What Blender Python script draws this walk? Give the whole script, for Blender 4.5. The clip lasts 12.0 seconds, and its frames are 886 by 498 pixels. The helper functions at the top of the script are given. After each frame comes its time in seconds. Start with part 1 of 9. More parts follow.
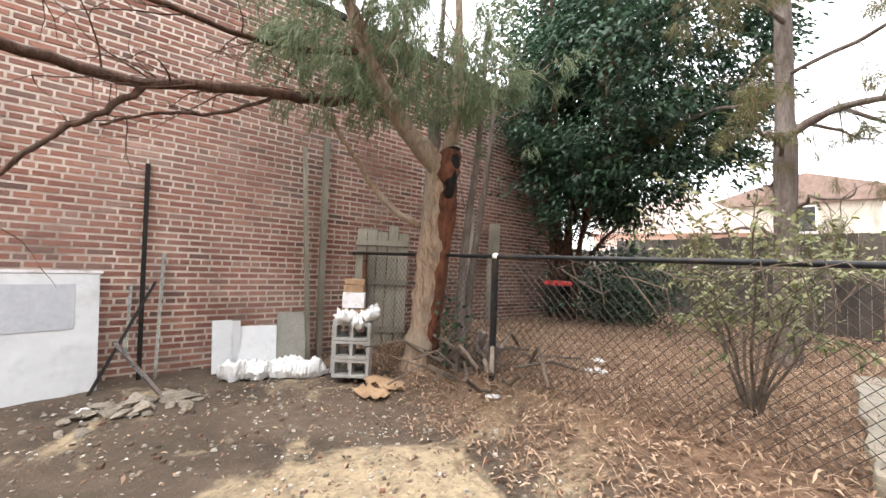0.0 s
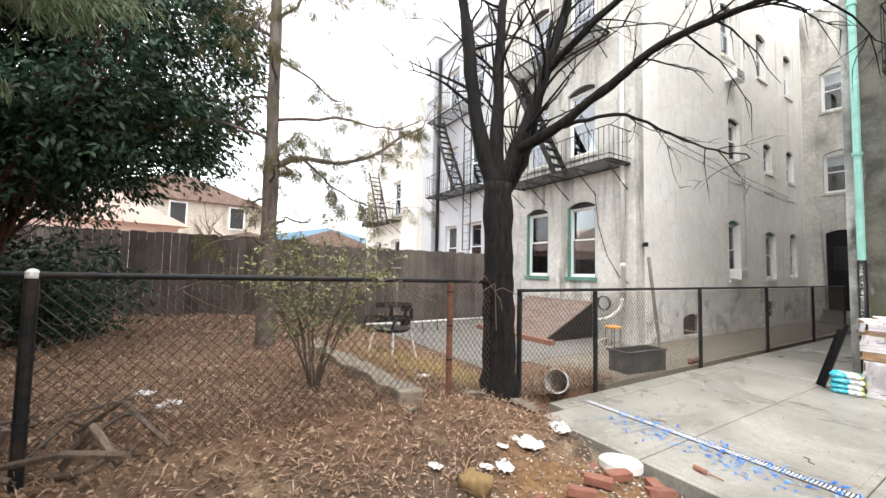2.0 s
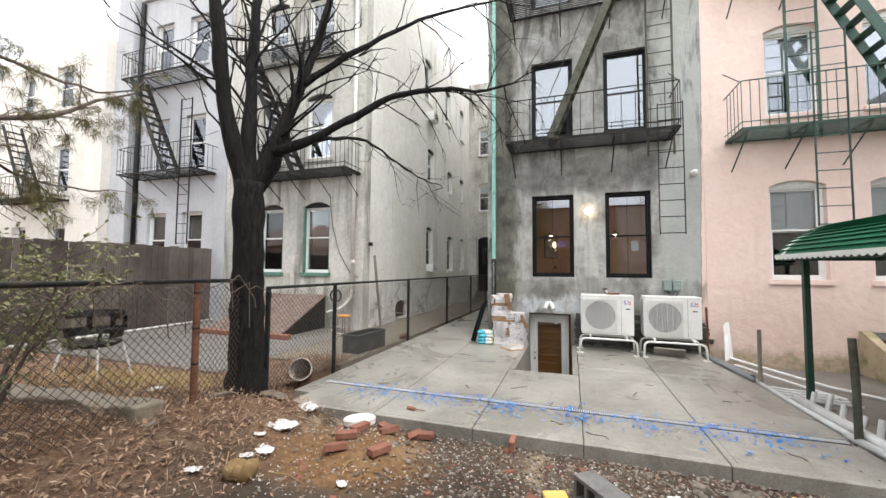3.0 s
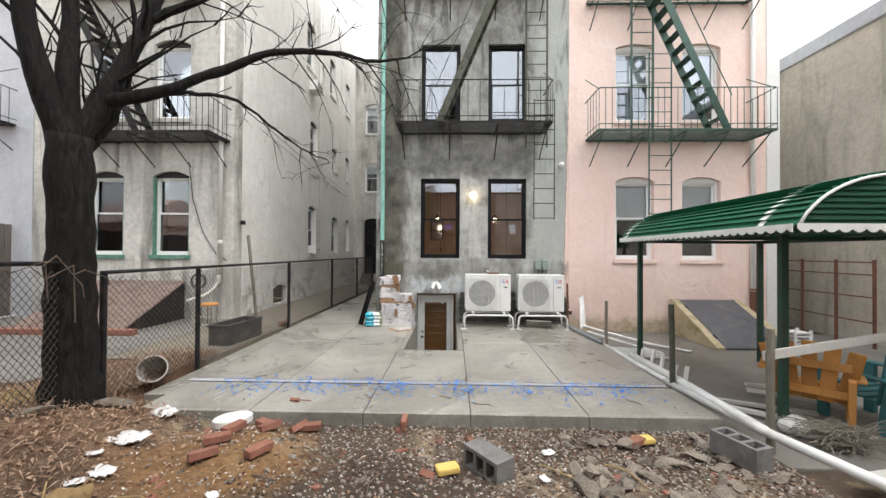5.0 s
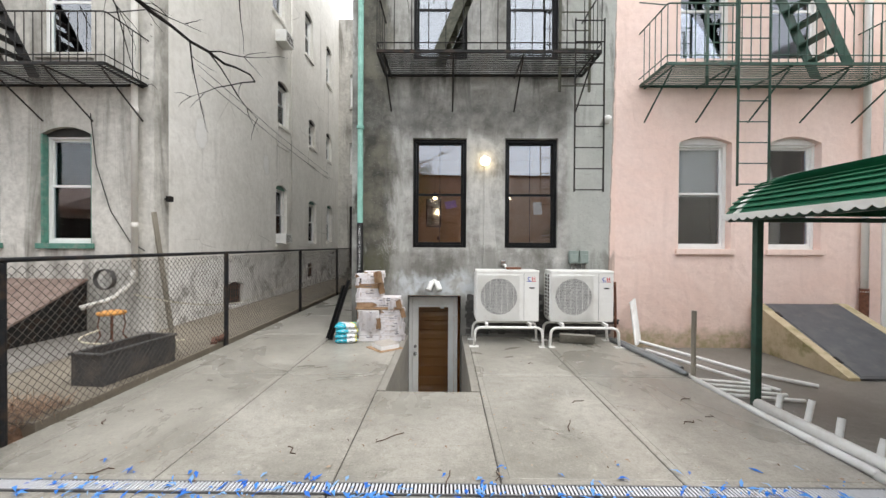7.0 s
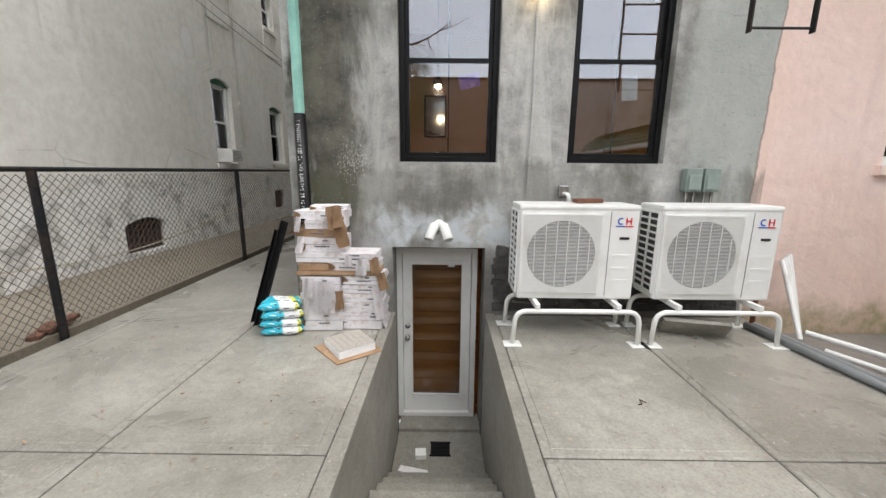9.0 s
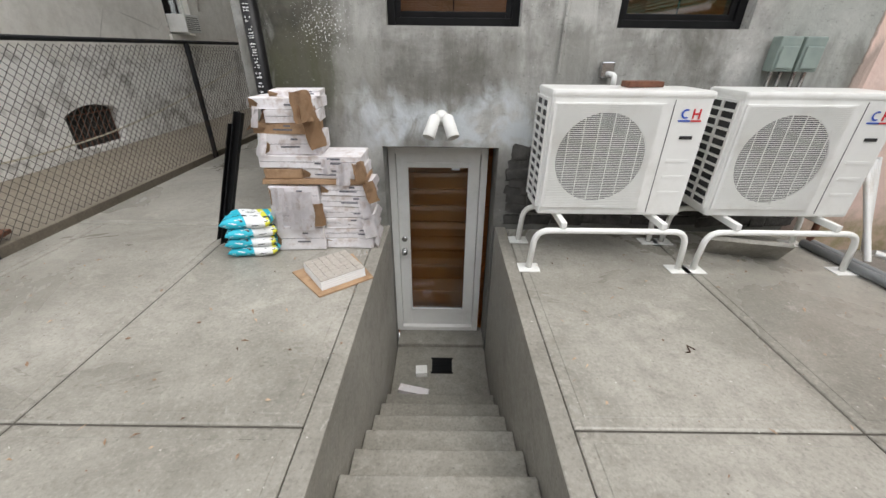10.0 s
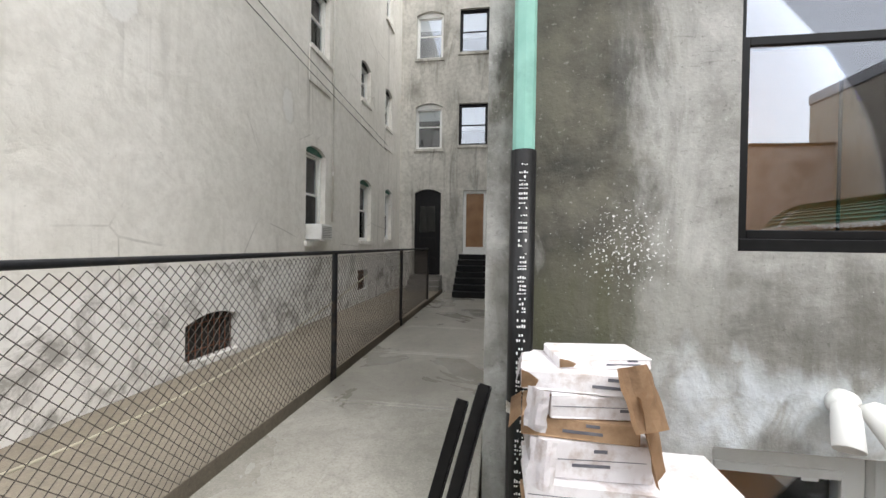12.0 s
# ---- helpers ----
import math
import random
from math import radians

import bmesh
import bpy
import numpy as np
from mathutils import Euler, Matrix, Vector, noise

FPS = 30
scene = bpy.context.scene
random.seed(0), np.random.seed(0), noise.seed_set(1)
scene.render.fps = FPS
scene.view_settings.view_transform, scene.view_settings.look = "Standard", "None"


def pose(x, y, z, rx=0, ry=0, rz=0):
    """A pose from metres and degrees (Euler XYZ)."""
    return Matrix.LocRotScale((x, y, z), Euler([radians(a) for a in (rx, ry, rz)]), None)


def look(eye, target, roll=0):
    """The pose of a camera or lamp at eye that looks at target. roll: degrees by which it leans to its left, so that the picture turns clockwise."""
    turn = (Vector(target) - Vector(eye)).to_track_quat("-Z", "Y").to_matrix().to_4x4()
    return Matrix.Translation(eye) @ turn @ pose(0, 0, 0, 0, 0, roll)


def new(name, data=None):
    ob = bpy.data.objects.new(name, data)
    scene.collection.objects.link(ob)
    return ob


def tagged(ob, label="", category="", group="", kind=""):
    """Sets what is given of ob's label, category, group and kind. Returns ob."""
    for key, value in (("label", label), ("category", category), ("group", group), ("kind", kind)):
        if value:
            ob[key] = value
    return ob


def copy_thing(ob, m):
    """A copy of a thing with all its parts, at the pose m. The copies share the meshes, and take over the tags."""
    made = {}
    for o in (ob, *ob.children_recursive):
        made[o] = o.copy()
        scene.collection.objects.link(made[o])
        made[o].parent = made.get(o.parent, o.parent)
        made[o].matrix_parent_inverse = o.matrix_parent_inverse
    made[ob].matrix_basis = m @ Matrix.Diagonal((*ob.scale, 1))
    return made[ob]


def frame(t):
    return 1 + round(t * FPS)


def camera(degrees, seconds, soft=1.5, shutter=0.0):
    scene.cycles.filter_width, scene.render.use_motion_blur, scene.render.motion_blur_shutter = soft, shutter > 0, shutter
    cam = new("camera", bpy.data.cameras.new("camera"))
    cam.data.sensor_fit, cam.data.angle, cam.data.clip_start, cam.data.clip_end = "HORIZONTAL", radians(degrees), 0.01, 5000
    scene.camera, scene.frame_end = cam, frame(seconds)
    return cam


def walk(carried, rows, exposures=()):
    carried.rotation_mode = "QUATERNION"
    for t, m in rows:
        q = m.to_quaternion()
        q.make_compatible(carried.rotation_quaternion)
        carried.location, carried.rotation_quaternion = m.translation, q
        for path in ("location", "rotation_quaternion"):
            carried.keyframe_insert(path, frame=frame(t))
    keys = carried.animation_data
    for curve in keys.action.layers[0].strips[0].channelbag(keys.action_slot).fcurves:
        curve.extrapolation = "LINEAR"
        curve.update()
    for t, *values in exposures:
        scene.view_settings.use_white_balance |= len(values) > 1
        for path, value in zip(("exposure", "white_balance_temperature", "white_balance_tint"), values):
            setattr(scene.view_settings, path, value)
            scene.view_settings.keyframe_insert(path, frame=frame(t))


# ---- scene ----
cam = camera(98.9, 12.0, soft=1.5)
PATH = [
    (0, (0.362, 0.8, 1.467), (1.604, 2.364, 1.567), 2.3),
    (0.5, (0.187, 1.326, 1.554), (1.84, 2.448, 1.654), 2.1),
    (1, (0.111, 1.753, 1.623), (2.048, 2.245, 1.718), 2.0),
    (1.5, (0.067, 2.157, 1.681), (2.035, 1.817, 1.782), 1.7),
    (2, (0.006, 2.501, 1.672), (1.713, 1.465, 1.786), 1.2),
    (2.5, (-0.035, 2.85, 1.7), (1.195, 1.277, 1.815), 0.8),
    (3, (-0.149, 3.17, 1.703), (0.49, 1.278, 1.809), 0.4),
    (3.5, (-0.2, 3.311, 1.671), (0.072, 1.332, 1.772), 0.3),
    (3.7, (-0.21, 3.332, 1.682), (-0.038, 1.342, 1.778), 0.4),
    (5.3, (-0.033, 2.844, 1.664), (0.014, 0.844, 1.667), 0.3),
    (5.5, (-0.041, 2.642, 1.655), (0.005, 0.642, 1.652), 0.2),
    (6, (0.004, 1.995, 1.64), (0.039, -0.005, 1.636), 0.2),
    (6.5, (0.0, 1.304, 1.639), (0.027, -0.696, 1.628), 0.3),
    (6.7, (0.046, 1.03, 1.611), (0.065, -0.97, 1.596), 0.3),
    (8.3, (0.233, -1.306, 1.537), (0.249, -3.306, 1.512), 0.5),
    (8.5, (0.231, -1.637, 1.555), (0.241, -3.637, 1.506), 0.4),
    (9, (0.267, -2.261, 1.449), (0.279, -4.22, 1.049), 0.5),
    (9.5, (0.305, -2.689, 1.408), (0.304, -4.557, 0.692), 0.5),
    (10, (0.304, -2.93, 1.394), (0.304, -4.7, 0.462), 0.7),
    (10.5, (0.425, -3.036, 1.465), (0.549, -4.804, 0.538), 0.3),
    (11, (0.84, -3.19, 1.507), (1.011, -5.14, 1.097), 1.0),
    (11.5, (1.25, -3.635, 1.556), (1.515, -5.615, 1.464), 1.0),
    (12, (1.715, -4.228, 1.545), (2.012, -6.206, 1.525), 0.9),
]
walk(cam, [(t, look(eye, target, roll)) for t, eye, target, roll in PATH],
     [(0, 2.15), (1.5, 1.95), (2.5, 1.15), (6.5, 1.0), (9.5, 0.9), (10.2, 0.84), (10.9, 1.05), (12, 1.35)])

# ---- world and sun: an overcast winter sky ----
world = bpy.data.worlds.new("overcast_sky")
scene.world = world
world.use_nodes = True
wn, wl = world.node_tree.nodes, world.node_tree.links
sky = wn.new("ShaderNodeTexSky")
sky.sky_type, sky.sun_disc = "NISHITA", False
sky.sun_elevation, sky.sun_rotation = radians(60), radians(303)
sky_bg, cloud_bg, sky_sum = wn["Background"], wn.new("ShaderNodeBackground"), wn.new("ShaderNodeAddShader")
wl.new(sky.outputs[0], sky_bg.inputs[0])
sky_bg.inputs[1].default_value = 0.05
cloud_bg.inputs[0].default_value, cloud_bg.inputs[1].default_value = (1.0, 0.985, 0.965, 1), 0.98
wl.new(sky_bg.outputs[0], sky_sum.inputs[0])
wl.new(cloud_bg.outputs[0], sky_sum.inputs[1])
wl.new(sky_sum.outputs[0], wn["World Output"].inputs[0])
sun_data = bpy.data.lights.new("sun", "SUN")
sun_data.energy, sun_data.angle, sun_data.color = 1.0, radians(40), (1.0, 0.97, 0.93)
sun = new("sun", sun_data)
sun.matrix_world = look((0, 0, 30), (14, -9, 0))

# ---- materials ----


class Nodes:
    """A node material under construction: n(type) adds a node, link(a, b) joins sockets."""

    def __init__(self, name):
        self.mat = bpy.data.materials.new(name)
        self.mat.use_nodes = True
        self.nodes, self.links = self.mat.node_tree.nodes, self.mat.node_tree.links
        self.bsdf = self.nodes["Principled BSDF"]

    def n(self, kind, **props):
        node = self.nodes.new(kind)
        for key, value in props.items():
            node.inputs[key.replace("_", " ")].default_value = value
        return node

    def link(self, a, b):
        self.links.new(a, b)

    def coords(self, world_space, stretch=(1, 1, 1)):
        mapping = self.nodes.new("ShaderNodeMapping")
        mapping.inputs["Scale"].default_value = stretch
        if world_space:
            self.link(self.nodes.new("ShaderNodeNewGeometry").outputs["Position"], mapping.inputs[0])
        else:
            self.link(self.nodes.new("ShaderNodeTexCoord").outputs["Object"], mapping.inputs[0])
        return mapping.outputs[0]

    def noise(self, vec, scale, detail=4.0, rough=0.55, distort=0.0):
        tex = self.n("ShaderNodeTexNoise", Scale=scale, Detail=detail, Roughness=rough, Distortion=distort)
        self.link(vec, tex.inputs["Vector"])
        return tex.outputs["Fac"]

    def ramp(self, fac, lo, hi):
        r = self.n("ShaderNodeMapRange")
        r.inputs["From Min"].default_value, r.inputs["From Max"].default_value = lo, hi
        r.clamp = True
        self.link(fac, r.inputs["Value"])
        return r.outputs["Result"]

    def mix(self, fac, a, b, blend="MIX"):
        m = self.nodes.new("ShaderNodeMix")
        m.data_type, m.blend_type = "RGBA", blend
        for value, slot in ((fac, 0), (a, 6), (b, 7)):
            if isinstance(value, (int, float)):
                m.inputs[slot].default_value = value
            elif isinstance(value, tuple):
                m.inputs[slot].default_value = (*value, 1)
            else:
                self.link(value, m.inputs[slot])
        return m.outputs[2]

    def math(self, op, a, b=0.0):
        m = self.nodes.new("ShaderNodeMath")
        m.operation = op
        for value, slot in ((a, 0), (b, 1)):
            if isinstance(value, (int, float)):
                m.inputs[slot].default_value = value
            else:
                self.link(value, m.inputs[slot])
        return m.outputs[0]

    def bump(self, height, strength, distance):
        b = self.n("ShaderNodeBump", Strength=strength, Distance=distance)
        old = self.bsdf.inputs["Normal"].links
        if old:
            self.link(old[0].from_socket, b.inputs["Normal"])
        self.link(height, b.inputs["Height"])
        self.link(b.outputs[0], self.bsdf.inputs["Normal"])

    def axis(self, which):
        sep = self.nodes.new("ShaderNodeSeparateXYZ")
        self.link(self.nodes.new("ShaderNodeNewGeometry").outputs["Position"], sep.inputs[0])
        return sep.outputs["XYZ".index(which)]

    def finish(self, colour, rough, metal=0.0, spec=0.5):
        if isinstance(colour, tuple):
            self.bsdf.inputs["Base Color"].default_value = (*colour, 1)
        else:
            self.link(colour, self.bsdf.inputs["Base Color"])
        if isinstance(rough, (int, float)):
            self.bsdf.inputs["Roughness"].default_value = rough
        else:
            self.link(rough, self.bsdf.inputs["Roughness"])
        self.bsdf.inputs["Metallic"].default_value = metal
        self.bsdf.inputs["Specular IOR Level"].default_value = spec
        return self.mat


def plain(name, a, b, scale=8.0, rough=0.6, bump=0.1, metal=0.0, world_space=False, dirt=None, dirt_scale=2.0, spread=0.0, spec=0.5):
    """A surface of two close tones with grain, a coarser dirt tone and fine relief; spread varies it from object to object."""
    m = Nodes(name)
    vec = m.coords(world_space)
    col = m.mix(m.ramp(m.noise(vec, scale, 5.0), 0.3, 0.7), a, b)
    if dirt:
        col = m.mix(m.ramp(m.noise(vec, dirt_scale, 6.0, 0.65), 0.5, 0.72), col, dirt)
    if spread:
        info = m.nodes.new("ShaderNodeObjectInfo").outputs["Random"]
        hsv = m.n("ShaderNodeHueSaturation")
        m.link(m.math("MULTIPLY_ADD", info, spread), hsv.inputs["Value"])
        hsv.inputs["Value"].links[0].from_node.inputs[2].default_value = 1 - spread / 2
        m.link(col, hsv.inputs["Color"])
        col = hsv.outputs[0]
    rg = m.ramp(m.noise(vec, scale * 2.3, 3.0), 0.2, 0.8)
    rr = m.math("MULTIPLY_ADD", rg, 0.16)
    rr.node.inputs[2].default_value = max(0.02, rough - 0.08)
    if bump:
        m.bump(m.noise(vec, scale * 5, 5.0, 0.6), bump, 0.01)
    return m.finish(col, rr, metal, spec)


def stucco(name, base, light, dark, moss=None, streak=0.6, patch_scale=0.7, extra=None):
    """Old cement stucco: cloudy patches, rain streaks, trowel marks and grit, in metres of the world."""
    m = Nodes(name)
    vec = m.coords(True)
    streaks = m.noise(m.coords(True, (1.9, 1.9, 0.28)), 1.0, 7.0, 0.62, 1.0)
    cloud = m.noise(vec, patch_scale, 7.0, 0.62, 0.8)
    fine = m.noise(vec, 9.0, 6.0, 0.7)
    col = m.mix(m.ramp(cloud, 0.36, 0.64), base, light)
    col = m.mix(m.math("MULTIPLY", m.ramp(streaks, 0.5, 0.72), streak), col, dark)
    col = m.mix(m.math("MULTIPLY", m.ramp(fine, 0.42, 0.7), 0.35), col, dark)
    if moss:
        tone, x_axis, lo, hi = moss
        edge = m.math("ADD", m.axis(x_axis), m.math("MULTIPLY", m.math("SUBTRACT", m.noise(vec, 2.2, 6.0, 0.65), 0.5), 0.55))
        band = m.math("MULTIPLY", m.ramp(edge, lo, lo + 0.22), m.ramp(m.noise(m.coords(True, (4, 4, 0.7)), 1.0, 6.0, 0.6), 0.28, 0.55))
        col = m.mix(m.math("MULTIPLY", band, hi), col, tone)
    if extra:
        col = extra(m, vec, col)
    trowel = m.noise(vec, 4.0, 5.0, 0.55, 1.2)
    m.bump(m.noise(vec, 1.8, 4.0, 0.5, 1.0), 0.5, 0.05)
    m.bump(trowel, 0.25, 0.03)
    m.bump(fine, 0.45, 0.02)
    m.bump(m.noise(vec, 70.0, 3.0, 0.6), 0.35, 0.004)
    return m.finish(col, 0.82, 0.0, 0.3)


def between(m, value, a, b, c, d):
    """1 where value lies between b and c, falling to 0 at a and d."""
    return m.math("MULTIPLY", m.ramp(value, a, b), m.ramp(value, d, c))


def facade_stains(m, vec, col):
    """Old stains of the grey back wall: a mossy run by the downpipe, lime runs, paint splashes, fresh cement over the cellar door."""
    x, z = m.axis("X"), m.axis("Z")
    wob = m.math("MULTIPLY", m.math("SUBTRACT", m.noise(m.coords(True, (3.0, 3.0, 1.1)), 1.0, 7.0, 0.65, 0.5), 0.5), 0.7)
    xw = m.math("ADD", x, wob)
    zw = m.math("ADD", z, wob)
    runs = m.noise(m.coords(True, (3.4, 3.4, 0.55)), 1.0, 7.0, 0.62, 1.0)
    # the far end was painted over in smooth pale grey-green
    col = m.mix(m.math("MULTIPLY", m.ramp(xw, -1.85, -2.1), 0.75), col, (0.43, 0.445, 0.41))
    # moss and soot beside the downpipe
    moss = m.math("MULTIPLY", between(m, xw, 0.84, 1.24, 1.60, 1.70), m.ramp(zw, 0.5, 1.0))
    tone = m.mix(m.ramp(m.noise(vec, 3.0, 6.0, 0.6), 0.38, 0.6), (0.045, 0.044, 0.036), (0.14, 0.132, 0.10))
    tone = m.mix(between(m, zw, 0.9, 1.1, 1.35, 1.6), tone, (0.070, 0.072, 0.036))
    col = m.mix(m.math("MULTIPLY", moss, 0.93), col, tone)
    # lime runs either side of the first window
    lime = m.math("MULTIPLY", between(m, xw, 0.74, 0.90, 1.02, 1.14), m.ramp(runs, 0.38, 0.56))
    col = m.mix(m.math("MULTIPLY", m.math("MULTIPLY", lime, m.ramp(zw, 0.8, 1.3)), 0.5), col, (0.60, 0.60, 0.565))
    lime = m.math("MULTIPLY", between(m, xw, -1.15, -0.8, -0.3, 0.0), m.ramp(runs, 0.46, 0.6))
    col = m.mix(m.math("MULTIPLY", lime, 0.55), col, (0.60, 0.60, 0.565))
    # soot caught above the window heads and in a band between the storeys
    hood = m.math("MULTIPLY", between(m, zw, 3.42, 3.62, 3.95, 4.5), m.ramp(xw, -2.1, -1.8))
    col = m.mix(m.math("MULTIPLY", hood, 0.72), col, m.mix(m.ramp(m.noise(vec, 4.0, 7.0, 0.7), 0.4, 0.6), (0.085, 0.084, 0.076), (0.21, 0.205, 0.185)))
    # grit, pits and trowel scratches
    pits = m.noise(vec, 34.0, 4.0, 0.7)
    col = m.mix(m.math("MULTIPLY", m.ramp(pits, 0.60, 0.70), 0.55), col, (0.07, 0.068, 0.06))
    col = m.mix(m.math("MULTIPLY", m.ramp(pits, 0.40, 0.30), 0.35), col, (0.62, 0.61, 0.57))
    scratch = m.noise(m.coords(True, (2.0, 2.0, 9.0)), 3.0, 7.0, 0.75, 2.0)
    col = m.mix(m.math("MULTIPLY", m.ramp(scratch, 0.60, 0.66), 0.35), col, (0.09, 0.088, 0.078))
    # pink paint carried round from the next house, with a ragged edge
    edge = m.math("ADD", m.math("ADD", x, m.math("MULTIPLY", z, 0.022)), m.math("MULTIPLY", m.math("SUBTRACT", m.noise(vec, 3.0, 7.0, 0.7), 0.5), 0.10))
    col = m.mix(m.ramp(edge, -2.665, -2.675), col, (0.84, 0.64, 0.55))
    col = m.mix(m.math("MULTIPLY", between(m, edge, -2.685, -2.675, -2.667, -2.660), 0.7), col, (0.22, 0.17, 0.14))
    # dark soot runs high up and below the sills
    soot = m.math("MULTIPLY", m.ramp(zw, 3.4, 4.6), m.ramp(runs, 0.50, 0.64))
    col = m.mix(m.math("MULTIPLY", soot, 0.75), col, (0.075, 0.076, 0.070))
    drip = m.math("MULTIPLY", between(m, zw, 0.95, 1.15, 1.45, 1.55), m.ramp(runs, 0.42, 0.62))
    col = m.mix(m.math("MULTIPLY", drip, 0.55), col, (0.115, 0.11, 0.09))
    # bluish fresh cement over the cellar door, a darker tone low on the wall
    patch = m.math("MULTIPLY", between(m, zw, 0.66, 0.78, 0.95, 1.15), between(m, xw, -0.55, -0.25, 0.85, 1.1))
    col = m.mix(m.math("MULTIPLY", m.math("MULTIPLY", patch, m.ramp(m.noise(vec, 5.0, 5.0, 0.6, 0.8), 0.40, 0.58)), 0.85), col, (0.56, 0.60, 0.62))
    col = m.mix(m.math("MULTIPLY", m.math("MULTIPLY", m.ramp(zw, 0.75, 0.5), m.ramp(x, 0.95, 0.7)), 0.7), col, (0.085, 0.083, 0.075))
    # splashes of white paint beside the window
    dx, dz = m.math("SUBTRACT", x, 1.16), m.math("SUBTRACT", z, 1.55)
    near = m.math("ADD", m.math("MULTIPLY", dx, dx), m.math("MULTIPLY", dz, dz))
    drops = m.math("MULTIPLY", m.ramp(near, 0.09, 0.0), 0.17)
    drops = m.ramp(m.math("ADD", m.noise(vec, 75.0, 2.0, 0.5), drops), 0.75, 0.78)
    return m.mix(drops, col, (0.72, 0.72, 0.70))


def side_stains(m, vec, col):
    """Flaking whitewash low on the side wall, a few long drips and trowelled repair patches higher up."""
    z = m.axis("Z")
    wob = m.math("MULTIPLY", m.math("SUBTRACT", m.noise(vec, 1.6, 6.0, 0.62, 0.4), 0.5), 1.1)
    zw = m.math("ADD", z, wob)
    flake = m.mix(m.ramp(m.noise(vec, 2.6, 8.0, 0.7, 0.4), 0.36, 0.50), (0.36, 0.345, 0.315), (0.82, 0.805, 0.77))
    col = m.mix(m.ramp(zw, 1.25, 1.10), col, flake)
    runs = m.noise(m.coords(True, (5.0, 5.0, 0.22)), 1.0, 6.0, 0.6, 0.3)
    drip = m.math("MULTIPLY", m.ramp(runs, 0.56, 0.68), m.ramp(m.noise(vec, 0.35, 4.0), 0.45, 0.6))
    col = m.mix(m.math("MULTIPLY", drip, 0.6), col, (0.32, 0.30, 0.26))
    chalk = m.math("MULTIPLY", m.ramp(m.noise(m.coords(True, (4.0, 4.0, 0.5)), 1.0, 6.0, 0.6), 0.60, 0.70), m.ramp(m.noise(vec, 0.5, 3.0), 0.4, 0.6))
    col = m.mix(m.math("MULTIPLY", chalk, 0.6), col, (0.84, 0.83, 0.80))
    # round patched holes and the hair cracks between trowelled coats
    y = m.axis("Y")
    for py, pz, r in ((-7.28, 3.90, 0.20), (-10.15, 3.85, 0.17)):
        dy, dz = m.math("SUBTRACT", y, py), m.math("MULTIPLY", m.math("SUBTRACT", z, pz), 0.62)
        d = m.math("ADD", m.math("ADD", m.math("MULTIPLY", dy, dy), m.math("MULTIPLY", dz, dz)), m.math("MULTIPLY", m.math("SUBTRACT", m.noise(vec, 6.0, 6.0, 0.7), 0.5), 0.075))
        col = m.mix(m.math("MULTIPLY", m.ramp(d, r * r, r * r * 0.7), 0.8), col, (0.80, 0.79, 0.76))
        col = m.mix(m.math("MULTIPLY", between(m, d, r * r * 0.75, r * r * 0.95, r * r * 1.1, r * r * 1.5), 0.22), col, (0.46, 0.44, 0.40))
    vor = m.n("ShaderNodeTexVoronoi", Scale=0.55)
    vor.feature = "DISTANCE_TO_EDGE"
    m.link(m.mix(0.12, vec, m.nodes.new("ShaderNodeTexNoise").outputs["Color"], "ADD"), vor.inputs["Vector"])
    col = m.mix(m.math("MULTIPLY", m.ramp(vor.outputs["Distance"], 0.006, 0.002), m.math("MULTIPLY", m.ramp(m.noise(vec, 0.9, 4.0), 0.48, 0.6), 0.55)), col, (0.36, 0.34, 0.30))
    speck = m.noise(vec, 26.0, 4.0, 0.7)
    return m.mix(m.math("MULTIPLY", m.ramp(speck, 0.66, 0.74), 0.5), col, (0.30, 0.285, 0.25))


M = {}
M["stucco_grey"] = stucco("grey_stucco", (0.23, 0.226, 0.205), (0.53, 0.525, 0.495), (0.075, 0.073, 0.062), None, 0.4, 1.5, facade_stains)
M["stucco_side"] = stucco("pale_side_stucco", (0.74, 0.72, 0.665), (0.85, 0.83, 0.78), (0.50, 0.475, 0.42), None, 0.16, 0.6, side_stains)
M["stucco_neighbour"] = stucco("neighbour_stucco", (0.44, 0.425, 0.385), (0.66, 0.64, 0.585), (0.13, 0.12, 0.098), None, 0.9, 0.7)


def pink_stains(m, vec, col):
    """Rain-washed paint, grime speckle and algae splashed up from the paving."""
    z = m.axis("Z")
    zw = m.math("ADD", z, m.math("MULTIPLY", m.math("SUBTRACT", m.noise(vec, 3.0, 7.0, 0.7), 0.5), 0.7))
    algae = m.mix(m.ramp(m.noise(vec, 7.0, 5.0, 0.65), 0.4, 0.6), (0.30, 0.27, 0.13), (0.52, 0.40, 0.29))
    col = m.mix(m.math("MULTIPLY", m.ramp(zw, 0.22, -0.02), 0.85), col, algae)
    runs = m.noise(m.coords(True, (4.0, 4.0, 0.3)), 1.0, 6.0, 0.6, 0.4)
    col = m.mix(m.math("MULTIPLY", m.ramp(runs, 0.58, 0.72), 0.4), col, (0.66, 0.50, 0.43))
    speck = m.noise(vec, 30.0, 4.0, 0.7)
    return m.mix(m.math("MULTIPLY", m.ramp(speck, 0.64, 0.72), 0.35), col, (0.50, 0.37, 0.31))


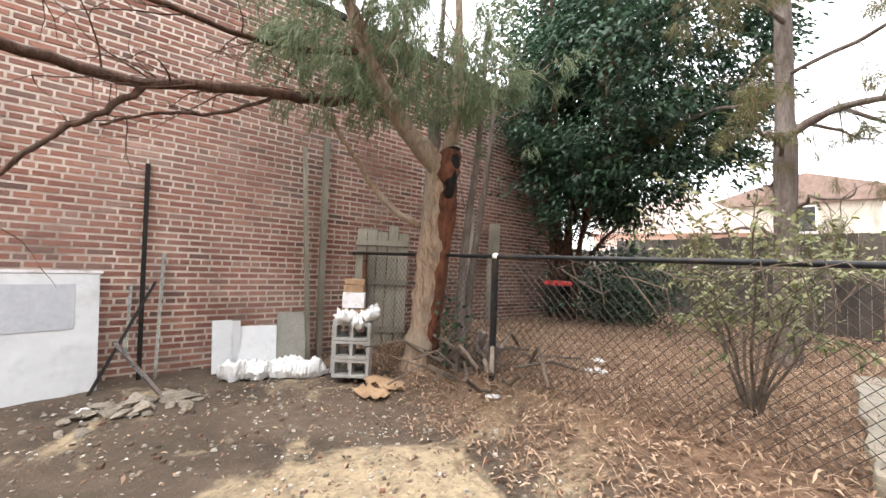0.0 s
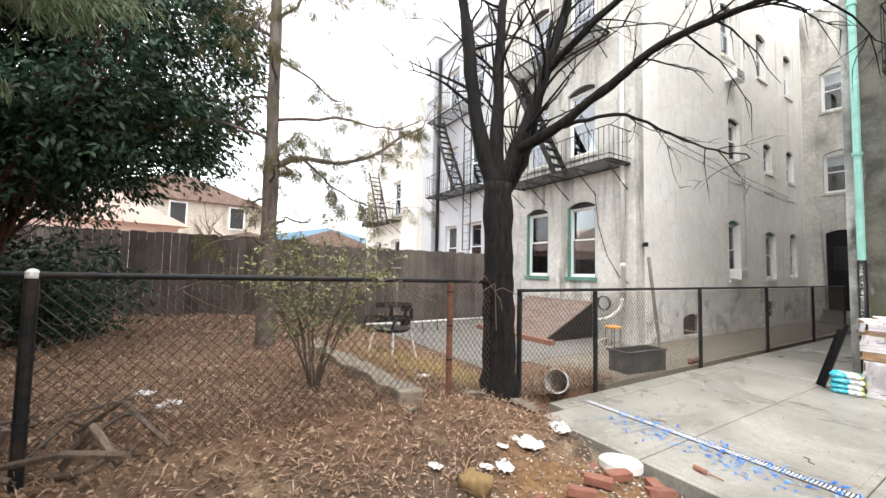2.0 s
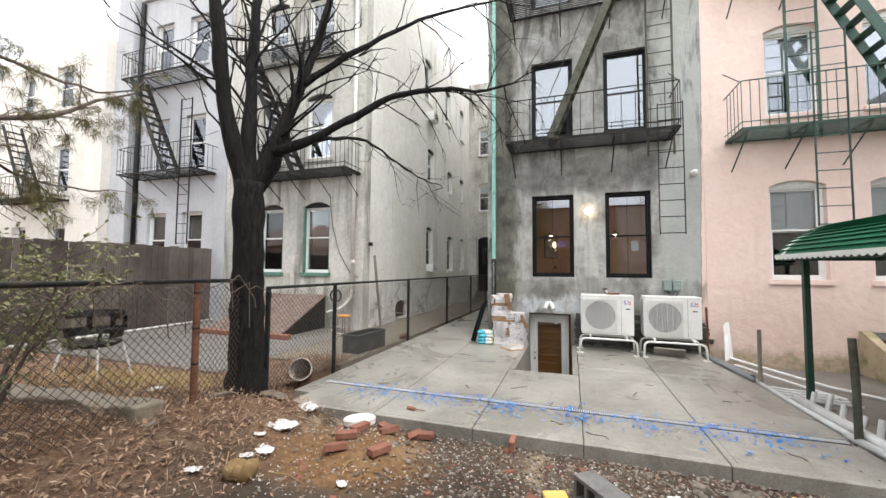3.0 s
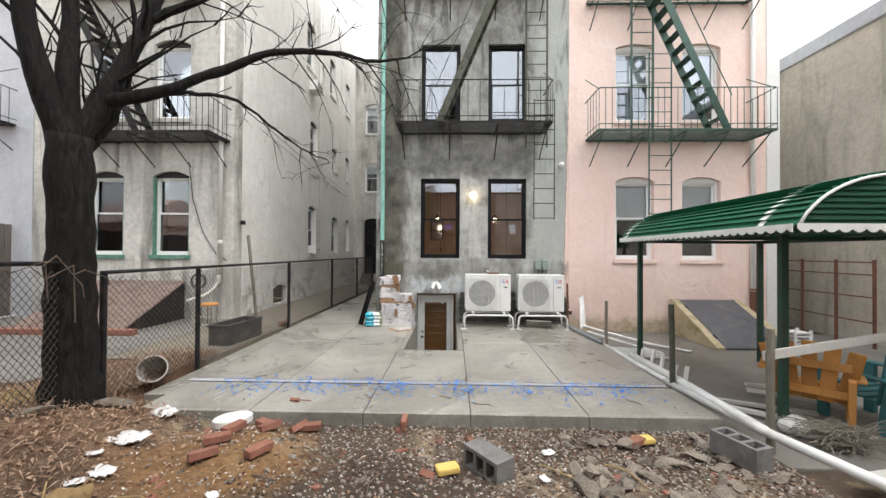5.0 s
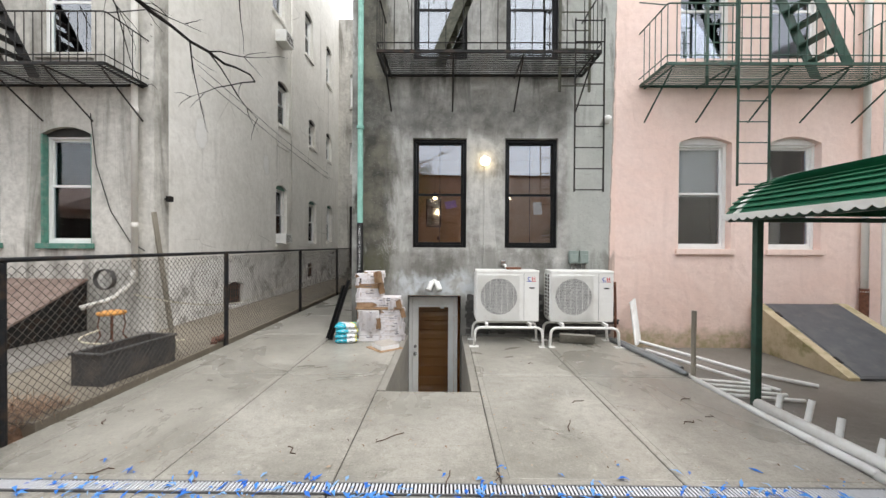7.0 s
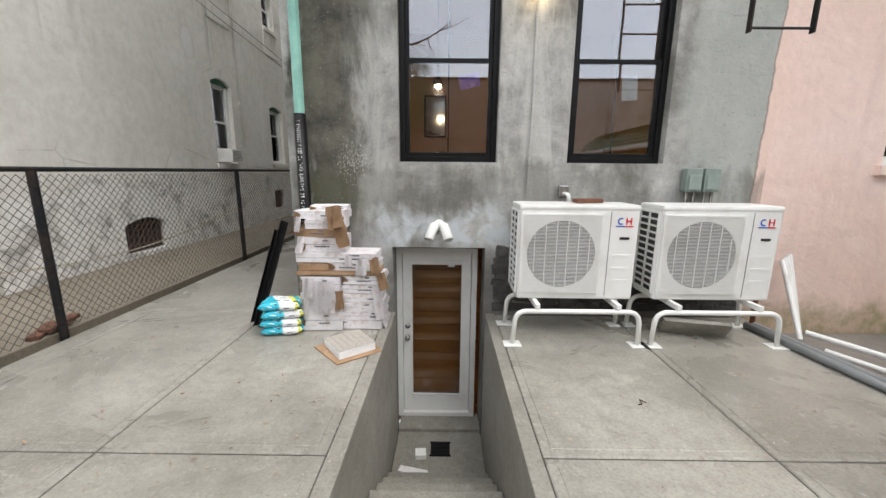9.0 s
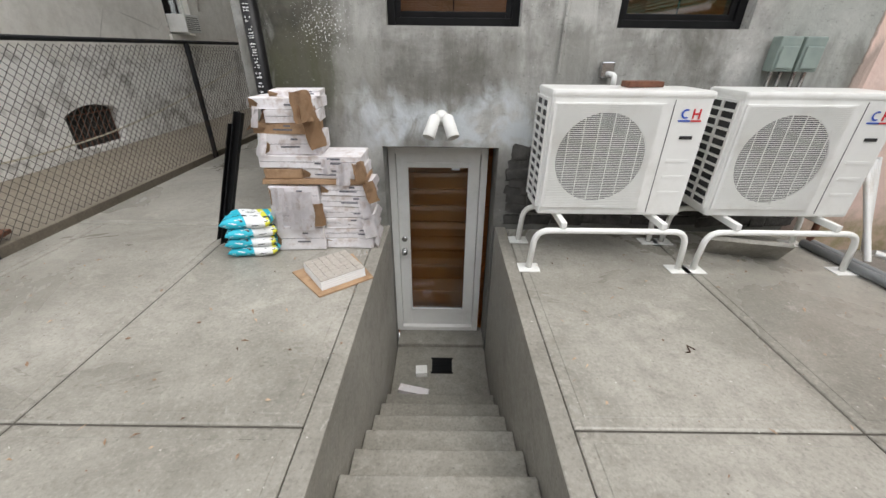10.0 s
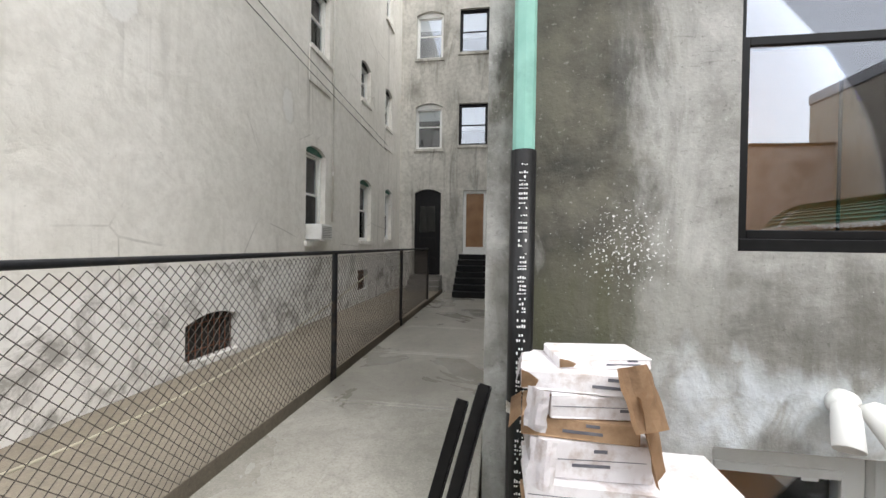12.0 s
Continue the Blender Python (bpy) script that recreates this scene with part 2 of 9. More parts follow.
M["stucco_pink"] = stucco("pink_stucco", (0.86, 0.65, 0.565), (0.90, 0.725, 0.65), (0.70, 0.53, 0.46), None, 0.25, 0.5, pink_stains)
M["stucco_blue"] = stucco("blue_grey_stucco", (0.46, 0.47, 0.49), (0.54, 0.55, 0.57), (0.33, 0.34, 0.36), None, 0.3, 0.5)
M["stucco_cream"] = stucco("cream_stucco", (0.70, 0.67, 0.60), (0.77, 0.74, 0.68), (0.45, 0.42, 0.36), None, 0.3, 0.5)
M["stucco_tan"] = stucco("tan_stucco", (0.44, 0.40, 0.33), (0.56, 0.51, 0.43), (0.20, 0.18, 0.145), None, 0.7, 0.5)


def concrete(name, base, light, dark, rough=0.5):
    m = Nodes(name)
    vec = m.coords(True)
    cloud = m.noise(vec, 0.9, 7.0, 0.6, 0.7)
    fine = m.noise(vec, 12.0, 6.0, 0.7)
    spots = m.noise(vec, 38.0, 2.0, 0.5)
    col = m.mix(m.ramp(cloud, 0.36, 0.66), base, light)
    col = m.mix(m.math("MULTIPLY", m.ramp(fine, 0.45, 0.75), 0.4), col, dark)
    col = m.mix(m.math("MULTIPLY", m.ramp(spots, 0.70, 0.76), 0.6), col, dark)
    wet = m.ramp(m.noise(vec, 0.6, 6.0, 0.62, 0.8), 0.42, 0.62)
    col = m.mix(m.math("MULTIPLY", wet, 0.34), col, dark)
    blot = m.noise(vec, 3.2, 6.0, 0.66, 0.6)
    col = m.mix(m.math("MULTIPLY", m.ramp(blot, 0.55, 0.72), 0.3), col, dark)
    col = m.mix(m.math("MULTIPLY", m.ramp(blot, 0.40, 0.30), 0.35), col, tuple(min(0.8, 1.35 * c) for c in light))
    smear = m.noise(m.coords(True, (1.0, 0.45, 1.0)), 6.0, 6.0, 0.7, 1.0)
    col = m.mix(m.math("MULTIPLY", m.ramp(smear, 0.66, 0.74), 0.5), col, (0.62, 0.61, 0.58))
    grain = m.noise(vec, 55.0, 5.0, 0.75)
    col = m.mix(m.math("MULTIPLY", m.ramp(grain, 0.50, 0.68), 0.45), col, dark)
    col = m.mix(m.math("MULTIPLY", m.ramp(grain, 0.44, 0.32), 0.30), col, tuple(min(0.8, 1.4 * c) for c in light))
    rr = m.math("MULTIPLY_ADD", wet, -0.22)
    rr.node.inputs[2].default_value = rough
    m.bump(fine, 0.25, 0.006)
    m.bump(m.noise(vec, 90.0, 3.0, 0.6), 0.25, 0.003)
    return m.finish(col, rr, 0.0, 0.45)


M["slab"] = concrete("patio_concrete", (0.265, 0.252, 0.218), (0.42, 0.402, 0.355), (0.115, 0.106, 0.086), 0.42)
M["stair_concrete"] = concrete("stair_concrete", (0.25, 0.236, 0.202), (0.36, 0.342, 0.30), (0.10, 0.093, 0.078), 0.6)
M["dusty_concrete"] = concrete("dusty_concrete", (0.22, 0.19, 0.145), (0.28, 0.245, 0.19), (0.12, 0.10, 0.075), 0.8)
M["yard_concrete"] = concrete("yard_concrete", (0.19, 0.178, 0.16), (0.26, 0.243, 0.22), (0.10, 0.092, 0.082), 0.6)


def soil(name):
    """Bare dirt, leaf mould under the trees and sandy patches, following the plan of the yard."""
    m = Nodes(name)
    vec = m.coords(True)
    big = m.noise(vec, 0.8, 6.0, 0.6, 0.6)
    fine = m.noise(vec, 14.0, 7.0, 0.7)
    grit = m.noise(vec, 60.0, 3.0, 0.6)
    col = m.mix(m.ramp(big, 0.38, 0.62), (0.062, 0.048, 0.037), (0.15, 0.113, 0.083))
    sand = m.ramp(m.math("ADD", m.noise(vec, 1.1, 6.0, 0.62, 0.6), m.math("MULTIPLY", between(m, m.axis("Y"), 1.4, 2.2, 2.9, 3.5), 0.13)), 0.56, 0.66)
    col = m.mix(m.math("MULTIPLY", sand, 0.85), col, (0.47, 0.37, 0.24))
    col = m.mix(m.math("MULTIPLY", m.ramp(m.noise(vec, 5.0, 6.0, 0.65), 0.52, 0.68), 0.5), col, (0.10, 0.072, 0.052))
    col = m.mix(m.math("MULTIPLY", m.ramp(fine, 0.45, 0.7), 0.6), col, (0.075, 0.057, 0.043))
    hx, hy = m.math("SUBTRACT", m.axis("X"), 1.9), m.axis("Y")
    heap = m.math("ADD", m.math("MULTIPLY", hx, hx), m.math("MULTIPLY", m.math("MULTIPLY", hy, hy), 1.6))
    heap = m.math("ADD", heap, m.math("MULTIPLY", m.math("SUBTRACT", m.noise(vec, 2.5, 6.0, 0.65), 0.5), 1.2))
    col = m.mix(m.math("MULTIPLY", m.ramp(heap, 0.95, 0.35), 0.8), col, m.mix(m.ramp(fine, 0.35, 0.65), (0.17, 0.085, 0.035), (0.36, 0.21, 0.095)))
    col = m.mix(m.ramp(grit, 0.66, 0.74), col, (0.42, 0.37, 0.30))
    xx = m.math("ADD", m.axis("X"), m.math("MULTIPLY", m.math("SUBTRACT", m.noise(vec, 1.4, 5.0), 0.5), 1.6))
    mould = m.mix(m.ramp(fine, 0.3, 0.7), (0.10, 0.058, 0.038), (0.32, 0.20, 0.13))
    col = m.mix(m.ramp(xx, 2.3, 3.2), col, mould)
    m.bump(fine, 0.9, 0.05)
    m.bump(grit, 0.6, 0.012)
    return m.finish(col, 0.92, 0.0, 0.2)


M["soil"] = soil("yard_soil")
M["iron"] = plain("black_iron", (0.007, 0.007, 0.007), (0.018, 0.017, 0.016), 20, 0.6, 0.15, 0.0, dirt=(0.045, 0.028, 0.018), dirt_scale=5, spec=0.25)
M["green_iron"] = plain("green_painted_iron", (0.02, 0.06, 0.045), (0.03, 0.085, 0.06), 20, 0.5, 0.1, 0.1, dirt=(0.04, 0.04, 0.03), dirt_scale=5)
M["mossy_iron"] = plain("mossy_iron", (0.055, 0.057, 0.042), (0.11, 0.11, 0.08), 18, 0.8, 0.2, 0.1, dirt=(0.03, 0.03, 0.022), dirt_scale=4)
M["black_pvc"] = plain("black_pipe", (0.006, 0.006, 0.0065), (0.012, 0.012, 0.0125), 20, 0.4, 0.05, spec=0.3)
M["fence_metal"] = plain("dark_fence_steel", (0.007, 0.008, 0.010), (0.016, 0.017, 0.019), 25, 0.5, 0.1, 0.0, dirt=(0.05, 0.033, 0.022), dirt_scale=7, spec=0.3)
M["rust"] = plain("rusted_steel", (0.13, 0.055, 0.035), (0.22, 0.10, 0.06), 22, 0.85, 0.3, 0.2, dirt=(0.06, 0.035, 0.025), dirt_scale=6)
M["wire"] = plain("dull_wire", (0.10, 0.085, 0.07), (0.16, 0.145, 0.125), 30, 0.6, 0.0, 0.4)
M["white_frame"] = plain("white_window_paint", (0.76, 0.76, 0.73), (0.83, 0.83, 0.81), 10, 0.45, 0.05)
M["white_metal"] = plain("white_enamel", (0.77, 0.77, 0.74), (0.83, 0.83, 0.80), 6, 0.38, 0.03, dirt=(0.66, 0.65, 0.61), dirt_scale=3)
M["black_frame"] = plain("black_window_frame", (0.006, 0.006, 0.0065), (0.011, 0.011, 0.0115), 12, 0.4, 0.03, spec=0.2)
M["green_frame"] = plain("old_green_paint", (0.06, 0.17, 0.13), (0.10, 0.25, 0.19), 14, 0.7, 0.15, dirt=(0.22, 0.27, 0.22), dirt_scale=6)
M["copper_green"] = plain("verdigris_pipe", (0.24, 0.50, 0.42), (0.32, 0.60, 0.51), 9, 0.7, 0.1, dirt=(0.17, 0.36, 0.30), dirt_scale=3)
# near-black tone: the dimness of unlit interiors is put into this colour
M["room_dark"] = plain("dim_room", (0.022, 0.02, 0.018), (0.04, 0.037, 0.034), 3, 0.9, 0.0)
M["shade"] = plain("roller_shade", (0.80, 0.81, 0.80), (0.86, 0.86, 0.85), 4, 0.8, 0.05)
M["room_warm"] = plain("warm_room_paint", (0.55, 0.37, 0.20), (0.60, 0.42, 0.24), 2, 0.8, 0.02)
M["wood_floor"] = plain("oak_boards", (0.22, 0.11, 0.045), (0.30, 0.16, 0.07), 3, 0.45, 0.05)


def glass(name, gloss_tint, base_gloss):
    """A window pane: clear, with a sharp reflection that grows towards grazing angles."""
    m = Nodes(name)
    out = m.nodes["Material Output"]
    clear, gloss, both = m.nodes.new("ShaderNodeBsdfTransparent"), m.nodes.new("ShaderNodeBsdfGlossy"), m.nodes.new("ShaderNodeMixShader")
    clear.inputs[0].default_value = (0.86, 0.88, 0.88, 1)
    gloss.inputs["Color"].default_value, gloss.inputs["Roughness"].default_value = (*gloss_tint, 1), 0.01
    fres = m.n("ShaderNodeFresnel", IOR=1.52)
    m.link(m.math("MULTIPLY_ADD", fres.outputs[0], 1.0), both.inputs[0])
    both.inputs[0].links[0].from_node.inputs[2].default_value = base_gloss
    wav = m.n("ShaderNodeBump", Strength=0.04, Distance=0.02)
    m.link(m.noise(m.coords(True), 1.3, 1.0), wav.inputs["Height"])
    m.link(wav.outputs[0], gloss.inputs["Normal"])
    m.link(clear.outputs[0], both.inputs[1])
    m.link(gloss.outputs[0], both.inputs[2])
    m.link(both.outputs[0], out.inputs[0])
    return m.mat


M["glass"] = glass("window_glass", (0.90, 0.93, 1.0), 0.10)
M["glass_up"] = glass("sky_reflecting_glass", (0.93, 0.96, 1.0), 0.16)
M["glass_weak"] = glass("door_glass", (0.95, 0.97, 1.0), 0.02)


def glow(name, colour, strength):
    m = Nodes(name)
    m.bsdf.inputs["Emission Color"].default_value = (*colour, 1)
    m.bsdf.inputs["Emission Strength"].default_value = strength
    return m.finish(colour, 0.4)


M["bulb"] = glow("warm_bulb", (1.0, 0.80, 0.52), 6.0)
M["bulb_soft"] = glow("soft_bulb", (1.0, 0.78, 0.48), 5.0)

# ---- building blocks ----
ORIGIN = {}


def box(bm, x0, x1, y0, y1, z0, z1, bevel=0.0, mtx=None):
    g = bmesh.ops.create_cube(bm, size=1.0)
    vs = g["verts"]
    bmesh.ops.scale(bm, vec=(abs(x1 - x0), abs(y1 - y0), abs(z1 - z0)), verts=vs)
    bmesh.ops.translate(bm, vec=((x0 + x1) / 2, (y0 + y1) / 2, (z0 + z1) / 2), verts=vs)
    if bevel:
        es = list({e for v in vs for e in v.link_edges})
        out = bmesh.ops.bevel(bm, geom=es, offset=bevel, segments=2, profile=0.6, affect="EDGES")
        vs = list({v for f in out["faces"] for v in f.verts} | {v for v in vs if v.is_valid})
    if mtx is not None:
        bmesh.ops.transform(bm, matrix=mtx, verts=vs)
    return vs


def tube(bm, pts, radii, seg=8, caps=True):
    """A round tube through points; radii one number or one a point."""
    pts = [Vector(p) for p in pts]
    if not hasattr(radii, "__len__"):
        radii = [radii] * len(pts)
    rings, side = [], None
    for i, p in enumerate(pts):
        way = (pts[min(i + 1, len(pts) - 1)] - pts[max(i - 1, 0)])
        if way.length < 1e-7:
            way = Vector((0, 0, 1))
        way.normalize()
        if side is None:
            side = way.orthogonal().normalized()
        side = (side - way * side.dot(way))
        side = side.normalized() if side.length > 1e-6 else way.orthogonal().normalized()
        up = way.cross(side)
        rings.append([bm.verts.new(p + (side * math.cos(a) + up * math.sin(a)) * radii[i]) for a in (2 * math.pi * k / seg for k in range(seg))])
    for a, b in zip(rings, rings[1:]):
        for k in range(seg):
            bm.faces.new((a[k], a[(k + 1) % seg], b[(k + 1) % seg], b[k]))
    if caps:
        bm.faces.new(list(reversed(rings[0])))
        bm.faces.new(rings[-1])


def bent(pts, r=0.05, n=5):
    """The points of a line with its corners rounded."""
    pts = [Vector(p) for p in pts]
    out = [pts[0]]
    for a, b, c in zip(pts, pts[1:], pts[2:]):
        u, w = (a - b), (c - b)
        d = min(r, u.length / 2, w.length / 2)
        p, q = b + u.normalized() * d, b + w.normalized() * d
        for i in range(n + 1):
            s = i / n
            out.append(p * (1 - s) ** 2 + b * 2 * s * (1 - s) + q * s * s)
    return out + [pts[-1]]


def lathe(bm, profile, seg=20, centre=(0, 0, 0), mtx=None):
    """A turned shape from (radius, height) pairs."""
    rings = []
    for r, z in profile:
        rings.append([bm.verts.new((centre[0] + r * math.cos(2 * math.pi * k / seg), centre[1] + r * math.sin(2 * math.pi * k / seg), centre[2] + z)) for k in range(seg)])
    for a, b in zip(rings, rings[1:]):
        for k in range(seg):
            bm.faces.new((a[k], a[(k + 1) % seg], b[(k + 1) % seg], b[k]))
    bm.faces.new(list(reversed(rings[0])))
    bm.faces.new(rings[-1])
    if mtx is not None:
        bmesh.ops.transform(bm, matrix=mtx, verts=[v for r in rings for v in r])


def link_mesh(name, bm, material, smooth=False):
    me = bpy.data.meshes.new(name)
    bmesh.ops.recalc_face_normals(bm, faces=bm.faces[:])
    bm.to_mesh(me)
    bm.free()
    me.materials.append(M[material] if isinstance(material, str) else material)
    if smooth:
        me.shade_smooth()
    return me


def thing(name, label, category, at=(0, 0, 0), group="", kind="", turn=0):
    ob = new(name)
    ob.empty_display_size = 0.1
    ob.matrix_basis = pose(*at, 0, 0, turn)
    tagged(ob, label, category, group, kind)
    return ob


def part(name, bm, material, parent=None, label="", smooth=False):
    """One mesh object under a thing or a part, its mesh in the thing's own coordinates."""
    ob = new(name, link_mesh(name, bm, material, smooth))
    if parent is not None:
        ob.parent = parent
    if label:
        tagged(ob, label)
    return ob


def single(name, bm, material, label, category, at=(0, 0, 0), turn=0, group="", kind="", smooth=False, tilt=(0, 0)):
    """A thing made of one mesh."""
    ob = new(name, link_mesh(name, bm, material, smooth))
    ob.matrix_basis = pose(*at, tilt[0], tilt[1], turn)
    return tagged(ob, label, category, group, kind)


def repeat(name, mesh_ob, parent, places):
    """Further objects on one mesh, at poses given as matrices."""
    for m in places:
        ob = new(name, mesh_ob.data)
        ob.parent = parent
        ob.matrix_basis = m


def structure(name, bm, material, label, category="wall", smooth=False):
    return tagged(new(name, link_mesh(name, bm, material, smooth)), label, category, "", "structure")


def pierced(bm, u0, u1, z0, z1, thick, holes, to_world):
    """A wall in its own plane (u along, v outward, z up), outer face at v = 0, with rectangular holes (u0, u1, z0, z1)."""
    us = sorted({u0, u1, *(h[0] for h in holes), *(h[1] for h in holes)})
    zs = sorted({z0, z1, *(h[2] for h in holes), *(h[3] for h in holes)})

    def solid(i, j):
        if i < 0 or j < 0 or i >= len(us) - 1 or j >= len(zs) - 1:
            return False
        cu, cz = (us[i] + us[i + 1]) / 2, (zs[j] + zs[j + 1]) / 2
        return not any(h[0] < cu < h[1] and h[2] < cz < h[3] for h in holes)

    cache = {}

    def vert(i, j, back):
        key = (i, j, back)
        if key not in cache:
            cache[key] = bm.verts.new(to_world(us[i], -thick if back else 0.0, zs[j]))
        return cache[key]

    for i in range(len(us) - 1):
        for j in range(len(zs) - 1):
            if not solid(i, j):
                continue
            for back in (0, 1):
                bm.faces.new([vert(a, b, back) for a, b in ((i, j), (i + 1, j), (i + 1, j + 1), (i, j + 1))])
            for di, dj, e in ((-1, 0, ((i, j), (i, j + 1))), (1, 0, ((i + 1, j), (i + 1, j + 1))), (0, -1, ((i, j), (i + 1, j))), (0, 1, ((i, j + 1), (i + 1, j + 1)))):
                if not solid(i + di, j + dj):
                    (a, b), (c, d) = e
                    bm.faces.new([vert(a, b, 0), vert(c, d, 0), vert(c, d, 1), vert(a, b, 1)])


def arch_fill(bm, u0, u1, z_top, rise, thick, to_world):
    """The two spandrels that turn a square hole's head into a flat arch."""
    n = 10
    for side in (0, 1):
        front, back = [], []
        for k in range(n + 1):
            s = k / n
            u = u0 + (u1 - u0) / 2 * s if side == 0 else u1 - (u1 - u0) / 2 * s
            t = (u - u0) / (u1 - u0) * 2 - 1
            z = z_top - rise * t * t
            front.append((bm.verts.new(to_world(u, 0.001, z)), bm.verts.new(to_world(u, 0.001, z_top + 0.002))))
            back.append((bm.verts.new(to_world(u, -thick, z)), bm.verts.new(to_world(u, -thick, z_top + 0.002))))
        for a, b, c, d in zip(front, front[1:], back, back[1:]):
            bm.faces.new((a[0], b[0], b[1], a[1]))
            bm.faces.new((a[0], b[0], d[0], c[0]))


def on_y(y, sign=1):
    """Plane of constant y whose outside looks along +y (sign 1) or -y."""
    return lambda u, v, z: Vector((u, y + v * sign, z))


def on_x(x, sign=1):
    return lambda u, v, z: Vector((x + v * sign, u, z))


WINDOWS = [0]


def window(place, u0, u1, z0, z1, frame_mat="white_frame", inset=0.1, rise=0.0, label="white-framed sash window", room="room_dark", shade=0.0,
           sill=None, glass_mat="glass", rail=0.5, muntin=False, head=None, room_depth=0.5):
    """A sash window in a hole: frame, two sashes with panes, a sill and the dim room behind. place maps (u, v, z) into the world."""
    WINDOWS[0] += 1
    w = tagged(new(f"window_{WINDOWS[0]}"), label, "window", "", "structure")
    f, zm = 0.055, z0 + (z1 - z0) * rail

    def bx(bm, a, b, c, d, e, g, bev=0.004):
        vs = box(bm, a, b, c, d, e, g, bev)
        for v in vs:
            if v.is_valid:
                v.co = place(v.co.x, v.co.y, v.co.z)

    def add(name, specs, material, parent=w, lab=""):
        bm = bmesh.new()
        for s in specs:
            bx(bm, *s)
        return part(name, bm, material, parent, lab)

    a, b = -inset - 0.09, -inset
    top = z1 - rise
    add("window_frame", [(u0, u0 + f, a, b, z0, z1), (u1 - f, u1, a, b, z0, z1), (u0 + f, u1 - f, a, b, z0, z0 + f), (u0 + f, u1 - f, a, b, top - f, z1)], frame_mat)
    s = 0.04
    for nm, lo, hi, back in (("upper_sash", zm - 0.02, top - f, 0.05), ("lower_sash", z0 + f, zm + 0.02, 0.02)):
        c, d = -inset - back - 0.03, -inset - back
        i0, i1 = u0 + f, u1 - f
        sp = [(i0, i0 + s, c, d, lo, hi), (i1 - s, i1, c, d, lo, hi), (i0 + s, i1 - s, c, d, lo, lo + s), (i0 + s, i1 - s, c, d, hi - s, hi)]
        if muntin:
            sp.append(((i0 + i1) / 2 - 0.006, (i0 + i1) / 2 + 0.006, c + 0.004, c + 0.011, lo + s, hi - s, 0.001))
        sash = add(nm, sp, frame_mat)
        p = add("pane", [(i0 + s - 0.005, i1 - s + 0.005, c + 0.012, c + 0.018, lo + s - 0.005, hi - s + 0.005, 0)], glass_mat, sash, "reflecting glass pane")
        p.visible_shadow = False
    if sill:
        add("window_sill", [(u0 - 0.05, u1 + 0.05, -inset, 0.05, z0 - 0.09, z0 + 0.004)], sill)
    if head:
        add("window_head", [(u0 + 0.003, u1 - 0.003, -inset - 0.03, -inset + 0.03, top - 0.02, z1 - 0.004)], head)
    if shade:
        add("roller_shade", [(u0 + f, u1 - f, -inset - 0.13, -inset - 0.12, z1 - (z1 - z0) * shade, z1, 0)], "shade")
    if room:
        # shallow box whose dark colour stands for the room's lack of light
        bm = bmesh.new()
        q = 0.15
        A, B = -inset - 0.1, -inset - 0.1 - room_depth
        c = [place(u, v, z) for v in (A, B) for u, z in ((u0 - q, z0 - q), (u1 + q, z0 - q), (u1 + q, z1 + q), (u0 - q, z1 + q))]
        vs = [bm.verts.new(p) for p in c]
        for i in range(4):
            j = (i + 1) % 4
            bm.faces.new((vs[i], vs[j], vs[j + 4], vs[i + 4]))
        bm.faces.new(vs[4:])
        part("room_behind", bm, room, w, "box behind the glass, a room's dimness put into its colour")
    return w

# ---- ground: one sheet, from the bare dirt up to the leafy mound and out to the horizon ----


def smooth_step(a, b, v):
    s = min(1.0, max(0.0, (v - a) / (b - a)))
    return s * s * (3 - 2 * s)


def ground_z(x, y):
    dirt = -0.11 + 0.30 * smooth_step(-0.8, 2.6, y)
    mound = 0.46 * smooth_step(-1.6, 0.9, y) + 0.06 * smooth_step(1.0, 4.0, y)
    z = dirt + (mound - dirt) * smooth_step(2.2, 3.6, x)
    z += (-0.20 - z) * smooth_step(-2.75, -3.1, x) * smooth_step(1.5, 0.2, y)
    z += 0.16 * math.exp(-((x - 1.75) ** 2 / 0.35 + (y + 0.15) ** 2 / 0.2))
    z += 0.10 * math.exp(-((x - 0.5) ** 2 / 0.25 + (y - 4.75) ** 2 / 0.12))
    z += 0.035 * noise.noise(Vector((x * 1.3, y * 1.3, 0))) + 0.014 * noise.noise(Vector((x * 5, y * 5, 3)))
    if y < -0.84 and -2.86 < x < 3.72:
        z = -0.3
    elif x >= 3.72 and y < -1.6:
        z = 0.0 + 0.02 * noise.noise(Vector((x, y, 7)))
    return z


def ground():
    xs = [-400, -150, -60, -25] + list(np.arange(-12, -3.2, 0.5)) + list(np.arange(-3.2, 6.0, 0.1)) + list(np.arange(6.0, 12.2, 0.25)) + [14, 18, 25, 60, 150, 400]
    ys = [-400, -150, -60, -30] + list(np.arange(-20, -6.2, 0.7)) + list(np.arange(-6.2, -1.5, 0.15)) + list(np.arange(-1.5, 6.4, 0.1)) + [7, 9, 14, 25, 60, 150, 400]
    bm = bmesh.new()
    vs = [[bm.verts.new((x, y, ground_z(x, y))) for y in ys] for x in xs]
    for i in range(len(xs) - 1):
        for j in range(len(ys) - 1):
            cx, cy = (xs[i] + xs[i + 1]) / 2, (ys[j] + ys[j + 1]) / 2
            if -0.6 < cx < 1.2 and -6.9 < cy < -3.0:
                continue
            bm.faces.new((vs[i][j], vs[i + 1][j], vs[i + 1][j + 1], vs[i][j + 1]))
    return structure("ground", bm, "soil", "bare brown dirt and leaf mould of the back yard", "ground", True)


ground()

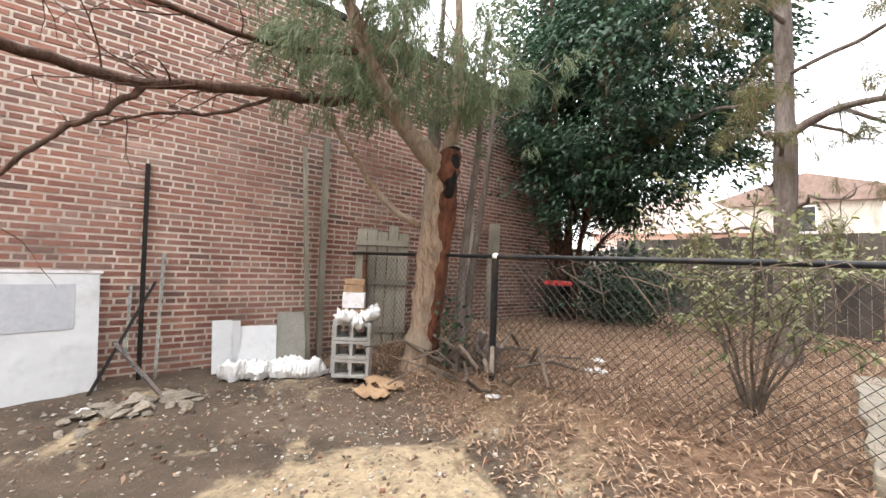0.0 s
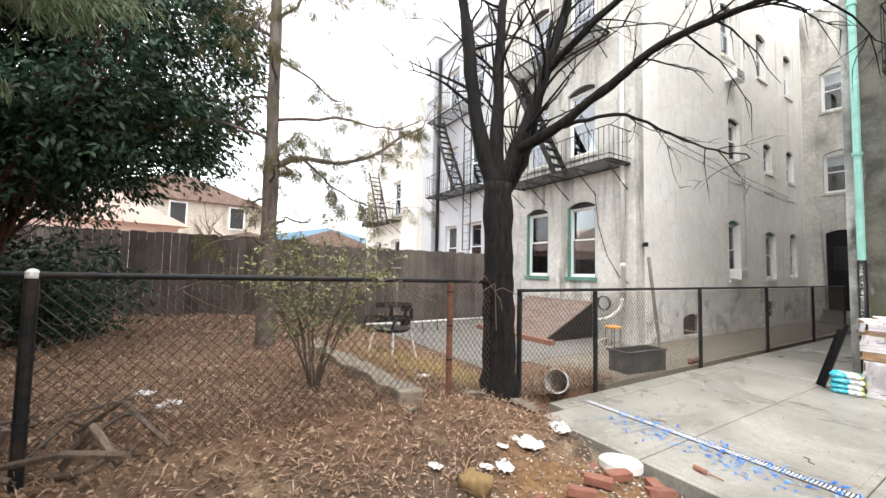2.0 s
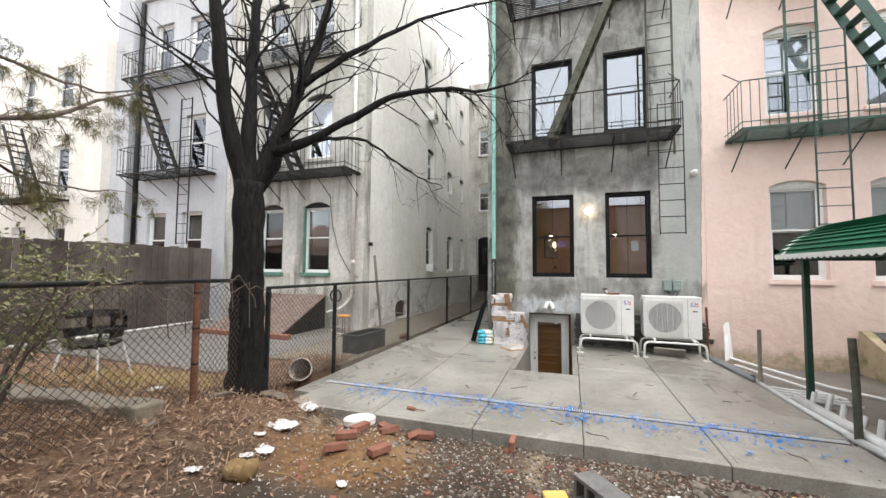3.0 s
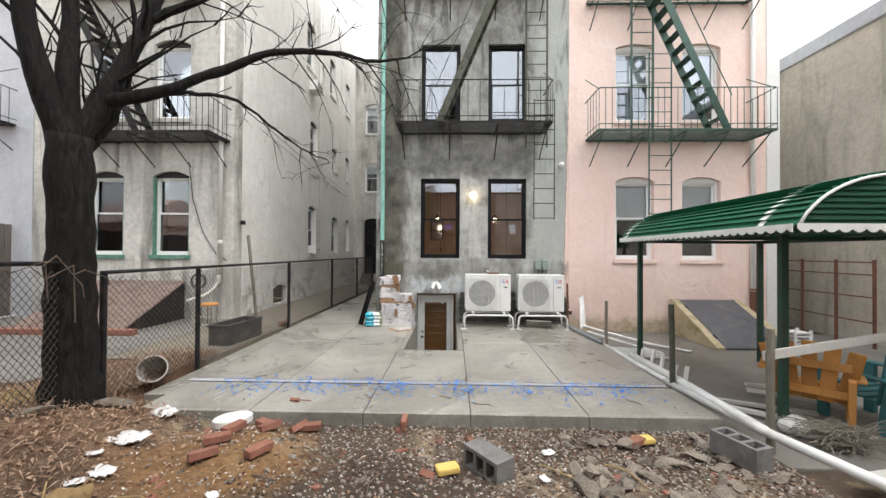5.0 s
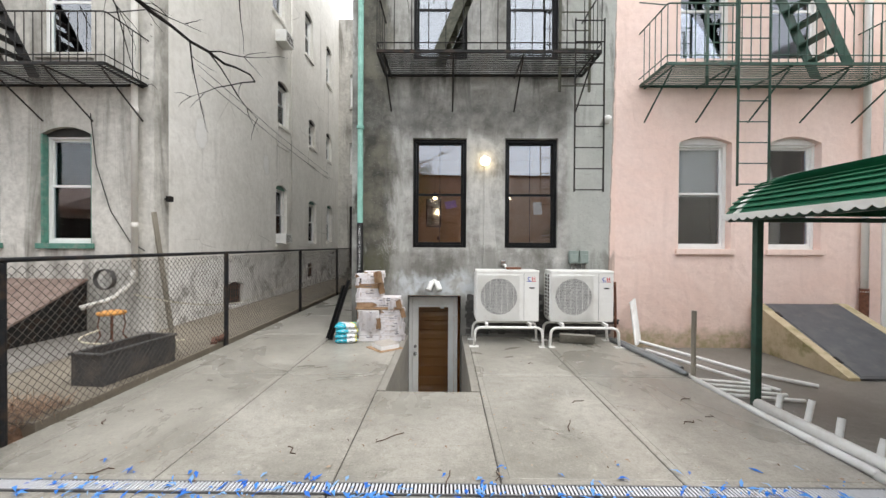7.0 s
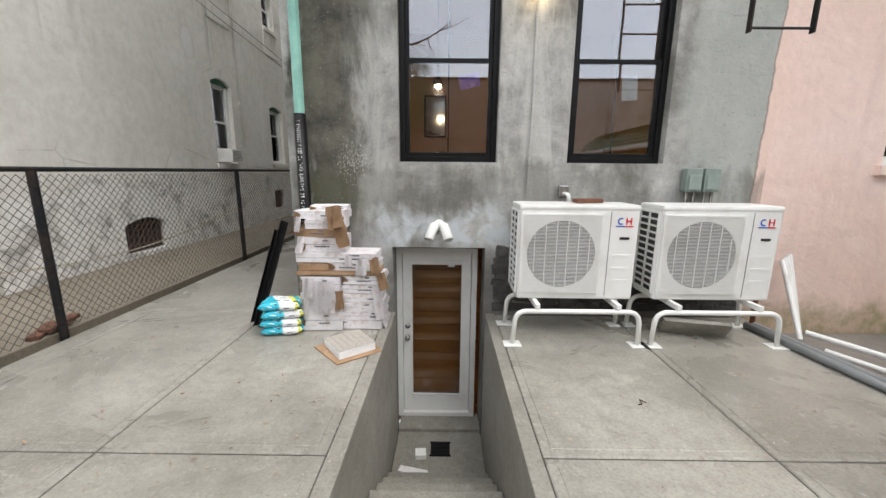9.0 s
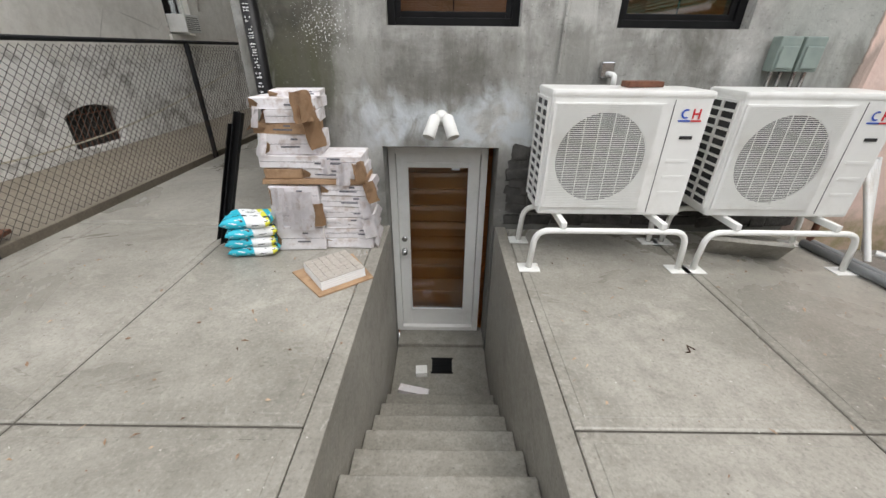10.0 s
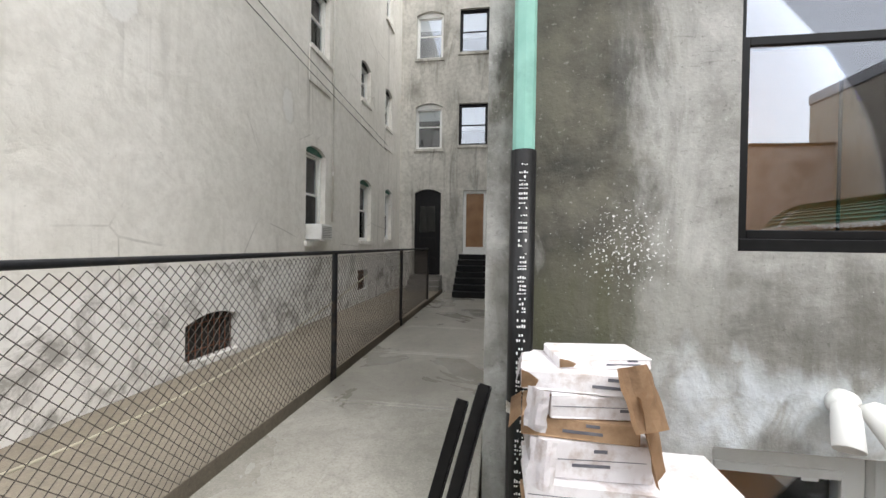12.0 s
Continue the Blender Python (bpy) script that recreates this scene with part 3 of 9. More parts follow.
# ---- patio slab, drain, stairwell ----
patio = tagged(new("pavement"), "pale new concrete patio slab with scored joints", "patio", "", "structure")
AREA_X0, AREA_X1 = -0.15, 0.775
STAIR_TOP = -3.47


def slab_piece(x0, x1, y0, y1, parent=patio, mat="slab", z1=0.0, depth=0.15):
    bm = bmesh.new()
    box(bm, x0 + 0.005, x1 - 0.005, y0 + 0.005, y1 - 0.005, z1 - depth, z1 - 0.011)
    bm.faces.ensure_lookup_table()
    top = max(bm.faces, key=lambda f: f.calc_center_median().z)
    # the rounded arris, then the smooth trowelled margin, then the floated middle a little proud of it
    for width, lift in ((0.003, 0.004), (0.008, 0.003), (0.045, 0.0), (0.004, 0.004)):
        bmesh.ops.inset_region(bm, faces=[top], thickness=width, depth=lift, use_even_offset=True)
    return part("slab", bm, mat, parent)


xcuts = [-2.82, -1.47, AREA_X0 - 0.1, AREA_X1 + 0.1, 2.09, 3.3]
for xa, xb in zip(xcuts, xcuts[1:]):
    slab_piece(xa, xb, -1.76, -0.88)
    if xa == AREA_X0 - 0.1:
        slab_piece(xa, xb, STAIR_TOP, -1.88)
    else:
        slab_piece(xa, xb, -3.98, -1.88)
        slab_piece(xa, xb, -5.99, -3.98)
slab_piece(3.3, 3.56, -3.98, -1.3)
slab_piece(3.3, 3.56, -5.99, -3.98)
ycut = -5.99
while ycut > -16.5:
    slab_piece(1.82, 3.56, ycut - 1.75, ycut)
    ycut -= 1.75

bm = bmesh.new()
for xa, xb, ya, yb in ((-2.81, AREA_X0 - 0.11, -5.98, -0.9), (AREA_X1 + 0.11, 3.29, -5.98, -0.9), (AREA_X0 - 0.11, AREA_X1 + 0.11, STAIR_TOP + 0.13, -0.9), (1.83, 3.55, -16.6, -5.98)):
    for yc, yd in ((ya, -1.9), (-1.74, yb)) if yb > -1 else ((ya, yb),):
        box(bm, xa, xb, yc, yd, -0.14, -0.012)
part("joint_filler", bm, plain("joint_dirt", (0.045, 0.04, 0.033), (0.08, 0.072, 0.06), 20, 0.95, 0.2, world_space=True), patio, "dark dirt in the scored joints")

drain = thing("trench_drain", "grey plastic slotted trench drain set across the patio", "drain", (0.24, -1.82, 0))
bm = bmesh.new()
for ya in (-0.058, 0.048):
    box(bm, -3.0, 3.2, ya, ya + 0.010, -0.06, 0.001)
box(bm, -3.0, 3.2, -0.048, 0.048, -0.10, -0.06)
part("channel", bm, plain("drain_grey", (0.10, 0.10, 0.10), (0.15, 0.15, 0.15), 20, 0.5), drain)
bm = bmesh.new()
for i in range(240):
    xx = -3.0 + i * 0.0258
    box(bm, xx, xx + 0.013, -0.047, 0.047, -0.012, 0.0)
grate = part("grate", bm, plain("grate_grey", (0.52, 0.53, 0.55), (0.62, 0.63, 0.65), 20, 0.5), drain)
tagged(grate, kind="stuff")

stairs = tagged(new("stairs"), "grey concrete cellar steps between rendered walls", "stairs", "", "structure")
RISE, RUN = 0.178, 0.25
for i in range(8):
    bm = bmesh.new()
    zt = -RISE * (i + 1)
    box(bm, AREA_X0 + 0.002, AREA_X1 - 0.002, STAIR_TOP - RUN * (i + 1) - (0.86 if i == 7 else 0.03), STAIR_TOP - RUN * i, zt - 0.3, zt, 0.012)
    part("step", bm, "stair_concrete", stairs)
for nm, xa, xb in (("side_wall", AREA_X0 - 0.10, AREA_X0), ("side_wall", AREA_X1, AREA_X1 + 0.10)):
    bm = bmesh.new()
    box(bm, xa + 0.003, xb - 0.003, -6.02, STAIR_TOP, -1.75, 0.004, 0.008)
    part(nm, bm, "stair_concrete", stairs)
bm = bmesh.new()
box(bm, AREA_X0 - 0.1, AREA_X1 + 0.1, STAIR_TOP, STAIR_TOP + 0.12, -1.7, -0.16)
part("end_wall", bm, "stair_concrete", stairs)
bm = bmesh.new()
box(bm, AREA_X0 + 0.004, AREA_X1 - 0.004, -6.32, -6.03, -1.46, -1.385, 0.01)
part("threshold", bm, "stair_concrete", stairs)

# paving of the neighbour's yard and alley strip, and of the pink house's yard
for nm, x0, x1, y0, y1, z in (("pavement_alley_strip", 3.66, 5.25, -17.2, -2.6, 0.03), ("pavement_neighbour", 5.26, 10.6, -5.98, -1.5, 0.035), ("pavement_pink_yard", -8.88, -2.95, -5.99, -0.3, -0.17)):
    bm = bmesh.new()
    box(bm, x0, x1, y0, y1, z - 0.3, z, 0.01)
    structure(nm, bm, "dusty_concrete" if nm == "pavement_alley_strip" else "yard_concrete", "old worn concrete paving with dust and stains", "paving")

# ---- our building: grey stucco back wall, cellar door opening, side wall ----
Y0 = -6.0
W_HOLES = [(x0, x1, z0, z1) for x0, x1 in ((-0.22, 0.72), (-1.81, -0.89)) for z0, z1 in ((1.54, 3.45), (4.83, 6.68), (8.05, 9.9))]
bm = bmesh.new()
pierced(bm, -2.80, 1.78, -1.6, 12.5, 0.34, W_HOLES + [(-0.135, 0.80, -1.6, 0.70)], on_y(Y0))
WALL_BACK = structure("wall_back", bm, "stucco_grey", "stained grey stucco back wall of a row house")
for i, (x0, x1, z0, z1) in enumerate(W_HOLES):
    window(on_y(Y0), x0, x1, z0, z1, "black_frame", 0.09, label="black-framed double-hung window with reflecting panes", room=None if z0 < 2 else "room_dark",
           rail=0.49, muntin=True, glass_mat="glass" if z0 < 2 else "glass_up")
bm = bmesh.new()
pierced(bm, -17.0, -6.36, -0.3, 12.5, 0.3, [], on_x(1.78))
structure("wall_alley", bm, "stucco_grey", "stained grey stucco side wall along the alley")

# the lit room behind the two lower windows
bm = bmesh.new()
box(bm, -2.75, 1.4, -9.8, -6.36, 1.1, 3.9)
for f in bm.faces[:]:
    if f.calc_center_median().y > -6.4:
        bm.faces.remove(f)
structure("wall_room", bm, "room_warm", "warm plastered room behind the windows")
bm = bmesh.new()
box(bm, -0.62, -0.50, -9.0, -6.4, 1.1, 3.9)
structure("wall_partition", bm, "room_warm", "plastered partition inside the room")
for x in (0.40, -1.3):
    lamp = thing("pendant_lamp", "small glowing pendant lamp inside the room", "lamp", (x, -8.2, 2.70), "lamps inside the room")
    bm = bmesh.new()
    tube(bm, [(0, 0, 0.05), (0, 0, 1.14)], 0.004, 6)
    part("cord", bm, "iron", lamp)
    bm = bmesh.new()
    lathe(bm, [(0.02, -0.06), (0.045, -0.03), (0.05, 0.0), (0.03, 0.04), (0.012, 0.06)], 14)
    part("bulb", bm, "bulb", lamp, smooth=True)
    bm = bmesh.new()
    lathe(bm, [(0.012, 0.05), (0.016, 0.10), (0.10, -0.01), (0.105, -0.012), (0.02, 0.11)], 14)
    part("shade", bm, "iron", lamp)
M["mirror"] = plain("silvered_glass", (0.42, 0.42, 0.41), (0.46, 0.46, 0.45), 4, 0.12, 0.0, 1.0)
mirror = thing("wall_mirror", "tall mirror with a rounded black frame on the warm wall", "mirror", (0.48, -9.795, 2.08))
bm = bmesh.new()
box(bm, -0.21, 0.21, 0.0, 0.03, 0, 0.77, 0.035)
part("frame", bm, "black_frame", mirror)
bm = bmesh.new()
box(bm, -0.175, 0.175, 0.031, 0.035, 0.035, 0.735)
part("glass", bm, "mirror", mirror, "silvered glass")
bm = bmesh.new()
box(bm, -0.035, 0.035, 0, 0.012, 0, 0.11, 0.004)
single("light_switch", bm, "black_frame", "dark switch plate on the warm wall", "switch", (0.34, -9.795, 1.72))
bm = bmesh.new()
box(bm, -0.075, 0.075, -0.001, 0.001, -0.11, 0.11)
single("paper_notice", bm, "shade", "white paper notice taped inside the window", "notice", (-1.50, -6.175, 2.25), tilt=(0, 4))
# flat violet sign: the glow seen at the pane is only painted on
bm = bmesh.new()
box(bm, -0.10, 0.10, -0.001, 0.001, -0.065, 0.065)
for q in range(3):
    box(bm, -0.08, 0.05 - 0.03 * q, 0.0015, 0.002, 0.03 - 0.035 * q, 0.042 - 0.035 * q)
single("window_card", bm, plain("violet_glow_paint", (0.30, 0.16, 0.55), (0.45, 0.25, 0.62), 20, 0.5, 0.0, dirt=(0.75, 0.45, 0.62), dirt_scale=18), "flat violet sign inside the window, its glow put into the colour", "notice", (0.05, -6.175, 2.31), tilt=(0, 12))

# light of the two pendant lamps in the room
for x in (0.40, -1.3):
    pd = bpy.data.lights.new("pendant_light", "POINT")
    pd.energy, pd.color, pd.shadow_soft_size = 4, (1.0, 0.74, 0.45), 0.08
    new("pendant_light", pd).location = (x, -8.2, 2.62)

# ---- pink house ----


def arch_heads(wall, holes, rise, thick, place, mat):
    for a, b, z0, z1 in holes:
        bm = bmesh.new()
        arch_fill(bm, a, b, z1, rise, thick, place)
        part("arch_head", bm, mat, wall)


P_ARCH = [(-4.82, -3.91), (-6.37, -5.47)]
P_HOLES = [(a, b, z0, z1) for a, b in P_ARCH for z0, z1 in ((1.54, 3.50), (4.82, 6.68), (8.1, 9.9))]
bm = bmesh.new()
pierced(bm, -7.42, -2.81, -0.5, 12.5, 0.34, P_HOLES, on_y(Y0 - 0.02))
wall = structure("wall_pink", bm, "stucco_pink", "pink painted stucco back wall of the next house")
arch_heads(wall, P_HOLES, 0.11, 0.12, on_y(Y0 - 0.02), "stucco_pink")
for a, b, z0, z1 in P_HOLES:
    window(on_y(Y0 - 0.02), a, b, z0, z1, "white_frame", 0.13, 0.10, "white sash window under a flat arch, shade half down", shade=0.52 if z0 < 2 else 0.5, sill="stucco_pink",
           glass_mat="glass", head="white_frame")
bm = bmesh.new()
box(bm, -7.72, -7.423, -14, -6.0, -0.4, 12.5)
structure("wall_pink_side", bm, "white_frame", "white painted side return of the pink house")

# ---- grey neighbour across the alley ----
G_ARCH = [(6.37, 7.28), (8.0, 8.9)]
G_HOLES = [(a, b, z0, z1) for a, b in G_ARCH for z0, z1 in ((1.57, 3.62), (4.9, 6.85), (8.1, 9.95))]
bm = bmesh.new()
pierced(bm, 5.26, 10.27, -0.5, 12.2, 0.34, G_HOLES, on_y(Y0))
wall = structure("wall_neighbour", bm, "stucco_neighbour", "streaked grey stucco back wall of the neighbouring house")
arch_heads(wall, G_HOLES, 0.13, 0.10, on_y(Y0), "stucco_neighbour")
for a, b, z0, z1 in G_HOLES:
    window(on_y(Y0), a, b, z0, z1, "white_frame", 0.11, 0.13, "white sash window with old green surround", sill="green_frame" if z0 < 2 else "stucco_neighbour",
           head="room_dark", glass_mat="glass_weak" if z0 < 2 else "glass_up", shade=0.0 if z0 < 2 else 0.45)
    if z0 < 2:
        bm = bmesh.new()
        for ua, ub in ((a + 0.002, a + 0.018), (b - 0.035, b - 0.002)):
            box(bm, ua, ub, Y0 - 0.108, Y0 - 0.004, z0 + 0.01, z1 - 0.12)
        part("green_casing", bm, "green_frame", bpy.data.objects[f"window_{WINDOWS[0]}"], "flaking green side casing")
SX = 5.26
S_HOLES = [(-11.53, -10.75, 1.58, 3.40), (-14.3, -13.45, 1.62, 3.24), (-16.3, -15.6, 1.70, 3.3),
           (-11.65, -10.87, 5.26, 6.62), (-14.16, -13.46, 5.27, 6.30), (-16.2, -15.5, 5.2, 6.4), (-11.35, -10.5, 8.5, 10.2), (-13.85, -13.07, 8.5, 10.1), (-16.2, -15.5, 8.5, 10.1)]
B_HOLES = [(-8.97, -8.07, 0.10, 0.66), (-14.1, -13.4, 0.35, 0.87)]
bm = bmesh.new()
pierced(bm, -17.3, Y0 - 0.342, -0.5, 12.2, 0.3, S_HOLES + B_HOLES, on_x(SX, -1))
wall = structure("wall_neighbour_side", bm, "stucco_side", "tall pale stucco side wall along the alley")
arch_heads(wall, S_HOLES + B_HOLES[:1], 0.10, 0.10, on_x(SX, -1), "stucco_side")
for a, b, z0, z1 in S_HOLES[3:6]:
    bm = bmesh.new()
    box(bm, SX - 0.022, SX - 0.001, a - 0.06, b + 0.06, z0 - 0.70, z0 - 0.095, 0.01)
    part("apron_panel", bm, "stucco_side", wall)
for a, b, z0, z1 in S_HOLES:
    window(on_x(SX, -1), a, b, z0, z1, "white_frame", 0.10, 0.10, "narrow white sash window in the side wall", sill="stucco_side", head="green_frame" if z0 < 2 else "room_dark",
           shade=0.4 if z0 > 2 else 0.0, glass_mat="glass_weak")
for a, b, z0, z1 in B_HOLES:
    WINDOWS[0] += 1
    w = tagged(new(f"window_{WINDOWS[0]}"), "small barred cellar window near the ground", "window", "", "structure")
    # flat near-black panel, the darkness beyond the grille painted on
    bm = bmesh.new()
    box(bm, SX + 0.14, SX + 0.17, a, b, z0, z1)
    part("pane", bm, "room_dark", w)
    bm = bmesh.new()
    for k in range(9):
        yy = a + 0.05 + (b - a - 0.1) * k / 8
        tube(bm, [(SX + 0.09, yy, z0), (SX + 0.09, yy, z1)], 0.007, 6)
    for zz in (z0 + 0.12, z1 - 0.12):
        tube(bm, [(SX + 0.09, a, zz), (SX + 0.09, b, zz)], 0.007, 6)
    part("grille", bm, "rust", w)

# ---- end of the alley ----
YE = -17.3
E_HOLES = [(3.78, 4.72, 4.9, 6.5), (3.78, 4.72, 8.05, 9.7), (2.2, 3.2, 5.0, 6.45), (2.2, 3.2, 8.2, 9.7), (3.78, 4.72, 0.35, 3.5), (2.2, 3.0, 1.25, 3.45)]
bm = bmesh.new()
pierced(bm, 1.78, 5.26, -0.5, 12.2, 0.3, E_HOLES, on_y(YE))
wall = structure("wall_alley_end", bm, "stucco_neighbour", "stained stucco wall at the end of the alley")
arch_heads(wall, (E_HOLES[0], E_HOLES[1], E_HOLES[4]), 0.13, 0.1, on_y(YE), "stucco_neighbour")
for k, (a, b, z0, z1) in enumerate(E_HOLES[:4]):
    window(on_y(YE), a, b, z0, z1, "white_frame" if k < 2 else "black_frame", 0.1, 0.13 if k < 2 else 0.0, "sash window at the end of the alley", sill="stucco_neighbour",
           shade=0.35 if k < 2 else 0.6)
door = tagged(new("door_2"), "dark panelled door at the top of the alley steps", "door", "", "structure")
bm = bmesh.new()
box(bm, 3.78, 4.72, YE - 0.16, YE - 0.11, 0.35, 3.5)
for zz in (0.6, 1.3):
    box(bm, 3.95, 4.55, YE - 0.12, YE - 0.095, zz, zz + 0.5, 0.01)
part("door_leaf", bm, "black_frame", door)
bm = bmesh.new()
for uu in (3.98, 4.28):
    box(bm, uu, uu + 0.25, YE - 0.112, YE - 0.10, 2.0, 2.9)
part("pane", bm, "glass_weak", door)
door = tagged(new("door_3"), "white framed glazed door at the alley's end", "door", "", "structure")
bm = bmesh.new()
for a, b, z0, z1 in ((2.2, 2.3, 1.25, 3.45), (2.9, 3.0, 1.25, 3.45), (2.3, 2.9, 3.35, 3.45), (2.3, 2.9, 1.25, 1.5)):
    box(bm, a, b, YE - 0.15, YE - 0.08, z0, z1, 0.006)
part("door_frame", bm, "white_frame", door)
bm = bmesh.new()
box(bm, 2.3, 2.9, YE - 0.14, YE - 0.12, 1.5, 3.35)
part("door_panel", bm, "wood_floor", door, "brown panel behind the glass")
for nm, xa, xb, n, rise in (("stairs", 3.7, 4.8, 3, 0.17), ("stairs", 2.1, 3.1, 7, 0.178)):
    st = tagged(new(nm), "dark stone steps at the end of the alley", "stairs", "", "structure")
    for i in range(n):
        bm = bmesh.new()
        box(bm, xa, xb, YE + 0.002, YE + 0.28 * (n - i), rise * i, rise * (i + 1), 0.01)
        part("step", bm, "yard_concrete" if n == 3 else "black_frame", st)

# ---- row of further houses ----
N_HOLES = [(a, b, z0, z1) for a, b in ((12.93, 13.83), (11.26, 12.15)) for z0, z1 in ((1.7, 3.55), (4.95, 6.85), (8.6, 10.3))]
bm = bmesh.new()
pierced(bm, 10.28, 14.55, -0.5, 11.3, 0.34, N_HOLES, on_y(Y0 + 0.02))
structure("wall_row_house", bm, "stucco_blue", "blue-grey painted back wall of a row house")
bm = bmesh.new()
box(bm, 10.2, 14.62, Y0 - 0.3, Y0 + 0.12, 11.303, 11.45, 0.02)
structure("trim_cornice", bm, "stucco_blue", "painted cornice along the roof edge", "cornice")
for a, b, z0, z1 in N_HOLES:
    window(on_y(Y0 + 0.02), a, b, z0, z1, "white_frame", 0.1, label="white sash window of the blue-grey house", sill="stucco_blue", shade=0.5)
bm = bmesh.new()
box(bm, 14.56, 15.4, -12, -5.7, -0.3, 12.3)
box(bm, 14.5, 15.46, -7.0, -5.66, 12.303, 12.6, 0.03)
structure("wall_chimney", bm, "stucco_blue", "pale stucco party wall with a chimney", "wall")
bm = bmesh.new()
C_HOLES = [(a, b, z0, z1) for a, b in ((17.2, 18.2), (19.6, 20.5)) for z0, z1 in ((1.6, 3.2), (4.4, 6.2), (7.6, 9.2))]
pierced(bm, 15.4, 22.0, -0.3, 9.9, 0.34, C_HOLES, on_y(Y0 + 0.6))
structure("wall_cream_house", bm, "stucco_cream", "cream stucco wall of a house further along")
for a, b, z0, z1 in C_HOLES:
    window(on_y(Y0 + 0.6), a, b, z0, z1, "white_frame", 0.1, label="window of the cream house", sill="stucco_cream", shade=0.4)
for nm, x0, x1, ztop, mat in (("roof_row", -7.5, 1.75, 12.55, "yard_concrete"), ("roof_neighbour", 5.3, 14.5, 11.2, "yard_concrete")):
    bm = bmesh.new()
    box(bm, x0, x1, -17, Y0 - 0.36, ztop - 0.3, ztop - 0.05)
    structure(nm, bm, mat, "flat roof of the row houses", "roof")

# tan building beyond the pink house
bm = bmesh.new()
box(bm, -9.4, -8.9, -16, 7.0, -0.4, 6.6)
structure("wall_tan", bm, "stucco_tan", "weathered tan stucco wall of a long low building")
bm = bmesh.new()
box(bm, -9.45, -8.84, -16, 7.0, 6.603, 6.95, 0.03)
structure("trim_parapet", bm, "stucco_blue", "grey coping along the tan wall", "coping")
bm = bmesh.new()
box(bm, -13, -10.2, -19, -13, 0, 10.5)
structure("wall_far_block", bm, "stucco_blue", "blue-grey upper wall seen over the tan roof")

# ---- brick wall of the yard (its bricks come last in the file) ----
BY = 5.95
bm = bmesh.new()
box(bm, -9.0, 7.5, BY + 0.001, BY + 0.35, -0.3, 4.98)
M["mortar"] = plain("old_mortar", (0.56, 0.48, 0.42), (0.74, 0.66, 0.59), 9, 0.95, 0.3, world_space=True, dirt=(0.27, 0.21, 0.18), dirt_scale=1.2)
structure("wall_brick", bm, "mortar", "tall old red brick wall with wide pale mortar joints")
BRICK_WALL = bpy.data.objects["wall_brick"]
bm = bmesh.new()
box(bm, -9.0, 7.55, BY - 0.05, BY + 0.4, 4.982, 5.08, 0.015)
structure("trim_coping", bm, "iron", "dark metal coping on the brick wall", "coping")
bm = bmesh.new()
box(bm, 7.56, 20, BY + 0.3, BY + 0.5, -0.2, 2.1)
structure("wall_garden_end", bm, "stucco_tan", "low wall at the far end of the gardens")

# ---- fences ----
M["chain"] = plain("weathered_chain_wire", (0.03, 0.024, 0.02), (0.075, 0.062, 0.05), 30, 0.7, 0.0, 0.0)


def chain_mesh(bm, a, b, z0a, z0b, z1a, z1b, cell=0.075):
    """Zigzag wires between a and b (x, y), from the lower to the upper line."""
    a, b = Vector(a), Vector(b)
    length = (b - a).length
    way = (b - a) / length
    out = Vector((-way.y, way.x))
    n = int(length / cell)
    r = 0.0034
    for i in range(n):
        for k in (0, 1):
            s0 = (i + 0.5) * cell
            zb, zt = z0a + (z0b - z0a) * s0 / length, z1a + (z1b - z1a) * s0 / length
            m = max(2, int((zt - zb) / cell))
            prev = None
            for j in range(m + 1):
                s = s0 + (cell / 2 if (j + k) % 2 else -cell / 2) * 1.02
                p = a + way * s
                z = zb + (zt - zb) * j / m
                d = 0.002 if (j % 2) else -0.002
                q = Vector((p.x + out.x * d, p.y + out.y * d, z))
                ring = [bm.verts.new(q + Vector((way.x * r * c, way.y * r * c, 0)) + Vector((out.x * r * e, out.y * r * e, 0))) for c, e in ((1, 0), (-0.5, 0.87), (-0.5, -0.87))]
                if prev:
                    for t in range(3):
                        bm.faces.new((prev[t], prev[(t + 1) % 3], ring[(t + 1) % 3], ring[t]))
                prev = ring


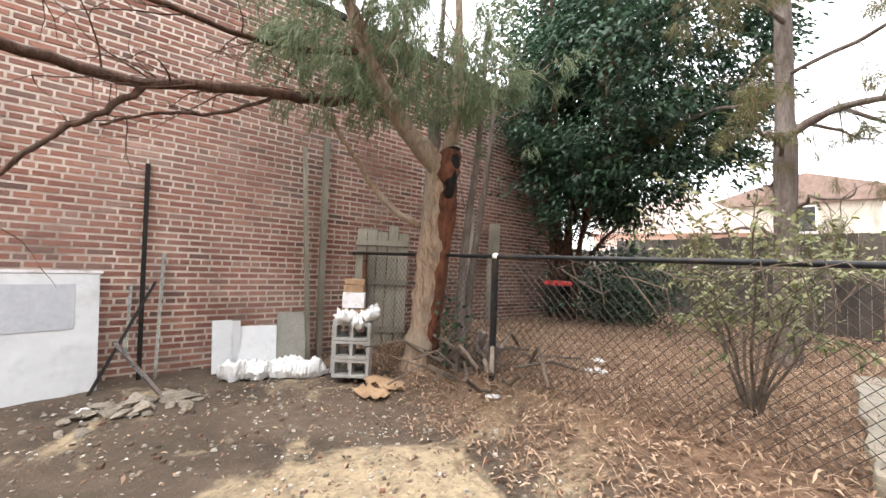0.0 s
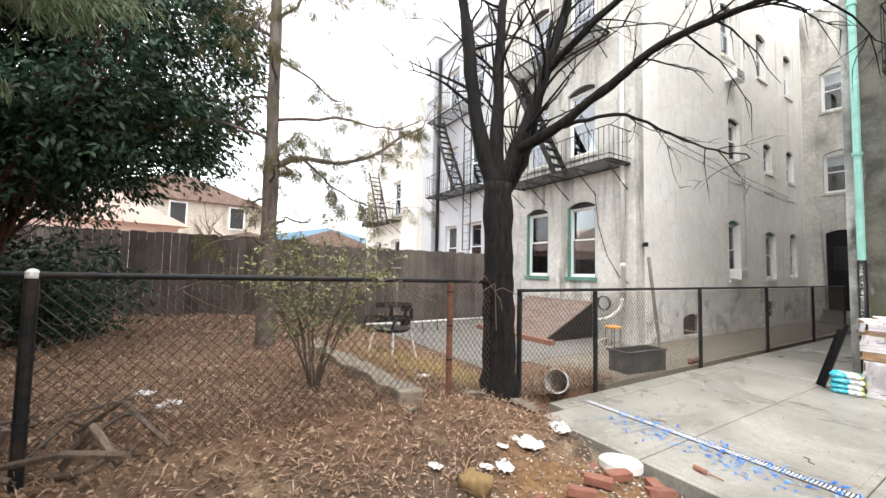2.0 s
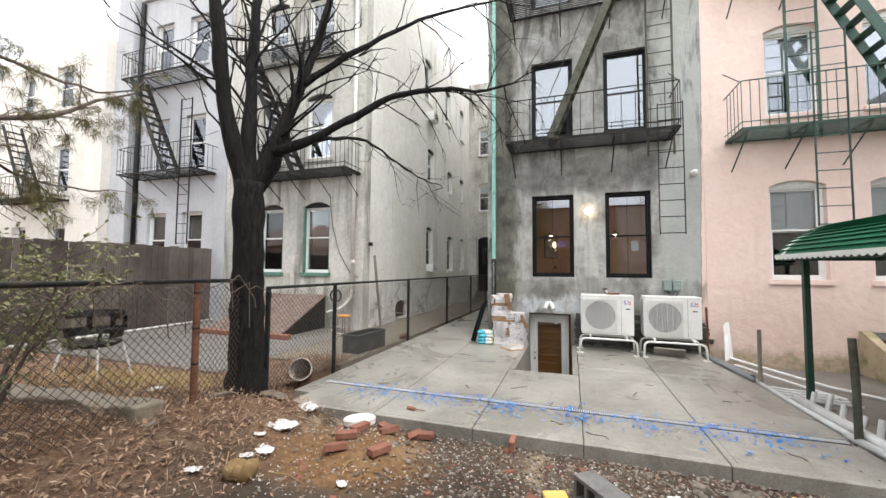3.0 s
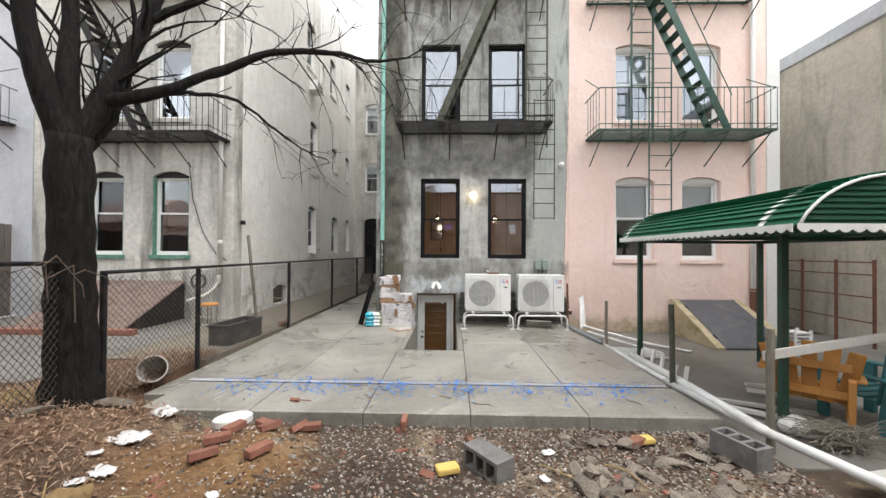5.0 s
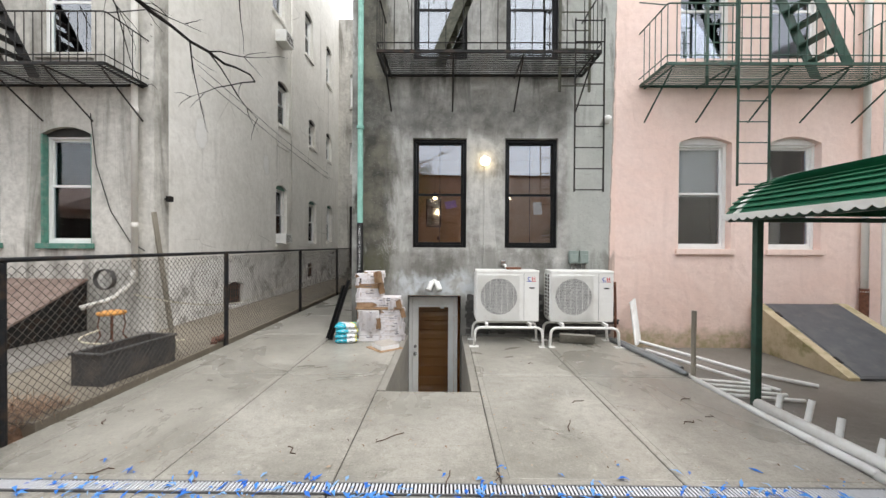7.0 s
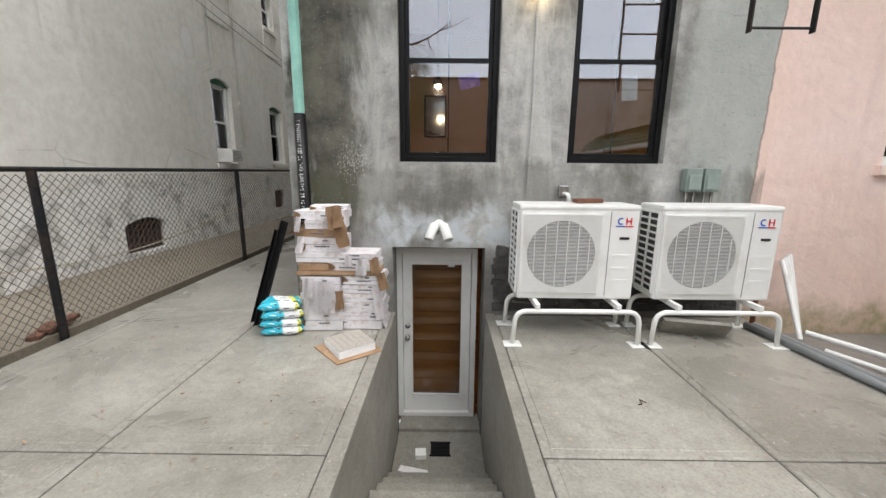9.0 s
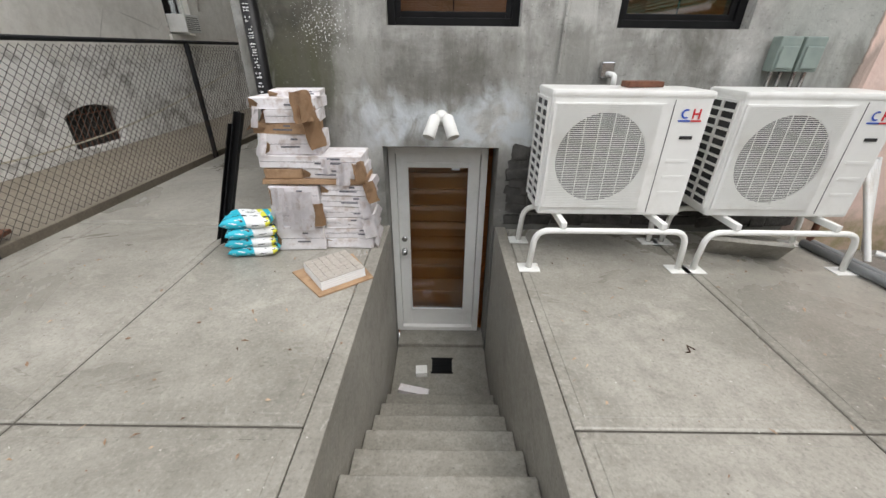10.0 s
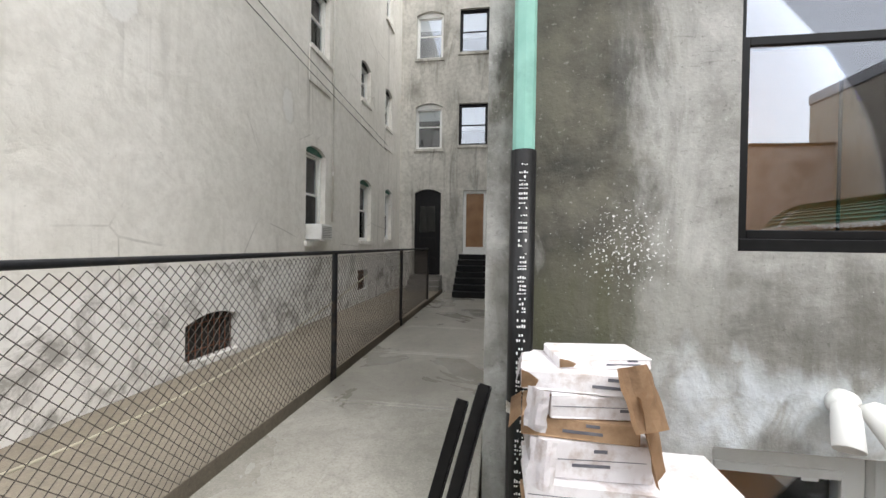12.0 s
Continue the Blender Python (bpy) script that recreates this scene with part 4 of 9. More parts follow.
def chain_fence(label, posts, rail, ends, post_mats, caps=(), lift=0.04, rail_r=0.021):
    """posts: (x, y, foot z, top z). rail: list of points for the top rail. ends: the mesh runs between these post indices."""
    f = thing("chain_link_fence", label, "fence", (posts[0][0], posts[0][1], posts[0][2]))
    o = Vector((posts[0][0], posts[0][1], posts[0][2]))
    for i, (x, y, zf, zt) in enumerate(posts):
        bm = bmesh.new()
        tube(bm, [(x - o.x, y - o.y, zf - 0.15 - o.z), (x - o.x, y - o.y, zt - o.z)], 0.033, 12)
        part("post", bm, post_mats[i], f, smooth=False)
        if i in caps:
            bm = bmesh.new()
            lathe(bm, [(0.03, 0), (0.036, 0.015), (0.034, 0.035), (0.02, 0.05), (0.004, 0.056)], 12, (x - o.x, y - o.y, zt - o.z))
            part("post_cap", bm, "white_metal", f, "pale ball cap")
    bm = bmesh.new()
    tube(bm, [Vector(p) - o for p in rail], rail_r, 10)
    part("top_rail", bm, "fence_metal", f, smooth=True)
    bm = bmesh.new()
    for i, j in ends:
        p, q = posts[i], posts[j]
        chain_mesh(bm, (p[0] - o.x, p[1] - o.y), (q[0] - o.x, q[1] - o.y), p[2] + lift - o.z, q[2] + lift - o.z, p[3] - 0.03 - o.z, q[3] - 0.03 - o.z)
    part("chain_link", bm, "chain", f, "diamond wire mesh")
    for i, (x, y, zf, zt) in enumerate(posts):
        for zz in (zt - 0.10, zt - 0.45, zt - 0.8):
            bm = bmesh.new()
            lathe(bm, [(0.037, -0.01), (0.037, 0.01)], 10, (x - o.x, y - o.y, zz - o.z))
            part("tie_band", bm, "fence_metal", f)
    return f


chain_fence("dark chain-link fence with a round top rail between the yards",
            [(2.80, 5.6, 0.25, 1.62), (3.06, 3.37, 0.33, 1.58), (3.40, 0.34, 0.28, 1.55), (3.60, -0.50, 0.15, 1.50)],
            [(2.76, 5.9, 1.63), (3.06, 3.37, 1.60), (3.42, 0.34, 1.565), (3.56, -0.36, 1.55)], ((0, 1), (1, 2), (2, 3)), ["rust", "fence_metal", "rust", "rust"], (1,))
chain_fence("dark chain-link fence with a round top rail beside the patio",
            [(3.64, -0.86, 0.05, 1.42), (3.61, -2.31, 0.0, 1.42), (3.61, -5.35, 0.03, 1.43), (3.62, -8.42, 0.03, 1.43), (3.66, -11.6, 0.03, 1.43), (3.70, -14.6, 0.03, 1.43)],
            [(3.64, -0.83, 1.44), (3.61, -2.31, 1.44), (3.61, -5.35, 1.44), (3.62, -8.42, 1.44), (3.66, -11.6, 1.44), (3.70, -14.6, 1.44)],
            ((0, 1), (1, 2), (2, 3), (3, 4), (4, 5)), ["fence_metal"] * 6)


def board_wood(name, a, b, dirt):
    m = Nodes(name)
    vec = m.coords(False, (7, 7, 0.5))
    g = m.noise(vec, 3.0, 8.0, 0.65, 1.5)
    col = m.mix(m.ramp(g, 0.35, 0.65), a, b)
    col = m.mix(m.math("MULTIPLY", m.ramp(m.noise(m.coords(True), 1.1, 6.0, 0.6), 0.42, 0.66), 0.7), col, dirt)
    hsv = m.n("ShaderNodeHueSaturation")
    v = m.math("MULTIPLY_ADD", m.nodes.new("ShaderNodeObjectInfo").outputs["Random"], 0.45)
    v.node.inputs[2].default_value = 0.78
    m.link(v, hsv.inputs["Value"])
    m.link(col, hsv.inputs["Color"])
    m.bump(g, 0.4, 0.01)
    return m.finish(hsv.outputs[0], 0.85, 0.0, 0.25)


M["fence_wood"] = board_wood("weathered_fence_board", (0.108, 0.090, 0.079), (0.16, 0.138, 0.122), (0.068, 0.055, 0.048))
M["old_wood"] = board_wood("old_grey_board", (0.25, 0.22, 0.18), (0.36, 0.33, 0.27), (0.13, 0.12, 0.09))
M["white_wood"] = board_wood("white_painted_wood", (0.70, 0.69, 0.65), (0.78, 0.77, 0.73), (0.52, 0.50, 0.46))
M["orange_wood"] = board_wood("orange_stained_wood", (0.55, 0.26, 0.07), (0.68, 0.36, 0.12), (0.40, 0.19, 0.06))

wf = thing("board_fence", "tall weathered brown-grey board fence with flush planks", "fence", (10.8, 0, 0))
bm = bmesh.new()
box(bm, -0.012, 0.012, -0.074, 0.074, 0.0, 2.28, 0.004)
board = part("plank", bm, "fence_wood", wf)
board.matrix_basis = pose(0, -6.0 + 0.078, 0.02)
rng = random.Random(5)
repeat("plank", board, wf, [pose(rng.uniform(-0.006, 0.006), -6.0 + 0.078 + 0.153 * k, 0.02 + rng.uniform(-0.02, 0.02) + (0.12 if k > 40 else 0.0), 0, rng.uniform(-0.4, 0.4), 0) for k in range(1, 79)])
for z in (0.4, 1.2, 2.0):
    bm = bmesh.new()
    box(bm, 0.014, 0.06, -6, 6.0, z, z + 0.09)
    part("rail", bm, "fence_wood", wf)
# a white strip at the foot of the board fence
bm = bmesh.new()
tube(bm, [(10.55, -5.9, 0.08), (10.5, -3.0, 0.08), (10.45, -1.2, 0.10)], 0.03, 8)
single("plastic_pipe", bm, "white_metal", "white plastic pipe along the foot of the board fence", "pipe", smooth=True)

# ---- fire escapes ----


def fire_escape(label, x0, x1, z, mat, rail_z, baluster, y=-6.0, depth=0.85, stair=None, ladder=None, ends=True, stair_mat=None, hatch=None, ladder_mat=None):
    """An iron balcony: slatted platform, rails, balusters, brackets, a raked stair (foot x, head x, head z) and a drop ladder (x, x, low z, high z)."""
    f = thing("fire_escape", label, "fire escape", (x0, y, z), "fire escapes on the back walls")
    w = x1 - x0
    bm = bmesh.new()
    for yy in (0.03, depth):
        box(bm, 0, w, yy - 0.012, yy + 0.012, -0.03, 0.012)
    for xx in (0.0, w):
        box(bm, xx - 0.012, xx + 0.012, 0.045, depth - 0.013, -0.03, 0.012)
    part("platform_frame", bm, mat, f)
    bm = bmesh.new()
    box(bm, 0.013, w - 0.013, -0.014, 0.014, -0.006, 0.004)
    slat = part("slat", bm, mat, f)
    n = 12
    slat.matrix_basis = pose(0, depth * 1 / (n + 1), 0)
    repeat("slat", slat, f, [pose(0, depth * k / (n + 1), 0) for k in range(2, n + 1)])
    nb = max(3, round(w / 1.0) + 1)
    bm = bmesh.new()
    tube(bm, [(0, 0.0, -0.62), (0, 0.03, -0.60), (0, depth - 0.05, -0.06)], 0.014, 6)
    tube(bm, [(0, 0.0, -0.035), (0, depth, -0.035)], 0.016, 6)
    br = part("bracket", bm, mat, f)
    br.matrix_basis = pose(0.1, 0, 0)
    repeat("bracket", br, f, [pose(0.1 + (w - 0.2) * k / (nb - 1), 0, 0) for k in range(1, nb)])
    h = rail_z - z
    bm = bmesh.new()
    tube(bm, bent([(0, 0, h), (0, depth, h), (w, depth, h), (w, 0, h)], 0.06), 0.012, 6)
    part("top_rail", bm, mat, f)
    bm = bmesh.new()
    tube(bm, bent([(0, 0, 0.12), (0, depth, 0.12), (w, depth, 0.12), (w, 0, 0.12)], 0.03), 0.009, 6)
    part("lower_rail", bm, mat, f)
    for xx in (0, w):
        bm = bmesh.new()
        tube(bm, [(xx, 0.0, h + 0.55), (xx, depth * 0.95, h)], 0.010, 6)
        part("stay", bm, mat, f)
    bm = bmesh.new()
    tube(bm, [(0, 0, 0), (0, 0, h)], 0.0075, 5)
    ba = part("baluster", bm, mat, f)
    ba.matrix_basis = pose(0, depth, 0)
    places = [pose(w * k / round(w / baluster), depth, 0) for k in range(1, round(w / baluster) + 1)]
    places += [pose(xx, depth * k / 5, 0) for xx in (0, w) for k in range(1, 5)]
    repeat("baluster", ba, f, places)
    if stair:
        xa, xb, zt = stair
        xa, xb, zt = xa - x0, xb - x0, zt - z
        bm = bmesh.new()
        sg = 1 if xb > xa else -1
        for yy in (depth * 0.35, depth * 0.35 + 0.5):
            for dx in (0,):
                v = [bm.verts.new((xa + sg * e, yy + t, q)) for e, q, t in ((0, 0.0, 0), (0.17, 0.0, 0), (0, 0, 0.018), (0.17, 0, 0.018))]
                u = [bm.verts.new((xb + sg * e, yy + t, q)) for e, q, t in ((0, zt, 0), (0.17, zt, 0), (0, zt, 0.018), (0.17, zt, 0.018))]
                for i, j in ((0, 1), (1, 3), (3, 2), (2, 0)):
                    bm.faces.new((v[i], v[j], u[j], u[i]))
        part("stringer", bm, stair_mat or mat, f)
        nt = max(4, round(zt / 0.26))
        bm = bmesh.new()
        box(bm, -0.085, 0.085, depth * 0.35 + 0.02, depth * 0.35 + 0.5, -0.012, 0.012)
        tr = part("tread", bm, stair_mat or mat, f)
        spots = [pose(xa + (xb - xa) * k / nt + sg * 0.085, 0, zt * k / nt) for k in range(1, nt)]
        tr.matrix_basis = spots[0]
        repeat("tread", tr, f, spots[1:])
        bm = bmesh.new()
        yy = depth * 0.35 + 0.5
        tube(bm, [(xa, yy, 0.75), (xb, yy, zt + 0.75)], 0.011, 6)
        part("handrail", bm, stair_mat or mat, f)
    if ladder:
        xa, xb, zl, zh = ladder
        bm = bmesh.new()
        yy = depth + 0.03
        for xx in (xa - x0, xb - x0):
            box(bm, xx - 0.006, xx + 0.006, yy - 0.02, yy + 0.02, zl - z, zh - z)
        part("ladder_rail", bm, ladder_mat or mat, f)
        bm = bmesh.new()
        tube(bm, [(xa - x0, yy, 0), (xb - x0, yy, 0)], 0.010, 6)
        ru = part("rung", bm, ladder_mat or mat, f)
        nr = round((zh - zl) / 0.31)
        ru.matrix_basis = pose(0, 0, zl - z + 0.03)
        repeat("rung", ru, f, [pose(0, 0, zl - z + 0.03 + (zh - zl - 0.06) * k / nr) for k in range(1, nr + 1)])
    return f


fire_escape("black iron fire escape balcony on the grey back wall", -2.2, 1.2, 4.53, "iron", 5.44, 0.27, stair=(0.35, -1.05, 7.84), ladder=(-2.23, -1.795, 2.40, 5.0), stair_mat="mossy_iron")
fire_escape("upper black iron fire escape balcony on the grey back wall", -2.2, 1.2, 7.86, "iron", 8.76, 0.13)
bm = bmesh.new()
lad = thing("iron_ladder", "weathered upright ladder between the grey wall's balconies", "ladder", (-1.95, -5.62, 4.2))
for xx in (-0.24, 0.24):
    box(bm, xx - 0.02, xx + 0.02, -0.012, 0.012, -0.1, 4.6)
part("ladder_rail", bm, "mossy_iron", lad)
bm = bmesh.new()
tube(bm, [(-0.24, 0, 0), (0.24, 0, 0)], 0.011, 6)
rung = part("rung", bm, "mossy_iron", lad)
repeat("rung", rung, lad, [pose(0, 0, 0.3 * k) for k in range(1, 15)])
fire_escape("green iron fire escape balcony on the pink back wall", -6.97, -3.2, 4.36, "green_iron", 5.26, 0.14, y=-6.02, stair=(-6.05, -4.55, 7.6), ladder=(-4.72, -4.25, 2.5, 6.0))
fire_escape("upper green iron fire escape balcony on the pink back wall", -6.97, -3.2, 7.62, "green_iron", 8.52, 0.14, y=-6.02)
lad = copy_thing(lad, pose(-4.33, -5.6, 4.3))
tagged(lad, "green upright ladder on the pink wall's balcony")
for o in lad.children:
    o.data = o.data.copy()
    o.data.materials[0] = M["green_iron"]
fire_escape("black iron fire escape balcony on the neighbour's wall", 5.36, 9.1, 4.34, "iron", 5.12, 0.14, stair=(6.95, 8.75, 7.85))
fire_escape("upper black iron fire escape balcony on the neighbour's wall", 5.9, 9.1, 7.9, "iron", 8.8, 0.14)
fire_escape("black iron fire escape balcony on the blue-grey house", 10.7, 14.1, 4.75, "iron", 5.6, 0.16, y=-5.98, stair=(11.9, 13.6, 8.0), ladder=(10.75, 11.2, 2.4, 6.9))
fire_escape("upper black iron fire escape balcony on the blue-grey house", 11.2, 14.1, 8.0, "iron", 8.85, 0.16, y=-5.98)
fire_escape("small iron fire escape balcony on the cream house", 17.0, 20.6, 4.1, "iron", 4.9, 0.25, y=-5.4, stair=(18.0, 19.5, 6.9))

# ---- cellar door ----
door = tagged(new("door_1"), "white cellar door with one tall pane and a silver knob", "door", "", "structure")
DX0, DX1, DZ0, DZ1, DY = -0.085, 0.797, -1.385, 0.64, -6.285
bm = bmesh.new()
for a, b, c, d in ((DX0, DX0 + 0.06, DZ0, DZ1), (DX1 - 0.06, DX1, DZ0, DZ1), (DX0 + 0.06, DX1 - 0.06, DZ1 - 0.06, DZ1), (DX0 + 0.06, DX1 - 0.06, DZ0, DZ0 + 0.05)):
    box(bm, a, b, DY - 0.12, DY + 0.03, c, d, 0.005)
part("door_frame", bm, "white_metal", door)
bm = bmesh.new()
L0, L1, K0, K1 = DX0 + 0.065, DX1 - 0.065, DZ0 + 0.055, DZ1 - 0.065
for a, b, c, d in ((L0, L0 + 0.095, K0, K1), (L1 - 0.095, L1, K0, K1), (L0 + 0.095, L1 - 0.095, K1 - 0.09, K1), (L0 + 0.095, L1 - 0.095, K0, K0 + 0.20)):
    box(bm, a, b, DY - 0.06, DY - 0.015, c, d, 0.002)
leaf = part("door_leaf", bm, "white_metal", door)
bm = bmesh.new()
box(bm, L0 + 0.09, L1 - 0.09, DY - 0.045, DY - 0.035, K0 + 0.2, K1 - 0.08)
pane = part("pane", bm, "glass_weak", leaf, "tall clear pane")
pane.visible_shadow = False
bm = bmesh.new()
for a, b, c, d in ((L0 + 0.09, L0 + 0.105, K0 + 0.2, K1 - 0.08), (L1 - 0.105, L1 - 0.09, K0 + 0.2, K1 - 0.08), (L0 + 0.105, L1 - 0.105, K1 - 0.125, K1 - 0.08), (L0 + 0.105, L1 - 0.105, K0 + 0.2, K0 + 0.215)):
    box(bm, a, b, DY - 0.02, DY - 0.004, c, d, 0.003)
part("glazing_bead", bm, "white_metal", leaf)
M["chrome"] = plain("polished_metal", (0.45, 0.45, 0.45), (0.6, 0.6, 0.6), 10, 0.2, 0.0, 0.95)
bm = bmesh.new()
lathe(bm, [(0.03, 0), (0.03, 0.008), (0.012, 0.014), (0.012, 0.035), (0.028, 0.05), (0.03, 0.062), (0.016, 0.075)], 16, mtx=pose(L1 - 0.047, DY - 0.015, -0.40, -90))
part("door_handle", bm, "chrome", leaf, "round silver knob", True)
bm = bmesh.new()
lathe(bm, [(0.03, 0), (0.03, 0.012), (0.02, 0.022)], 16, mtx=pose(L1 - 0.047, DY - 0.015, -0.27, -90))
part("deadbolt", bm, "chrome", leaf, "", True)
bm = bmesh.new()
box(bm, 0.16, 0.235, DY - 0.034, DY - 0.033, 0.42, 0.49)
part("sticker", bm, "shade", leaf, "small paper sticker")
# timber boards behind the pane; their bands also imitate the steps reflected in it
bm = bmesh.new()
for k in range(11):
    zz = -1.25 + 0.175 * k
    box(bm, -0.4, 1.0, -6.62 - 0.015 * (k % 2), -6.58, zz, zz + 0.17, 0.006)
M["cellar_wood"] = plain("brown_boards", (0.50, 0.185, 0.04), (0.62, 0.26, 0.07), 3, 0.5, 0.05, world_space=True)
structure("wall_cellar", bm, "cellar_wood", "brown boarded cellar wall, its bands standing for reflected steps")
bm = bmesh.new()
box(bm, -0.42, 1.02, -6.7, -6.345, -1.5, 0.9)
for f in bm.faces[:]:
    if f.calc_center_median().y > -6.36:
        bm.faces.remove(f)
structure("wall_cellar_lining", bm, "cellar_wood", "dark lining of the cellar room")

# rough dark masonry laid bare beside the door and behind the air conditioners
M["damp_stone"] = plain("damp_rough_stone", (0.035, 0.034, 0.032), (0.085, 0.082, 0.076), 9, 0.85, 0.8, world_space=True, dirt=(0.14, 0.135, 0.125), dirt_scale=4, spread=0.5)
rs = random.Random(515)
stone_shapes = []
for k in range(7):
    bm = bmesh.new()
    box(bm, -0.5, 0.5, -0.5, 0.5, -0.5, 0.5, 0.13)
    for v in bm.verts:
        v.co += Vector((rs.uniform(-1, 1), rs.uniform(-1, 1), rs.uniform(-1, 1))) * 0.07
    stone_shapes.append(link_mesh("stone", bm, "damp_stone"))
z = 0.05
while z < 0.70:
    hgt = rs.uniform(0.07, 0.11)
    x = -0.20 - rs.uniform(0, 0.05)
    while x > -2.72:
        wid = rs.uniform(0.12, 0.26)
        ob = new("stone", rs.choice(stone_shapes))
        ob.parent = WALL_BACK
        ob.matrix_basis = pose(x - wid / 2, Y0 - 0.010, z + hgt / 2 + rs.uniform(-0.015, 0.015), 0, rs.uniform(-9, 9), 0) @ Matrix.Diagonal((wid * 1.0, rs.uniform(0.040, 0.065), hgt * 1.02, 1))
        x -= wid
        if x < -0.75 and z > 0.45 and rs.random() < 0.5:
            x -= 0.3
    z += hgt
bm = bmesh.new()
box(bm, -0.27, 0.27, -0.02, 0.02, 0.0, 0.20, 0.006)
single("cement_board", bm, "stair_concrete", "grey cement board offcut leaning under the air conditioner", "board", (-2.0, -5.55, 0.002), 167, tilt=(35, 0))
for k, (x, y, a) in enumerate(((3.80, -5.36, 118), (3.74, -5.48, 100))):
    bm = bmesh.new()
    box(bm, -0.20 + 0.05 * k, 0.20, -0.045, 0.045, 0.0, 0.035, 0.005)
    single("wood_scrap", bm, "rust", "wet reddish-brown board scrap at the foot of the fence", "scrap", (x, y, 0.03 + 0.034 * k), a, "board scraps at the fence", tilt=(0, 3 * k))

# ---- twin security lamp over the door, wall lamp, camera, meters ----
lamp = thing("security_lamp", "white twin-head security lamp over the cellar door", "lamp", (0.33, -5.985, 0.93))
bm = bmesh.new()
lathe(bm, [(0.055, -0.02), (0.055, 0.02), (0.035, 0.035)], 16, mtx=pose(0, 0, 0, -90))
part("base", bm, "white_metal", lamp, smooth=True)
for dx, rz in ((-0.065, 22), (0.065, -22)):
    bm = bmesh.new()
    lathe(bm, [(0.022, -0.02), (0.042, 0.0), (0.046, 0.05), (0.048, 0.16), (0.043, 0.165), (0.038, 0.13)], 16, mtx=pose(dx * 0.7, 0.07, 0.01, -148, 0, 0) @ pose(0, 0, 0, 0, -rz * 0.8, 0))
    part("lamp_head", bm, "white_metal", lamp, smooth=True)
lamp = thing("wall_lamp", "lit round wall lamp between the lower windows", "lamp", (-0.53, -5.99, 3.03))
bm = bmesh.new()
lathe(bm, [(0.05, 0), (0.05, 0.02), (0.03, 0.03)], 14, mtx=pose(0, 0, 0, -90))
part("base", bm, "white_metal", lamp)
bm = bmesh.new()
lathe(bm, [(0.03, 0.03), (0.075, 0.06), (0.08, 0.10), (0.06, 0.14), (0.02, 0.16)], 16, mtx=pose(0, 0, 0, -90))
part("globe", bm, "bulb", lamp, "glowing warm globe", True)
bm = bmesh.new()
tube(bm, [(-0.53, -5.985, 2.98), (-0.535, -5.985, 2.2), (-0.52, -5.985, 1.25)], 0.012, 6)
single("conduit", bm, "stucco_grey", "painted conduit running down from the wall lamp", "conduit")
cam_dome = thing("dome_camera", "white dome security camera on the wall", "camera", (-2.61, -5.99, 3.77))
bm = bmesh.new()
lathe(bm, [(0.06, 0), (0.06, 0.03), (0.045, 0.045)], 16, mtx=pose(0, 0, 0, -90))
part("base", bm, "white_metal", cam_dome)
bm = bmesh.new()
lathe(bm, [(0.055, -0.05), (0.062, 0.0), (0.05, 0.05), (0.02, 0.07)], 16, mtx=pose(0, 0.10, -0.02, -60))
part("camera_head", bm, "white_metal", cam_dome, smooth=True)
M["meter_green"] = plain("grey_green_box", (0.20, 0.25, 0.23), (0.26, 0.31, 0.28), 12, 0.6, 0.05)
for dx in (0, -0.17):
    mb = thing("switch_box", "grey-green electrical switch box with conduits below", "electrical box", (-2.07 + dx, -5.99, 1.28), "switch boxes above the air conditioners")
    bm = bmesh.new()
    box(bm, -0.075, 0.075, 0, 0.09, 0, 0.22, 0.01)
    part("body", bm, "meter_green", mb)
    bm = bmesh.new()
    box(bm, -0.06, 0.06, 0.091, 0.105, 0.02, 0.16, 0.008)
    part("cover", bm, "meter_green", mb)
    bm = bmesh.new()
    for q in (-0.035, 0.035):
        tube(bm, [(q, 0.045, 0), (q, 0.045, -0.35)], 0.014, 8)
    part("conduit", bm, "chrome", mb)
hv = thing("hose_valve", "small metal outlet box with a white spout on the wall", "valve", (-0.86, -5.99, 1.22))
bm = bmesh.new()
box(bm, -0.045, 0.045, 0, 0.06, 0, 0.11, 0.008)
part("body", bm, "chrome", hv)
bm = bmesh.new()
tube(bm, bent([(0, 0.06, 0.03), (-0.03, 0.12, 0.03), (-0.03, 0.13, -0.05)], 0.03), 0.018, 8)
part("spout", bm, "white_metal", hv, smooth=True)

# ---- downpipes ----
dp = thing("downpipe", "verdigris green downpipe with a black plastic lower length", "downpipe", (1.62, -5.92, 0))
bm = bmesh.new()
tube(bm, [(0, 0, 1.94), (0, 0, 12.4)], 0.048, 8)
part("upper_pipe", bm, "copper_green", dp, "verdigris green pipe")
bm = bmesh.new()
tube(bm, [(0, 0.0, 0.0), (0, 0, 1.96)], 0.055, 16)
lower = part("lower_pipe", bm, "black_pvc", dp, "black plastic pipe with printed marks", True)
bm = bmesh.new()
rng = random.Random(3)
z = 0.25
while z < 1.9:
    h = rng.uniform(0.008, 0.02)
    for dx in (-0.013, -0.004, 0.007, 0.016):
        if rng.random() < 0.72:
            box(bm, dx - 0.003, dx + 0.003, 0.0535, 0.0560, z, z + h * rng.uniform(0.35, 0.8))
    z += h + rng.choice((0.003, 0.004, 0.006, 0.006, 0.022))
tagged(part("printed_marks", bm, "shade", lower, "rows of white printed marks"), kind="stuff")
